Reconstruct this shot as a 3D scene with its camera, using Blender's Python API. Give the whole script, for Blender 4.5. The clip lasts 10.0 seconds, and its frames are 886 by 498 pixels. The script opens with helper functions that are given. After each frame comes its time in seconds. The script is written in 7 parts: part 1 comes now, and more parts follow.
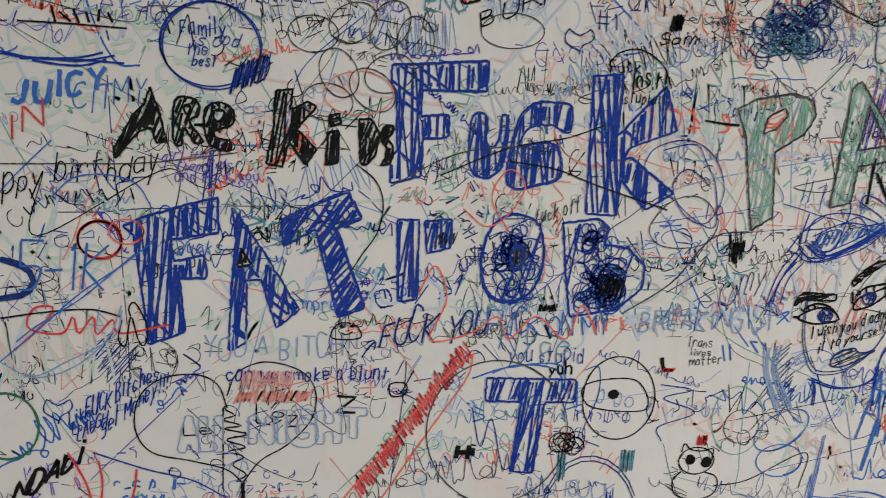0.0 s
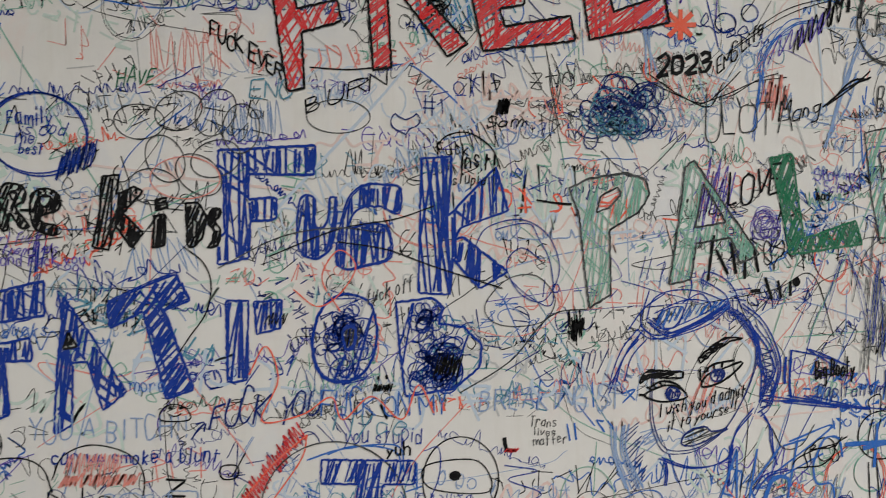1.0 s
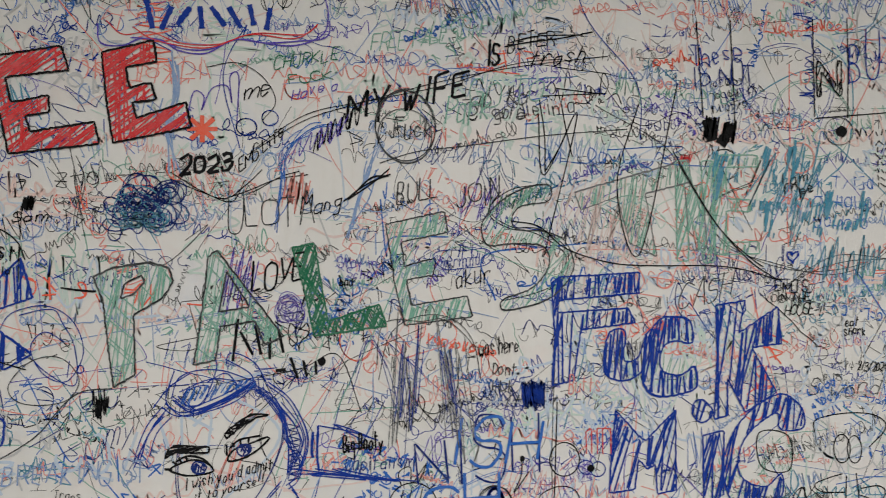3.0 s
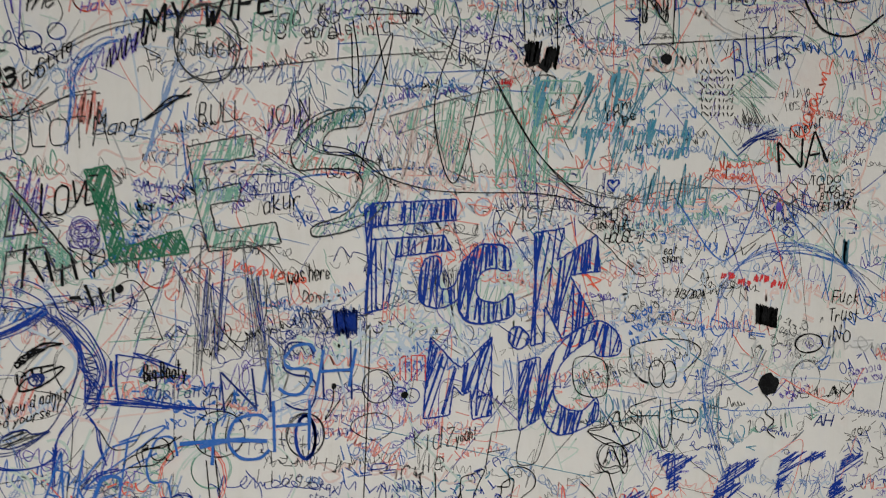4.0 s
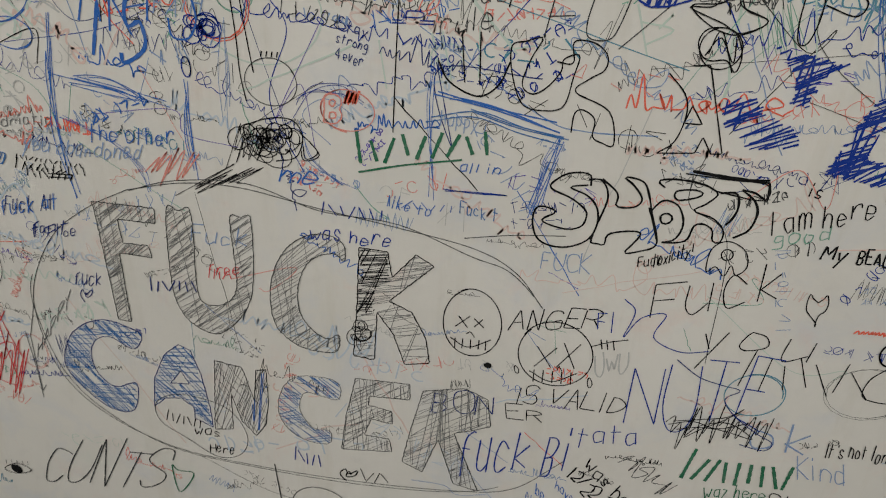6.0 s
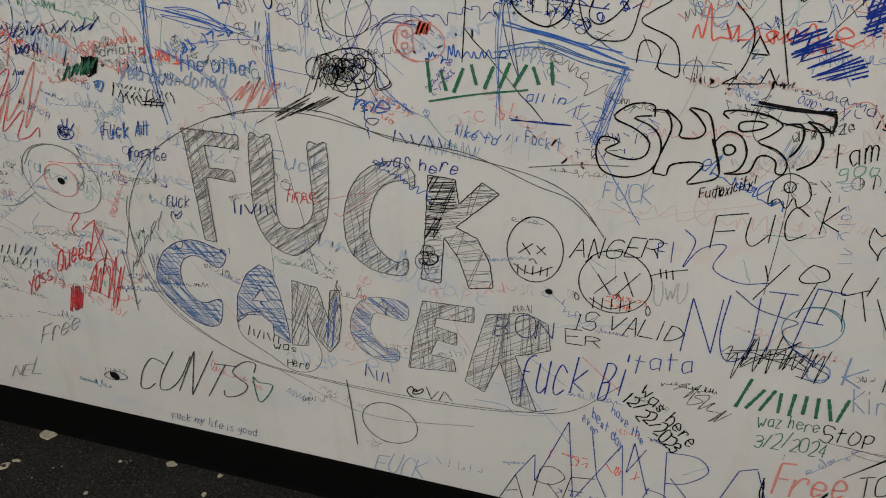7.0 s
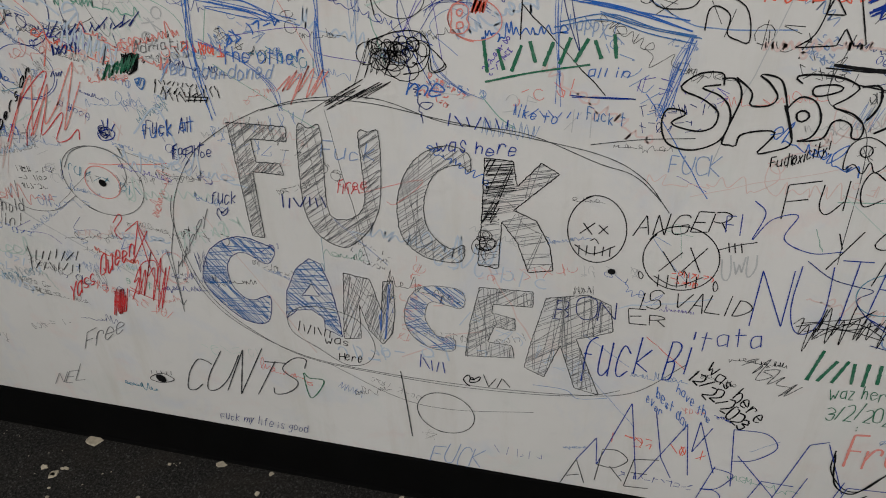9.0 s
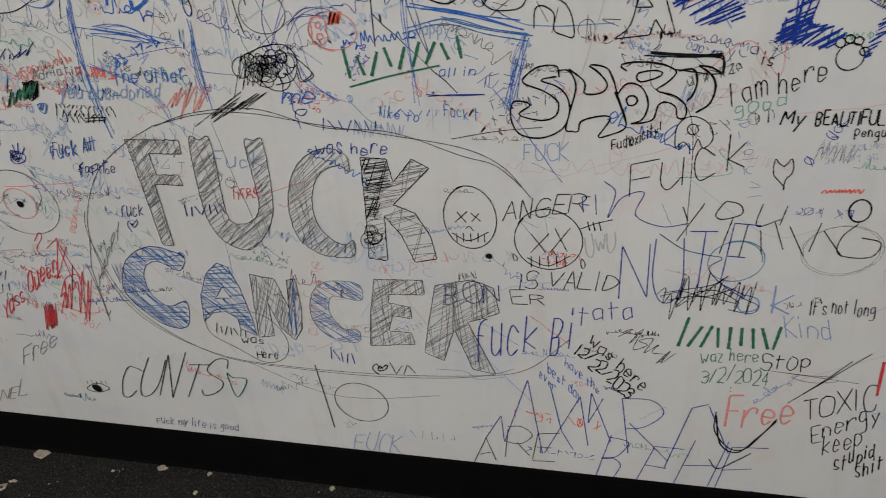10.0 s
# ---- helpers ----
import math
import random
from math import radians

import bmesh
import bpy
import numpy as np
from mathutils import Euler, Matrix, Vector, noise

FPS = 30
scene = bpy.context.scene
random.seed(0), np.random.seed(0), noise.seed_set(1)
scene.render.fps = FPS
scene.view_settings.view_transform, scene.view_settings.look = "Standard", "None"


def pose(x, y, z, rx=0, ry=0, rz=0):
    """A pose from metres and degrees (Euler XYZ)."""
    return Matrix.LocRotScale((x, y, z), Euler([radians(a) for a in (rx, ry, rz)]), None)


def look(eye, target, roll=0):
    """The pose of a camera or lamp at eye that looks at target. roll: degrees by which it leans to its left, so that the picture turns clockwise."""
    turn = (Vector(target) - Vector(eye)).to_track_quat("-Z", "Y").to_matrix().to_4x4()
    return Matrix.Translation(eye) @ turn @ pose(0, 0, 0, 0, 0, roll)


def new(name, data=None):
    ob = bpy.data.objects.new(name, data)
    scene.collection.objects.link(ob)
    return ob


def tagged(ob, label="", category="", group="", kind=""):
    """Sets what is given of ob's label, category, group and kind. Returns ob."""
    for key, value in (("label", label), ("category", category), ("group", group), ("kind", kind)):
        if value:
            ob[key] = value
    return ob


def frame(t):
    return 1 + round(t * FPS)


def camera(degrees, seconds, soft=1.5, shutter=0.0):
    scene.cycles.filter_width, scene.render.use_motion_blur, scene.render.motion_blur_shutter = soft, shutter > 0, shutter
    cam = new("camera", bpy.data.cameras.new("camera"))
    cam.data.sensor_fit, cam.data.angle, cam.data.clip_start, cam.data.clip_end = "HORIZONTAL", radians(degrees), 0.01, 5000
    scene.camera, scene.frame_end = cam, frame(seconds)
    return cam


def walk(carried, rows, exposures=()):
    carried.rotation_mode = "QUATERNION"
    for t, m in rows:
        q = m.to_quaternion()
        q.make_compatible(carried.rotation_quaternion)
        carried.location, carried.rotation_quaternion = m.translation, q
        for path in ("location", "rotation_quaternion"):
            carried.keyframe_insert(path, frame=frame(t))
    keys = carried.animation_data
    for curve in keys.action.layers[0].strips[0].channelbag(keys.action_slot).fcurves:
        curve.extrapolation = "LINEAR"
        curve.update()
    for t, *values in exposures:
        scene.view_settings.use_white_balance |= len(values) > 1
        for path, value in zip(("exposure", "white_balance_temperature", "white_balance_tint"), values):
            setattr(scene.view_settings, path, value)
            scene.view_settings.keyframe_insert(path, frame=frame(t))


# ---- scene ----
cam = camera(58.9, 10.0, soft=1.0, shutter=0.16)
PATH = [
    (0, (-0.1458, -0.9900, 1.6422), (0.0282, 0.1842, 1.4664), 0.3),
    (0.5, (-0.0402, -1.0458, 1.6500), (0.1290, 0.1344, 1.5174), -0.2),
    (1, (0.0864, -1.0308, 1.6530), (0.2442, 0.1566, 1.5870), -0.3),
    (1.5, (0.2616, -1.0062, 1.6896), (0.4254, 0.1824, 1.6800), -0.3),
    (2, (0.4038, -1.0068, 1.7064), (0.5766, 0.1800, 1.7280), -0.5),
    (2.5, (0.5694, -1.1166, 1.6974), (0.7356, 0.0714, 1.7262), -0.4),
    (2.7, (0.6456, -1.1676, 1.6860), (0.8112, 0.0204, 1.7238), -0.5),
    (3.8, (0.9006, -1.2558, 1.6686), (1.1406, -0.0804, 1.6488), -0.4),
    (4, (0.9486, -1.2294, 1.6506), (1.2030, -0.0576, 1.5972), -0.3),
    (4.5, (1.1298, -1.1310, 1.6314), (1.3602, 0.0264, 1.4118), 0.4),
    (5, (1.1862, -1.0632, 1.5588), (1.3266, 0.0732, 1.2000), 1.1),
    (5.5, (1.2276, -1.0470, 1.5414), (1.2168, 0.0528, 1.0608), 1.9),
    (6, (1.3350, -1.0494, 1.4862), (1.1610, -0.0150, 0.9036), 2.0),
    (6.2, (1.3758, -1.0596, 1.5030), (1.1652, -0.0462, 0.8964), 1.7),
    (7.3, (1.3332, -1.1118, 1.4802), (1.0566, -0.1530, 0.8136), -0.3),
    (7.5, (1.3080, -1.1106, 1.4718), (1.0296, -0.1554, 0.8010), -0.5),
    (8, (1.2588, -1.1046, 1.4634), (0.9882, -0.1524, 0.7854), -0.8),
    (8.5, (1.2450, -1.0998, 1.4688), (0.9756, -0.1464, 0.7914), -1.6),
    (9, (1.2636, -1.1076, 1.4730), (0.9900, -0.1530, 0.7998), -2.8),
    (9.5, (1.3440, -1.1274, 1.4796), (1.0632, -0.1704, 0.8124), -4.5),
    (10, (1.4784, -1.1640, 1.4856), (1.2102, -0.1968, 0.8286), -6.0),
]
walk(cam, [(t, look(eye, target, roll)) for t, eye, target, roll in PATH], ((0, 0.46, 6550, 10), (2.7, 0.44, 6550, 10), (4.0, 0.36, 6550, 9), (4.6, 0.18, 6700, 9), (5.8, 0.07, 6800, 8), (7.4, 0.10, 6550, 10), (10, 0.12, 6350, 11)))


# ---- light: an indoor room lit by ceiling panels ----
world = bpy.data.worlds.new("world")
scene.world = world
world.use_nodes = True
world.node_tree.nodes["Background"].inputs[0].default_value = (0.9, 0.95, 1.0, 1)
world.node_tree.nodes["Background"].inputs[1].default_value = 0.02
CEILING = 2.75
for lx, ly, power in ((-0.8, -2.3, 19), (1.6, -2.3, 48), (0.6, -3.5, 26)):
    lamp = bpy.data.lights.new("panel_light", "AREA")
    lamp.shape, lamp.size, lamp.size_y, lamp.energy = "RECTANGLE", 1.15, 0.55, power
    lamp.color = (1.0, 0.98, 0.94)
    new("panel_light", lamp).matrix_world = pose(lx, ly, CEILING - 0.035)


# ---- materials ----
def nodes_of(name):
    mat = bpy.data.materials.new(name)
    mat.use_nodes = True
    tree = mat.node_tree
    return mat, tree, tree.nodes["Principled BSDF"]


def node(tree, kind, **values):
    made = tree.nodes.new(kind)
    for key, value in values.items():
        made.inputs[key.replace("_", " ")].default_value = value
    return made


def noise_at(tree, scale, detail=4, rough=0.55):
    where = tree.nodes.new("ShaderNodeNewGeometry")
    made = node(tree, "ShaderNodeTexNoise", Scale=scale, Detail=detail, Roughness=rough)
    tree.links.new(where.outputs["Position"], made.inputs["Vector"])
    return made


def ramp(tree, source, stops):
    made = tree.nodes.new("ShaderNodeValToRGB")
    tree.links.new(source, made.inputs[0])
    while len(made.color_ramp.elements) < len(stops):
        made.color_ramp.elements.new(0.5)
    for element, (at, colour) in zip(made.color_ramp.elements, stops):
        element.position, element.color = at, (*colour, 1)
    return made


def mix(tree, factor, a, b, blend="MIX"):
    made = tree.nodes.new("ShaderNodeMix")
    made.data_type, made.blend_type = "RGBA", blend
    for socket, value in ((made.inputs[0], factor), (made.inputs[6], a), (made.inputs[7], b)):
        if isinstance(value, (int, float)):
            socket.default_value = value
        elif isinstance(value, tuple):
            socket.default_value = (*value, 1)
        else:
            tree.links.new(value, socket)
    return made.outputs[2]


def bump(tree, shader, height, strength, distance):
    made = node(tree, "ShaderNodeBump", Strength=strength, Distance=distance)
    tree.links.new(height, made.inputs["Height"])
    tree.links.new(made.outputs[0], shader.inputs["Normal"])


def board_white():
    """White painted board with faint smears of wiped-off ink and a fine roller texture."""
    mat, tree, shader = nodes_of("board_white")
    base = ramp(tree, noise_at(tree, 2.2, 5).outputs[0], [(0.3, (0.70, 0.69, 0.665)), (0.7, (0.78, 0.77, 0.75))])
    colour = base.outputs[0]
    for scale, tint, low, high, amount in ((7, (0.50, 0.58, 0.75), 0.53, 0.80, 0.42), (9, (0.80, 0.52, 0.47), 0.56, 0.82, 0.40),
                                           (6, (0.52, 0.66, 0.60), 0.56, 0.85, 0.30), (26, (0.50, 0.49, 0.50), 0.56, 0.90, 0.30)):
        shifted = noise_at(tree, scale, 6, 0.65)
        shifted.inputs["Distortion"].default_value = 0.6
        shifted.noise_dimensions = "4D"
        shifted.inputs["W"].default_value = scale * 1.7
        mask = ramp(tree, shifted.outputs[0], [(low, (0, 0, 0)), (high, (amount, amount, amount))])
        colour = mix(tree, mask.outputs[0], colour, tint)
    where = tree.nodes.new("ShaderNodeNewGeometry")
    stretch = tree.nodes.new("ShaderNodeVectorMath")
    stretch.operation = "MULTIPLY"
    stretch.inputs[1].default_value = (14, 14, 1.6)
    tree.links.new(where.outputs["Position"], stretch.inputs[0])
    runs = node(tree, "ShaderNodeTexNoise", Scale=1.0, Detail=6, Roughness=0.7)
    tree.links.new(stretch.outputs[0], runs.inputs["Vector"])
    grime = ramp(tree, runs.outputs[0], [(0.52, (0, 0, 0)), (0.80, (0.5, 0.5, 0.5))])
    colour = mix(tree, grime.outputs[0], colour, (0.60, 0.57, 0.50))
    tree.links.new(colour, shader.inputs["Base Color"])
    shader.inputs["Roughness"].default_value = 0.5
    shader.inputs["Specular IOR Level"].default_value = 0.3
    bump(tree, shader, noise_at(tree, 420, 3).outputs[0], 0.12, 0.0006)
    return mat


def ink(name, colour, pale=0.35, rough=0.75):
    """Marker ink: streaks where the tip ran dry, and every line a little different."""
    mat, tree, shader = nodes_of(name)
    lighter = tuple(c + (w - c) * pale for c, w in zip(colour, (0.62, 0.66, 0.68)))
    streak = noise_at(tree, 330, 3, 0.7)
    patch = noise_at(tree, 38, 3)
    island = tree.nodes.new("ShaderNodeNewGeometry")
    a = ramp(tree, streak.outputs[0], [(0.50, colour), (0.78, lighter)])
    b = ramp(tree, patch.outputs[0], [(0.45, (0, 0, 0)), (0.75, (0.55, 0.55, 0.55))])
    c = mix(tree, b.outputs[0], a.outputs[0], lighter)
    each = ramp(tree, island.outputs["Random Per Island"], [(0.0, (0, 0, 0)), (1.0, (pale * 0.7, pale * 0.7, pale * 0.7))])
    tree.links.new(mix(tree, each.outputs[0], c, lighter), shader.inputs["Base Color"])
    shader.inputs["Roughness"].default_value = rough
    shader.inputs["Specular IOR Level"].default_value = 0.12
    return mat


def plain(name, colour, rough, spread=0.25, scale=30, relief=0.0):
    mat, tree, shader = nodes_of(name)
    worn = noise_at(tree, scale, 5)
    dark, light = tuple(c * (1 - spread) for c in colour), tuple(min(1, c * (1 + spread)) for c in colour)
    tree.links.new(ramp(tree, worn.outputs[0], [(0.3, dark), (0.7, light)]).outputs[0], shader.inputs["Base Color"])
    shader.inputs["Roughness"].default_value = rough
    if relief:
        bump(tree, shader, worn.outputs[0], 0.4, relief)
    return mat


def carpet_dark():
    """Charcoal, worn, gritty floor with brown dirt."""
    mat, tree, shader = nodes_of("carpet_dark")
    coarse, fine = noise_at(tree, 150, 6, 0.85), noise_at(tree, 520, 3, 0.7)
    grain = ramp(tree, coarse.outputs[0], [(0.38, (0.008, 0.0078, 0.0075)), (0.50, (0.034, 0.033, 0.031)), (0.59, (0.085, 0.08, 0.075)), (0.70, (0.17, 0.16, 0.15))])
    speck = ramp(tree, fine.outputs[0], [(0.40, (0.35, 0.35, 0.35)), (0.62, (1.0, 1.0, 1.0))])
    colour = mix(tree, 1.0, grain.outputs[0], speck.outputs[0], "MULTIPLY")
    dirt = ramp(tree, noise_at(tree, 7, 5).outputs[0], [(0.45, (0, 0, 0)), (0.75, (0.4, 0.4, 0.4))])
    tree.links.new(mix(tree, dirt.outputs[0], colour, (0.05, 0.042, 0.033)), shader.inputs["Base Color"])
    shader.inputs["Roughness"].default_value = 0.95
    shader.inputs["Specular IOR Level"].default_value = 0.15
    bump(tree, shader, coarse.outputs[0], 1.0, 0.006)
    return mat


BOARD = board_white()
SKIRTING = plain("black_vinyl", (0.002, 0.002, 0.002), 0.9, 0.3, 12)
SKIRTING.node_tree.nodes["Principled BSDF"].inputs["Specular IOR Level"].default_value = 0.1
CARPET = carpet_dark()
PLASTER = plain("plaster", (0.62, 0.61, 0.58), 0.8, 0.06, 6)
TILE = plain("ceiling_tile", (0.74, 0.74, 0.72), 0.9, 0.05, 20)
GRIT = plain("floor_grit", (0.05, 0.048, 0.045), 0.95, 0.6, 90)
FLAKE = plain("dried_paint", (0.42, 0.37, 0.28), 0.8, 0.3, 60, 0.001)
PENS = {
    "blue": ink("blue_marker", (0.005, 0.036, 0.30), 0.06),
    "navy": ink("navy_marker", (0.005, 0.022, 0.17), 0.10),
    "marine": ink("worn_blue_marker", (0.02, 0.14, 0.42), 0.28),
    "sky": ink("light_blue_marker", (0.02, 0.13, 0.50), 0.16),
    "black": ink("black_marker", (0.004, 0.004, 0.005), 0.04),
    "grey": ink("worn_black_marker", (0.016, 0.017, 0.019), 0.28),
    "pencil": ink("soft_grey_marker", (0.11, 0.11, 0.115), 0.40),
    "red": ink("red_marker", (0.66, 0.028, 0.032), 0.22),
    "pink": ink("worn_red_marker", (0.80, 0.24, 0.19), 0.42),
    "orange": ink("orange_marker", (0.85, 0.13, 0.07), 0.20),
    "green": ink("green_marker", (0.014, 0.15, 0.075), 0.18),
    "mint": ink("worn_green_marker", (0.16, 0.40, 0.30), 0.42),
    "teal": ink("teal_marker", (0.04, 0.24, 0.36), 0.35),
    "violet": ink("violet_marker", (0.08, 0.04, 0.42), 0.25),
    "faded": ink("faded_blue_marker", (0.18, 0.30, 0.56), 0.5),
    "ghost_blue": ink("wiped_blue_ink", (0.50, 0.60, 0.73), 0.6),
    "ghost_green": ink("wiped_green_ink", (0.54, 0.67, 0.60), 0.6),
    "ghost_pink": ink("wiped_red_ink", (0.78, 0.56, 0.51), 0.6),
    "ghost_grey": ink("wiped_black_ink", (0.50, 0.50, 0.50), 0.6),
}


# ---- building helpers ----
def mesh_object(name, verts, faces, material, parent=None, label=""):
    data = bpy.data.meshes.new(name)
    data.from_pydata([tuple(v) for v in verts], [], faces)
    data.materials.append(material)
    ob = new(name, data)
    if parent:
        ob.parent = parent
    return tagged(ob, label)


def part(name, bm, material, parent=None, label=""):
    data = bpy.data.meshes.new(name)
    bm.to_mesh(data)
    bm.free()
    data.materials.append(material)
    ob = new(name, data)
    if parent:
        ob.parent = parent
    return tagged(ob, label)


def box(x0, y0, z0, x1, y1, z1, bevel=0.0):
    bm = bmesh.new()
    bmesh.ops.create_cube(bm, size=1, matrix=Matrix.Translation(((x0 + x1) / 2, (y0 + y1) / 2, (z0 + z1) / 2)) @ Matrix.Diagonal((x1 - x0, y1 - y0, z1 - z0, 1)))
    if bevel:
        bmesh.ops.bevel(bm, geom=bm.edges[:], offset=bevel, segments=2, affect="EDGES")
    return bm


# ---- the room ----
X0, X1, Y0 = -2.6, 4.4, -4.2
wall = tagged(part("wall_north", box(X0, 0, 0, X1, 0.12, CEILING), BOARD), "white painted board wall covered in marker scribbles", "wall", kind="structure")
tagged(part("wall_south", box(X0, Y0 - 0.12, 0, X1, Y0, CEILING), PLASTER), "plain off-white plaster wall", "wall", kind="structure")
tagged(part("wall_west", box(X0 - 0.12, Y0 - 0.12, 0, X0, 0.12, CEILING), PLASTER), "plain off-white plaster wall", "wall", kind="structure")
tagged(part("wall_east", box(X1, Y0 - 0.12, 0, X1 + 0.12, 0.12, CEILING), PLASTER), "plain off-white plaster wall", "wall", kind="structure")
tagged(part("floor", box(X0 - 0.12, Y0 - 0.12, -0.1, X1 + 0.12, 0.12, 0), CARPET), "dark charcoal worn gritty floor covering", "floor", kind="structure")
tagged(part("ceiling", box(X0 - 0.12, Y0 - 0.12, CEILING, X1 + 0.12, 0.12, CEILING + 0.1), TILE), "plain pale ceiling", "ceiling", kind="structure")


def baseboard():
    """Black cove base: a flat upright strip with a rounded top edge and a small toe."""
    bm = bmesh.new()
    outline = [(0, 0), (-0.011, 0), (-0.008, 0.006), (-0.0065, 0.014), (-0.0065, 0.119), (-0.005, 0.1235), (-0.002, 0.125), (0, 0.125)]
    ends = [[bm.verts.new((x, y, z)) for y, z in outline] for x in (X0, X1)]
    count = len(outline)
    for i in range(count):
        j = (i + 1) % count
        bm.faces.new((ends[0][i], ends[0][j], ends[1][j], ends[1][i]))
    bm.faces.new(ends[0])
    bm.faces.new(ends[1][::-1])
    bmesh.ops.recalc_face_normals(bm, faces=bm.faces)
    return tagged(part("baseboard", bm, SKIRTING), "matte black vinyl baseboard along the wall", "baseboard", kind="structure")


baseboard()


# ---- ink on the wall ----
# A pen alphabet: each letter is a few strokes on a grid of 5 by 7, two digits a point; "~" makes a stroke round.
ALPHABET = {
    "A": "022842 1434", "B": "0208 ~0828372505 ~052534332202", "C": "~4738180604123243", "D": "0208 ~082846442202", "E": "48080242 0535",
    "F": "480802 0535", "G": "~473818060412324345 4525", "H": "0208 4248 0545", "I": "2228", "J": "~3833221203", "K": "0208 4805 0542",
    "L": "080242", "M": "0208244842", "N": "02084248", "O": "~28070322434728", "P": "0208 ~082847462505", "Q": "~28070322434728 2442",
    "R": "0208 ~082847462505 2542", "S": "~473818070615354443321203", "T": "0848 2822", "U": "~080412324448", "V": "082248",
    "W": "0812263248", "X": "0842 4802", "Y": "082548 2522", "Z": "08480242",
    "a": "~361605031233 3632", "b": "0802 ~041635331203", "c": "~351605031233", "d": "3832 ~351605031233", "e": "~0434351605031233",
    "f": "~38281712 0626", "g": "~361605041334 ~36312000", "h": "0802 ~04163532", "i": "1612 1718", "j": "~26211000 2728", "k": "0802 3604 0432",
    "l": "1812", "m": "0602 ~04162522 ~24364542", "n": "0602 ~04163532", "o": "~16050312333516", "p": "0600 ~051635331203", "q": "~361605031233 3630",
    "r": "0602 ~04163635", "s": "~35160514332203", "t": "1812 0636", "u": "~06031233 3632", "v": "061236", "w": "0612243246", "x": "0632 3602",
    "y": "0613 3600", "z": "06360232",
    "0": "~28070322434728", "1": "172822", "2": "~0738474502 0242", "3": "~0728474615 ~154544321203", "4": "3832 380444", "5": "480805 ~0535443202",
    "6": "~38150322434405", "7": "084812", "8": "~28072644321204264728", "9": "~46260748 4742",
    "!": "2824 2223", "?": "~0728474524 2223", "/": "0248", "-": "0545", "#": "1218 3238 0444 0646", "'": "2827", ".": "2223", ",": "2312",
    ":": "2423 2726", "+": "0545 2327", "@": "~35262434454725170513224", "<": "380532", "=": "0444 0646", "*": "2327 0446 0644",
    "|": "2228",
}
DEPTH, SEED = [0], [100]


def seed():
    SEED[0] += 7
    return SEED[0]


def points(code):
    """The strokes of a code, as arrays of grid points; round ones are drawn out into smooth curves."""
    strokes = []
    for word in code.split():
        smooth, word = word[0] == "~", word.lstrip("~")
        p = np.array([(int(word[i]), int(word[i + 1])) for i in range(0, len(word) - 1, 2)], float)
        strokes.append((p, smooth))
    return strokes


def smoothed(p, steps=6):
    q = np.vstack([2 * p[0] - p[1], p, 2 * p[-1] - p[-2]])
    if np.allclose(p[0], p[-1]):
        q[0], q[-1] = p[-2], p[1]
    out = []
    for i in range(1, len(q) - 2):
        for s in range(steps):
            u = s / steps
            out.append(0.5 * (2 * q[i] + (q[i + 1] - q[i - 1]) * u + (2 * q[i - 1] - 5 * q[i] + 4 * q[i + 1] - q[i + 2]) * u ** 2
                              + (3 * q[i] - q[i - 1] - 3 * q[i + 1] + q[i + 2]) * u ** 3))
    return np.array(out + [p[-1]])


def nib(width):
    """The drawn width of a pen: fine tips press finer than broad ones."""
    return width * (0.66 if width < 0.0032 else 0.76 if width < 0.0045 else 0.95)


class Ink:
    """Collects flat ribbons of ink that lie on the wall, each a hair above the last; layer 0 is the oldest ink."""

    def __init__(self, number, layer=1):
        self.blocks, self.quads, self.patches, self.count, self.layer = [], [], [], 0, layer
        self.rng = np.random.default_rng(number)

    def depth(self):
        DEPTH[0] = (DEPTH[0] + 1) % 997
        return -0.0004 - 0.0010 * self.layer - DEPTH[0] * 0.9e-6

    def line(self, p, width, wobble=0.12):
        p = np.asarray(p, float)
        n = len(p)
        if n < 2:
            return
        d = np.gradient(p, axis=0)
        d /= np.maximum(np.linalg.norm(d, axis=1, keepdims=True), 1e-9)
        side = np.stack([-d[:, 1], d[:, 0]], 1) * (width / 2)
        side *= (1 + wobble * self.rng.standard_normal((n, 1))).clip(0.4, 1.6)
        out = np.full((2 * n, 3), self.depth())
        out[0::2, ::2], out[1::2, ::2] = p + side, p - side
        k = self.count + 2 * np.arange(n - 1)[:, None]
        self.blocks.append(out)
        self.quads.append(k + np.array([[0, 1, 3, 2]]))
        self.count += 2 * n

    def blot(self, p):
        """A filled convex patch."""
        y = self.depth()
        self.blocks.append(np.array([(a, y, b) for a, b in p]))
        self.patches.append(list(range(self.count, self.count + len(p))))
        self.count += len(p)

    def done(self, name, pen, parent=None, label=""):
        verts = np.vstack(self.blocks).tolist() if self.blocks else []
        faces = (np.vstack(self.quads).tolist() if self.quads else []) + self.patches
        return mesh_object(name, verts, faces, PENS[pen], parent, label)


HOLDER = [None]


def placed(ob, label, category):
    """Tags a thing of its own, or puts a part under the drawing that is open."""
    if HOLDER[0]:
        ob.parent = HOLDER[0]
        return tagged(ob, label)
    return tagged(ob, label, category)


def drawing(name, label):
    """Opens a drawing: what follows are its parts, until closed()."""
    HOLDER[0] = tagged(new(name), label, "drawing")


def closed():
    HOLDER[0] = None


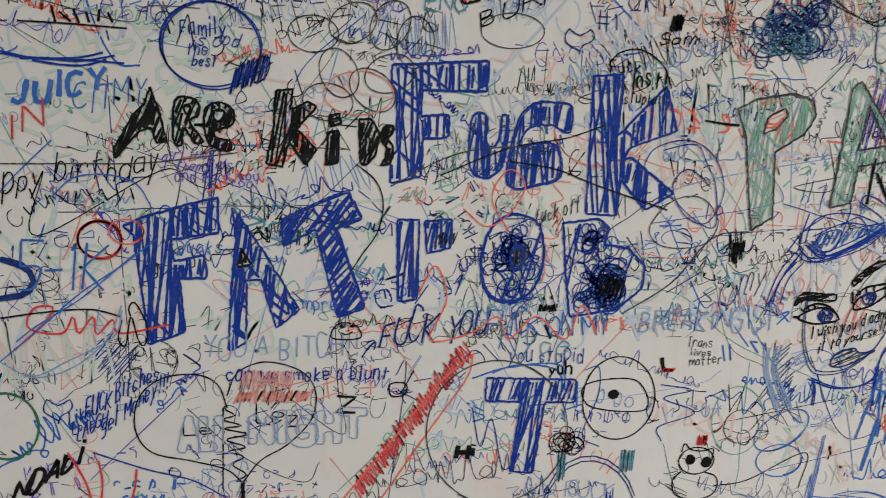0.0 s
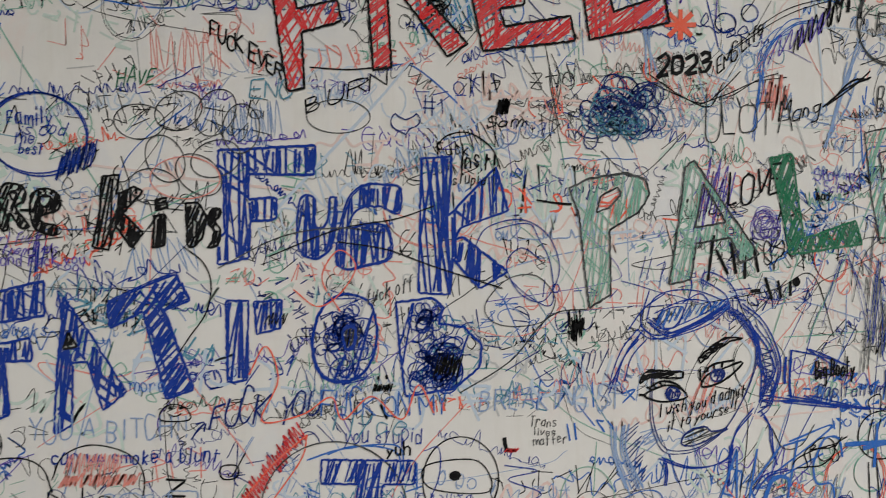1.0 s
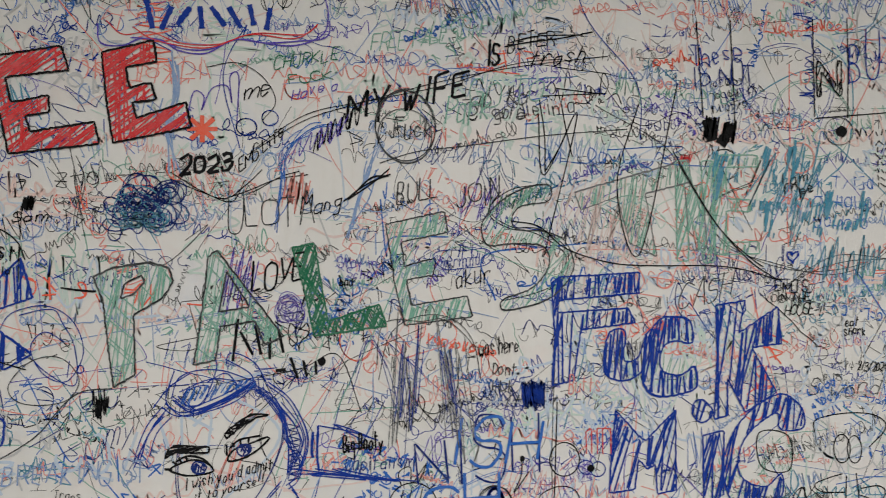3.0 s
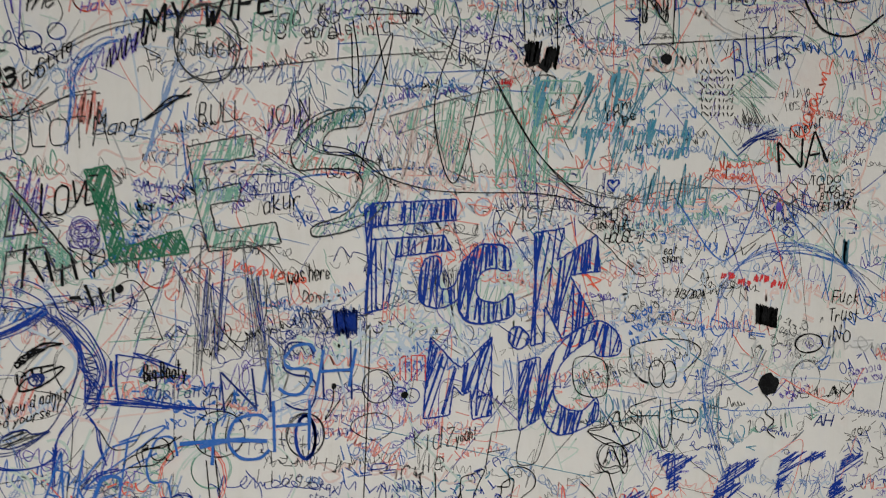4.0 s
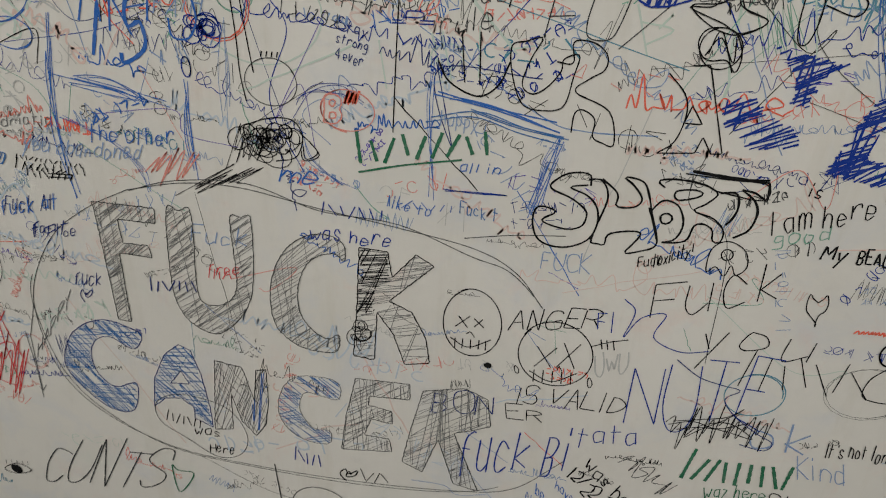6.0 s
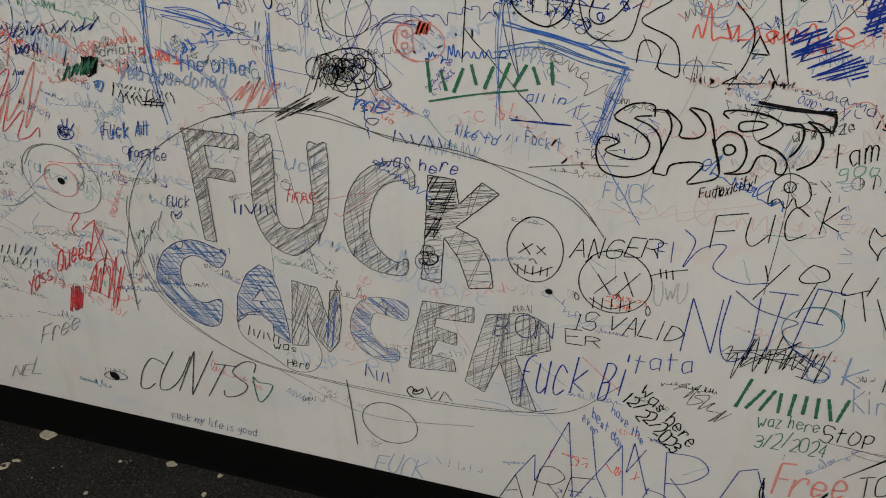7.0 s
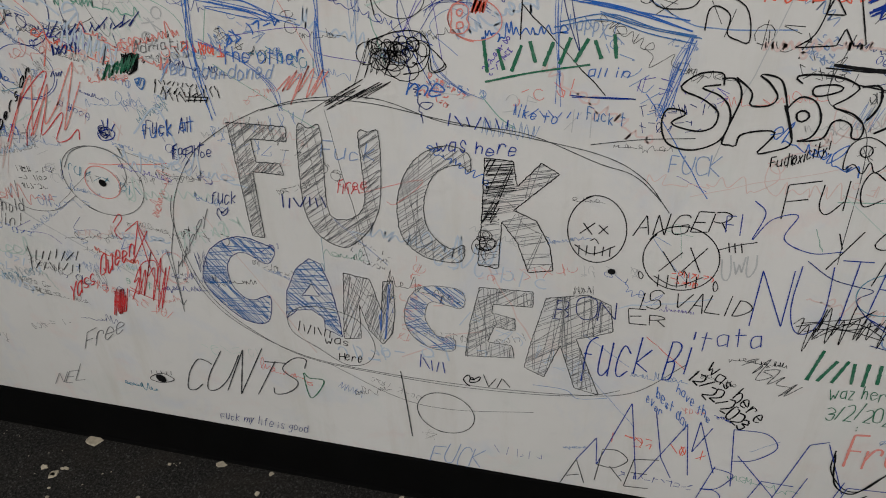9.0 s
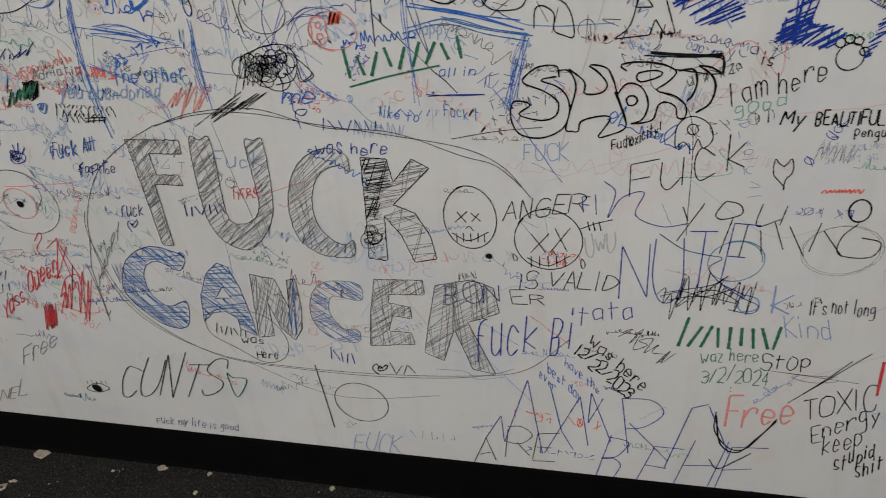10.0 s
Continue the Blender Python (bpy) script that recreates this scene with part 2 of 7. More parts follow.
class Frame:
    """A slanted box on the wall: corner, way along, way up."""

    def __init__(self, o, u, v):
        self.o, self.u, self.v = np.array(o, float), np.array(u, float), np.array(v, float)

    def __call__(self, p):
        p = np.asarray(p, float)
        return self.o + p[..., :1] * self.u + p[..., 1:] * self.v

    def sub(self, x, y, w, h):
        return Frame(self((x, y)), self.u * w, self.v * h)


def resample(p, step):
    seg = np.linalg.norm(np.diff(p, axis=0), axis=1)
    s = np.concatenate([[0], np.cumsum(seg)])
    n = max(2, int(s[-1] / step) + 1)
    at = np.linspace(0, s[-1], n)
    return np.stack([np.interp(at, s, p[:, 0]), np.interp(at, s, p[:, 1])], 1)


def strokes_in(code, box_, rng, jitter=0.10, nx=4.0, ny=6.0, y0=2.0):
    for p, smooth in points(code):
        p = p + rng.normal(0, jitter, p.shape) * (1 if len(p) > 2 else 0.7)
        if smooth and len(p) > 2:
            p = smoothed(p)
        yield box_((p - (0, y0)) / (nx, ny))


def hand(text, box_, width, jitter, pen, holder):
    """Handwriting spread over the box: every letter is a part."""
    widths = [0.6 if c in "iIl1!.,:'|" else 1.25 if c in "mwMW" else 0.55 if c == " " else 1.0 for c in text]
    total, at = sum(widths), 0.0
    slant = np.random.default_rng(seed()).normal(0.12, 0.16)
    for c, w in zip(text, widths):
        if c in ALPHABET:
            collector = Ink(seed())
            rng = collector.rng
            cell = box_.sub((at + 0.06 * w) / total, rng.normal(0, 0.07), 0.82 * w / total * rng.uniform(0.85, 1.1), 1 + rng.normal(0, 0.11))
            turn = rng.normal(0, 0.07)
            cell.u, cell.v = cell.u + cell.v * turn * 0.4, cell.v - cell.u * turn + box_.u * slant / total
            for p in strokes_in(ALPHABET[c], cell, rng, jitter):
                collector.line(resample(p, max(0.002, width * 1.2)), nib(width))
            collector.done("letter", pen, holder)
        at += w


def bars(count, box_, width, pen, holder):
    """Plain upright bars in place of writing that is not spelt out."""
    for i in range(count):
        collector = Ink(seed())
        x = (i + 0.5) / count
        lean = collector.rng.normal(0, 0.3 / count)
        top = (1.0 if i == 0 else 0.72) + collector.rng.normal(0, 0.06)
        collector.line(resample(box_(np.array([(x - lean, collector.rng.normal(0, 0.05)), (x + lean, top)])), 0.004), nib(width))
        collector.done("bar", pen, holder)


def letter_field(code, inner, rng, width, step):
    """Signed distance, on a grid, to the union of the thick bars of a letter: below zero inside."""
    bars_ = []
    for p, smooth in points(code):
        p = p + rng.normal(0, 0.06, p.shape)
        q = inner((smoothed(p, 5) if smooth and len(p) > 2 else p) / (4.0, 6.0) - (0, 2.0 / 6.0))
        for i in range(len(q) - 1):
            bars_.append((q[i], q[i + 1], smooth and len(p) > 2, i == 0, i == len(q) - 2))
    ends = np.array([e for bar in bars_ for e in bar[:2]])
    low, high = ends.min(0) - width, ends.max(0) + width
    gx, gz = np.arange(low[0], high[0], step), np.arange(low[1], high[1], step)
    grid = np.stack(np.meshgrid(gx, gz, indexing="ij"), -1)
    field = np.full(grid.shape[:2], 9.0)
    for a, b, smooth, first, last in bars_:
        d = b - a
        long = max(np.linalg.norm(d), 1e-6)
        d = d / long
        rel = grid - a
        along, across = rel @ d, np.abs(rel @ np.array([-d[1], d[0]]))
        if smooth:
            away = np.hypot(along - along.clip(0, long), across) - width / 2
        else:
            away = np.maximum(np.maximum(-along, along - long) - width * 0.45, across - width / 2)
        field = np.minimum(field, away)
    return gx, gz, field


def contours(gx, gz, field):
    """The zero lines of a field, each as one run of places."""
    links = {}
    inside = field < 0
    for i, j in zip(*np.nonzero((inside[:-1, :-1] != inside[1:, :-1]) | (inside[:-1, :-1] != inside[:-1, 1:]) | (inside[:-1, :-1] != inside[1:, 1:]))):
        corners = [(i, j), (i + 1, j), (i + 1, j + 1), (i, j + 1)]
        cut = [tuple(sorted((corners[k], corners[(k + 1) % 4]))) for k in range(4) if inside[corners[k]] != inside[corners[(k + 1) % 4]]]
        for a, b in ((cut[0], cut[1]),) if len(cut) == 2 else ((cut[0], cut[1]), (cut[2], cut[3])) if len(cut) == 4 else ():
            links.setdefault(a, []).append(b)
            links.setdefault(b, []).append(a)

    def place(edge):
        (i, j), (k, l) = edge
        s = field[i, j] / (field[i, j] - field[k, l])
        return gx[i] + (gx[k] - gx[i]) * s, gz[j] + (gz[l] - gz[j]) * s

    runs, seen = [], set()
    for start in links:
        if start in seen:
            continue
        run, here = [start], start
        seen.add(start)
        while True:
            ahead = [e for e in links[here] if e not in seen]
            if not ahead:
                break
            here = ahead[0]
            seen.add(here)
            run.append(here)
        if len(run) > 8:
            runs.append(np.array([place(e) for e in run + [run[0]]]))
    return runs


def outlines(x, z, codes):
    """Closed or open runs from codes such as "0,0 40,2 ...", in millimetres from a corner on the wall; "~" rounds a run."""
    made = []
    for code in codes:
        p = np.array([[float(v) for v in pair.split(",")] for pair in code.lstrip("~").split()]) / 1000 + (x, z)
        made.append(smoothed(p, 5) if code[0] == "~" else p)
    return made


def outline_field(runs, step):
    """Signed distance, on a grid, to the shape between closed outlines: below zero inside."""
    every = np.vstack(runs)
    low, high = every.min(0) - 0.01, every.max(0) + 0.01
    gx, gz = np.arange(low[0], high[0], step), np.arange(low[1], high[1], step)
    px, pz = np.meshgrid(gx, gz, indexing="ij")
    inside, away = np.zeros(px.shape, bool), np.full(px.shape, 9.0)
    for run in runs:
        for (ax, az), (bx, bz) in zip(run[:-1], run[1:]):
            if az != bz:
                inside ^= ((az > pz) != (bz > pz)) & (px < (bx - ax) * (pz - az) / (bz - az) + ax)
            d2 = max((bx - ax) ** 2 + (bz - az) ** 2, 1e-12)
            s = (((px - ax) * (bx - ax) + (pz - az) * (bz - az)) / d2).clip(0, 1)
            away = np.minimum(away, np.hypot(px - ax - s * (bx - ax), pz - az - s * (bz - az)))
    return gx, gz, np.where(inside, -away, away)


def block(code, box_, number, width, pen, name, parent, hatch=0.006, hatch_pen=None, tip=0.003, angle=75, outline=True, fill=1.0, label="", edge_tip=None, again=0.0, runs=None):
    """One fat letter: drawn in outline and filled with slanting pen strokes. runs: its outlines, where it has a shape of its own."""
    edge, fillin = Ink(number, 1.3), Ink(number + 1)
    edge_tip = edge_tip or tip
    rng = fillin.rng
    step = 0.0022
    if runs:
        gx, gz, field = outline_field(runs, step)
    else:
        inset = width / 2
        lu, lv = np.linalg.norm(box_.u), np.linalg.norm(box_.v)
        inner = box_.sub(inset / lu, inset / lv, max(0.1, 1 - width / lu), max(0.1, 1 - width / lv))
        gx, gz, field = letter_field(code, inner, edge.rng, width, step)
    if outline:
        for run in runs or contours(gx, gz, field):
            run = resample(run, 0.004)
            run[:-1] += edge.rng.normal(0, 0.0004, run[:-1].shape)
            edge.line(run, edge_tip)
            if edge.rng.random() < 0.5:
                edge.line(run[: int(len(run) * 0.7)] + edge.rng.normal(0, edge_tip * 0.4, 2), edge_tip * 0.7)
    for turn, share in ((angle, fill), (angle + 55, again)):
        if share <= 0:
            continue
        c, s = math.cos(math.radians(turn)), math.sin(math.radians(turn))
        centre = np.array([gx.mean(), gz.mean()])
        reach = math.hypot(gx[-1] - gx[0], gz[-1] - gz[0]) / 2
        at = -reach
        while at < reach:
            lean = rng.normal(0, 0.09)
            t = np.arange(-reach, reach, 0.0022)
            p = centre + np.stack([c * t - s * (at + lean * t), s * t + c * (at + lean * t)], 1)
            i = ((p[:, 0] - gx[0]) / step).round().astype(int).clip(0, len(gx) - 1)
            j = ((p[:, 1] - gz[0]) / step).round().astype(int).clip(0, len(gz) - 1)
            hit = field[i, j] < -0.0004
            turns = np.flatnonzero(np.diff(np.concatenate([[0], hit.astype(int), [0]])))
            for lo, hi in zip(turns[::2], turns[1::2]):
                if hi - lo > 2 and rng.random() < share:
                    over = rng.integers(-1, 2, 2)
                    q = p[max(0, lo + over[0]):hi + over[1]]
                    if len(q) > 2:
                        fillin.line(q[::2] if len(q) > 6 else q, tip * rng.uniform(0.65, 1.1))
            at += hatch * min(3.0, max(0.3, rng.gamma(1.7, 0.6)))
    if fillin.count == 0:
        return edge.done(name, pen, parent, label)
    ob = fillin.done(name, hatch_pen or pen, parent, label)
    if edge.count:
        edge.done("outline", pen, ob)
    return ob


def graffito(name, label, category="graffiti", group=""):
    return tagged(new(name), label, category, group)


def fat_word(text, label, boxes, width, pen, group="", **style):
    """A word of fat letters; every letter has a slanted box of its own."""
    thing = graffito("block_lettering", label, group=group)
    for letter, b in zip(text, boxes):
        block(ALPHABET.get(letter, letter), Frame(b[:2], b[2:4], b[4:]), seed(), width, pen, "letter", thing, **style)
    return thing


def shaped_word(label, letters, pen, name="block_lettering", piece="letter", category="graffiti", **style):
    """A word of fat letters that each have outlines of their own: corner x, corner z, then the outlines."""
    thing = graffito(name, label, category)
    for x, z, *codes in letters:
        runs = [np.vstack([run, run[:1]]) for run in outlines(x, z, codes)]
        block(None, None, seed(), 0, pen, piece, thing, runs=runs, **style)
    return thing


def pen_lines(name, label, strokes, pen, width, category="drawing", passes=1):
    """A line drawing of free strokes: corner x, corner z, then the strokes."""
    collector = Ink(seed())
    for p in outlines(strokes[0], strokes[1], strokes[2:]):
        for k in range(passes):
            q = resample(p, max(0.003, width * 1.5)) + collector.rng.normal(0, 0.005, 2) * (k > 0)
            collector.line(q, nib(width))
    return placed(collector.done(name, pen), label, category)


def note(text, label, b, pen, width, jitter=0.19, name="handwriting"):
    thing = placed(new(name), label, "writing")
    hand(text, Frame(b[:2], b[2:4], b[4:]), width, jitter, pen, thing)
    return thing


def barred(count, label, b, pen, width):
    thing = placed(new("marker_bars"), label, "writing")
    bars(count, Frame(b[:2], b[2:4], b[4:]), width, pen, thing)
    return thing


def doodle(name, label, code, b, pen, width, jitter=0.05, category="drawing"):
    """A line drawing on a grid of ten by ten."""
    collector = Ink(seed())
    for p in strokes_in(code, Frame(b[:2], b[2:4], b[4:]), collector.rng, jitter, 9.0, 9.0, 0.0):
        collector.line(resample(p, max(0.003, width * 1.5)), nib(width))
    return placed(collector.done(name, pen), label, category)


def curve(name, label, pts, pen, width, closed=False, passes=1, category="drawing"):
    """A free line through a few places on the wall."""
    collector = Ink(seed())
    p = np.array(pts + pts[:1] if closed else pts, float)
    for k in range(passes):
        q = p + collector.rng.normal(0, 0.0065, p.shape) * (k > 0)
        q = resample(smoothed(q, 8) if len(p) > 2 else q, max(0.003, width * 1.5))
        cut = collector.rng.integers(0, len(q) // 4 + 1, 2) * (k > 0)
        collector.line(q[cut[0]:len(q) - cut[1]], nib(width) * (0.42 if passes > 2 else 0.85 if passes == 2 else 1))
    return placed(collector.done(name, pen), label, category)


def ring(name, label, x, z, rx, rz, pen, width, turns=1.0, tilt=0.0, category="drawing"):
    """A hand-drawn round, gone over more than once where turns is above one."""
    collector = Ink(seed())
    a = np.linspace(0, 2 * math.pi * (turns + 0.04), int(40 * turns) + 2) + collector.rng.uniform(0, 6)
    wob = 1 + 0.02 * np.sin(a * 2.3) + 0.05 * np.sin(a * 0.83) * (turns > 1)
    p = np.stack([rx * np.cos(a) * wob, rz * np.sin(a) * wob], 1)
    c, s = math.cos(tilt), math.sin(tilt)
    collector.line(p @ np.array([(c, s), (-s, c)]) + (x, z), nib(width))
    return placed(collector.done(name, pen), label, category)


def hatching(name, label, b, pen, width, count, slant=0.3, rough=0.06, category="scribble"):
    """A scribbled patch: one zigzag after another across a slanted box."""
    collector = Ink(seed())
    box_, rng = Frame(b[:2], b[2:4], b[4:]), collector.rng
    p = []
    for i in range(count):
        x = (i + rng.uniform(-0.35, 0.35)) / count
        low, high = rng.normal(0, rough, 2)
        p += [(x, low), (x + slant, 1 + high)]
    collector.line(resample(smoothed(box_(np.array(p)), 4), 0.003), width * 0.62, 0.25)
    return placed(collector.done(name, pen), label, category)


def loops(name, label, b, pen, width, count, size):
    """A patch filled with small round curls."""
    collector = Ink(seed())
    box_, rng = Frame(b[:2], b[2:4], b[4:]), collector.rng
    a = np.linspace(0, 2 * math.pi * 1.3 * count, 14 * count)
    way = smoothed(box_(rng.uniform(0.1, 0.9, (count + 1, 2))), 14)[: len(a)]
    a = a[: len(way)]
    r = size * (0.95 + 0.35 * np.sin(a * 0.37 + 1))
    collector.line(way + np.stack([np.cos(a) * r, np.sin(a) * r], 1), width * 0.7)
    return placed(collector.done(name, pen), label, "scribble")


def spot(name, label, x, z, rx, rz, pen, sides=14, category="mark"):
    collector = Ink(seed())
    a = np.arange(sides) * 2 * math.pi / sides
    r = 1 + collector.rng.normal(0, 0.06, sides)
    collector.blot(np.stack([x + rx * np.cos(a) * r, z + rz * np.sin(a) * r], 1))
    return placed(collector.done(name, pen), label, category)

# large block lettering
shaped_word('large blue marker block letters F and K of "FUCK"',
          [(-0.067, 1.579, '3,146 125,153 123,115 41,116 39,84 75,86 74,58 41,56 39,8 0,0 1,35 9,39 9,115 2,122'),
           (0.190, 1.535, '5,180 46,183 40,104 105,169 122,111 57,89 49,74 61,76 121,29 83,7 47,48 42,0 0,3')],
          'blue', angle=88, again=0.06, hatch=0.0041, tip=0.0036, edge_tip=0.0028)
shaped_word('blue marker block letters U and C of "FUCK"',
          [(0.033, 1.585, '~5,78 23,78 23,47 31,39 40,51 43,77 51,76 49,40 41,11 23,0 5,8 0,33 5,78'),
           (0.083, 1.571, '~84,105 64,110 38,110 18,95 8,68 1,32 0,9 12,0 37,5 69,16 66,53 43,60 18,53 20,68 31,79 57,82 82,72 84,105')],
          'blue', angle=86, hatch=0.004, tip=0.0035, edge_tip=0.0026)
shaped_word('tall blue hatched block letter F of "FAT"',
          [(-0.391, 1.380, '0,149 25,159 69,172 112,182 112,139 55,131 58,104 94,111 96,82 63,83 67,15 23,0 19,65 12,138')],
          'blue', angle=86, again=0.06, hatch=0.0041, tip=0.0036, edge_tip=0.0028)
shaped_word('tall blue hatched block letter A of "FAT"',
          [(-0.272, 1.368, '11,182 26,159 49,123 89,51 60,29 43,91 25,91 22,11 0,0 7,88 14,145', '20,131 33,109 12,107')],
          'blue', angle=84, again=0.3, hatch=0.0041, tip=0.0036, edge_tip=0.0028)
shaped_word('solid black triangle inside a blue block letter',
          [(-0.258, 1.476, '7,21 17,2 0,0')],
          'black', angle=80, hatch=0.002, tip=0.003)
shaped_word('tall blue hatched block letter T of "FAT"',
          [(-0.203, 1.408, '0,124 44,145 83,160 100,126 68,114 102,11 68,0 50,78 43,114 2,93')],
          'blue', angle=52, again=0.1, hatch=0.0041, tip=0.0036, edge_tip=0.0028)
shaped_word('two fat blue hatched bars below the large blue word',
          [(-0.058, 1.427, '0,105 28,106 25,2 0,0'),
           (-0.023, 1.489, '0,41 35,44 32,6 3,0')],
          'blue', angle=84, hatch=0.0041, tip=0.0036, edge_tip=0.0028)
shaped_word('fat blue oval filled with curls',
          [(0.051, 1.424, '~39,114 15,99 0,62 3,21 22,0 53,1 75,23 84,61 77,99 58,112 39,114', '~40,66 55,69 54,47 43,41 40,66')],
          'blue', angle=70, hatch=0.009, tip=0.0028, fill=0.35, edge_tip=0.0032)
shaped_word('fat blue rounded patch filled with curls',
          [(0.160, 1.400, '0,126 49,131 63,118 56,97 90,91 115,67 112,36 77,8 11,0 5,62')],
          'blue', angle=75, hatch=0.009, tip=0.0028, fill=0.35, edge_tip=0.0032)
loops('curl_patch', 'small blue ink curls filling a fat oval', (0.064, 1.420, 0.062, -0.001, -0.001, 0.110), 'blue', 0.0026, 26, 0.010)
loops('curl_patch', 'small blue ink curls filling a rounded patch', (0.178, 1.405, 0.080, -0.002, -0.003, 0.085), 'blue', 0.0026, 34, 0.011)
loops('curl_patch', 'small blue ink curls filling a rounded patch', (0.172, 1.488, 0.052, -0.001, -0.001, 0.032), 'blue', 0.0026, 12, 0.008)
hatching('ink_patch', 'dark grey scribbled spot inside blue curls', (0.209, 1.426, 0.034, -0.001, -0.001, 0.029), 'black', 0.0026, 12, 0.3)
hatching('ink_patch', 'grey scribbled spot inside blue curls', (0.090, 1.467, 0.022, -0.001, -0.001, 0.028), 'grey', 0.0022, 7, 0.3)
hatching('ink_patch', 'grey scribbled spot inside a blue patch', (-0.011, 1.500, 0.028, -0.001, -0.001, 0.016), 'black', 0.0022, 6, 0.3)
shaped_word('thick black marker letters reading "ARe"',
          [(-0.396, 1.610, '44,84 51,64 61,21 49,19 44,37 29,32 1,0 0,12 23,50 37,64'),
           (-0.327, 1.627, '~3,51 20,56 31,47 29,34 19,27 34,4 24,2 12,21 9,0 0,4 3,51', '~13,45 21,44 17,34 13,45'),
           (-0.291, 1.619, '~3,52 23,58 35,46 32,31 12,24 15,15 30,12 28,0 6,8 0,29 3,52', '~13,49 25,47 19,36 12,38 13,49')],
          'black', hatch=0.002, tip=0.0034, angle=70, edge_tip=0.003)
shaped_word('thick black marker letters reading "KI"',
          [(-0.219, 1.600, '14,92 34,94 31,69 52,79 62,74 38,46 61,21 47,2 28,31 19,0 0,4 10,48'),
           (-0.142, 1.650, '0,12 12,15 14,2 1,0'),
           (-0.146, 1.602, '2,40 16,42 14,3 0,0')],
          'black', hatch=0.002, tip=0.0034, angle=80, edge_tip=0.003)
shaped_word('black marker letters reading "DS"',
          [(-0.105, 1.602, '0,56 14,57 25,40 20,12 8,0 1,1', '8,36 14,33 11,14 7,12'),
           (-0.080, 1.602, '~17,49 6,47 2,33 9,21 6,5 0,0 13,3 17,21 10,33 17,40 17,49')],
          'black', hatch=0.002, tip=0.003, angle=70)
shaped_word('large red block letter F with black outline, of "FREE"',
          [(-0.005, 1.800, '0,163 97,183 104,154 35,140 42,105 94,117 98,90 48,75 50,4 29,0 18,72 8,153')],
          'black', angle=58, hatch_pen='red', hatch=0.0031, tip=0.0027, again=0.3, edge_tip=0.0031)
shaped_word('large red block letters with black outlines, "REE" of "FREE"',
          [(0.123, 1.828, '0,156 30,174 73,183 95,177 102,152 94,124 68,108 134,37 108,20 47,98 30,92 34,5 10,0 6,66', '~30,133 37,147 57,156 68,150 61,137 43,131 30,133'),
           (0.249, 1.856, '0,141 100,161 111,125 23,112 32,75 83,87 84,62 51,55 58,33 147,49 154,16 28,0 14,69'),
           (0.406, 1.874, '0,135 73,155 78,123 34,113 39,83 70,91 77,65 44,61 49,37 120,63 128,25 16,0 7,62')],
          'black', angle=38, hatch_pen='red', hatch=0.0031, tip=0.0027, again=0.3, edge_tip=0.0031)
shaped_word('large pale green block letters with dark outlines, "PA"',
          [(0.395, 1.513, '0,163 29,176 79,184 107,175 114,154 97,129 57,106 60,18 29,0 21,63 14,127', '39,130 44,152 68,164 73,155 57,137'),
           (0.538, 1.543, '21,160 33,171 46,154 132,39 104,28 89,64 39,56 32,6 0,0 12,80', '48,138 82,85 37,78')],
          'grey', angle=80, again=0.25, hatch_pen='mint', hatch=0.0046, tip=0.0018, edge_tip=0.0026)
shaped_word('large dark green block letter L',
          [(0.683, 1.582, '0,135 33,142 53,22 132,47 143,14 33,0 19,68')],
          'green', hatch=0.0027, tip=0.0026, angle=70, again=0.3)
shaped_word('large green block letter E with dark outline',
          [(0.826, 1.596, '0,157 92,177 97,144 24,129 28,91 77,104 74,77 31,70 39,30 127,44 135,11 28,0 13,67')],
          'grey', angle=72, hatch_pen='mint', hatch=0.003, tip=0.002, edge_tip=0.002, fill=0.9)
shaped_word('large faded green block letter S',
          [(0.978, 1.616, '~109,200 65,192 26,169 0,137 8,104 47,105 99,101 108,70 81,35 33,17 37,0 107,17 148,61 139,105 108,124 56,129 49,148 65,166 109,174 109,200')],
          'grey', hatch=0.0036, tip=0.0016, angle=60, hatch_pen='mint', fill=0.7, edge_tip=0.002)
shaped_word('faded green block letters T and I',
          [(1.131, 1.700, '0,105 195,160 199,123 119,103 137,0 91,22 71,98 9,75'),
           (1.319, 1.709, '0,105 30,110 37,5 6,0')],
          'pencil', hatch=0.004, tip=0.0018, fill=0.75, hatch_pen='mint', angle=80, edge_tip=0.0016)
fat_word('NE', 'faded green block letters reading "NE"', [(1.303, 1.689, 0.065, -0.000, 0.001, 0.169), (1.372, 1.703, 0.076, -0.000, 0.001, 0.166)],
         0.02, 'mint', hatch=0.005, tip=0.002, fill=0.7)
shaped_word('blue hatched block letters reading "FUCK"',
          [(1.088, 1.495, '2,163 15,173 150,179 148,146 13,136 11,116 129,122 142,98 50,88 36,8 0,0 7,76'),
           (1.176, 1.500, '~10,78 36,79 32,37 45,30 59,40 73,75 84,78 68,22 49,4 26,0 3,10 0,42 10,78'),
           (1.241, 1.473, '~82,121 55,129 27,122 10,90 0,40 6,12 28,0 65,3 92,14 89,47 65,33 36,39 29,57 36,80 55,89 86,86 82,121'),
           (1.362, 1.432, '7,187 59,194 46,140 117,183 123,122 69,116 112,41 55,10 25,67 24,6 0,0 8,105')],
          'blue', angle=84, hatch=0.0056, tip=0.0035, edge_tip=0.0026)
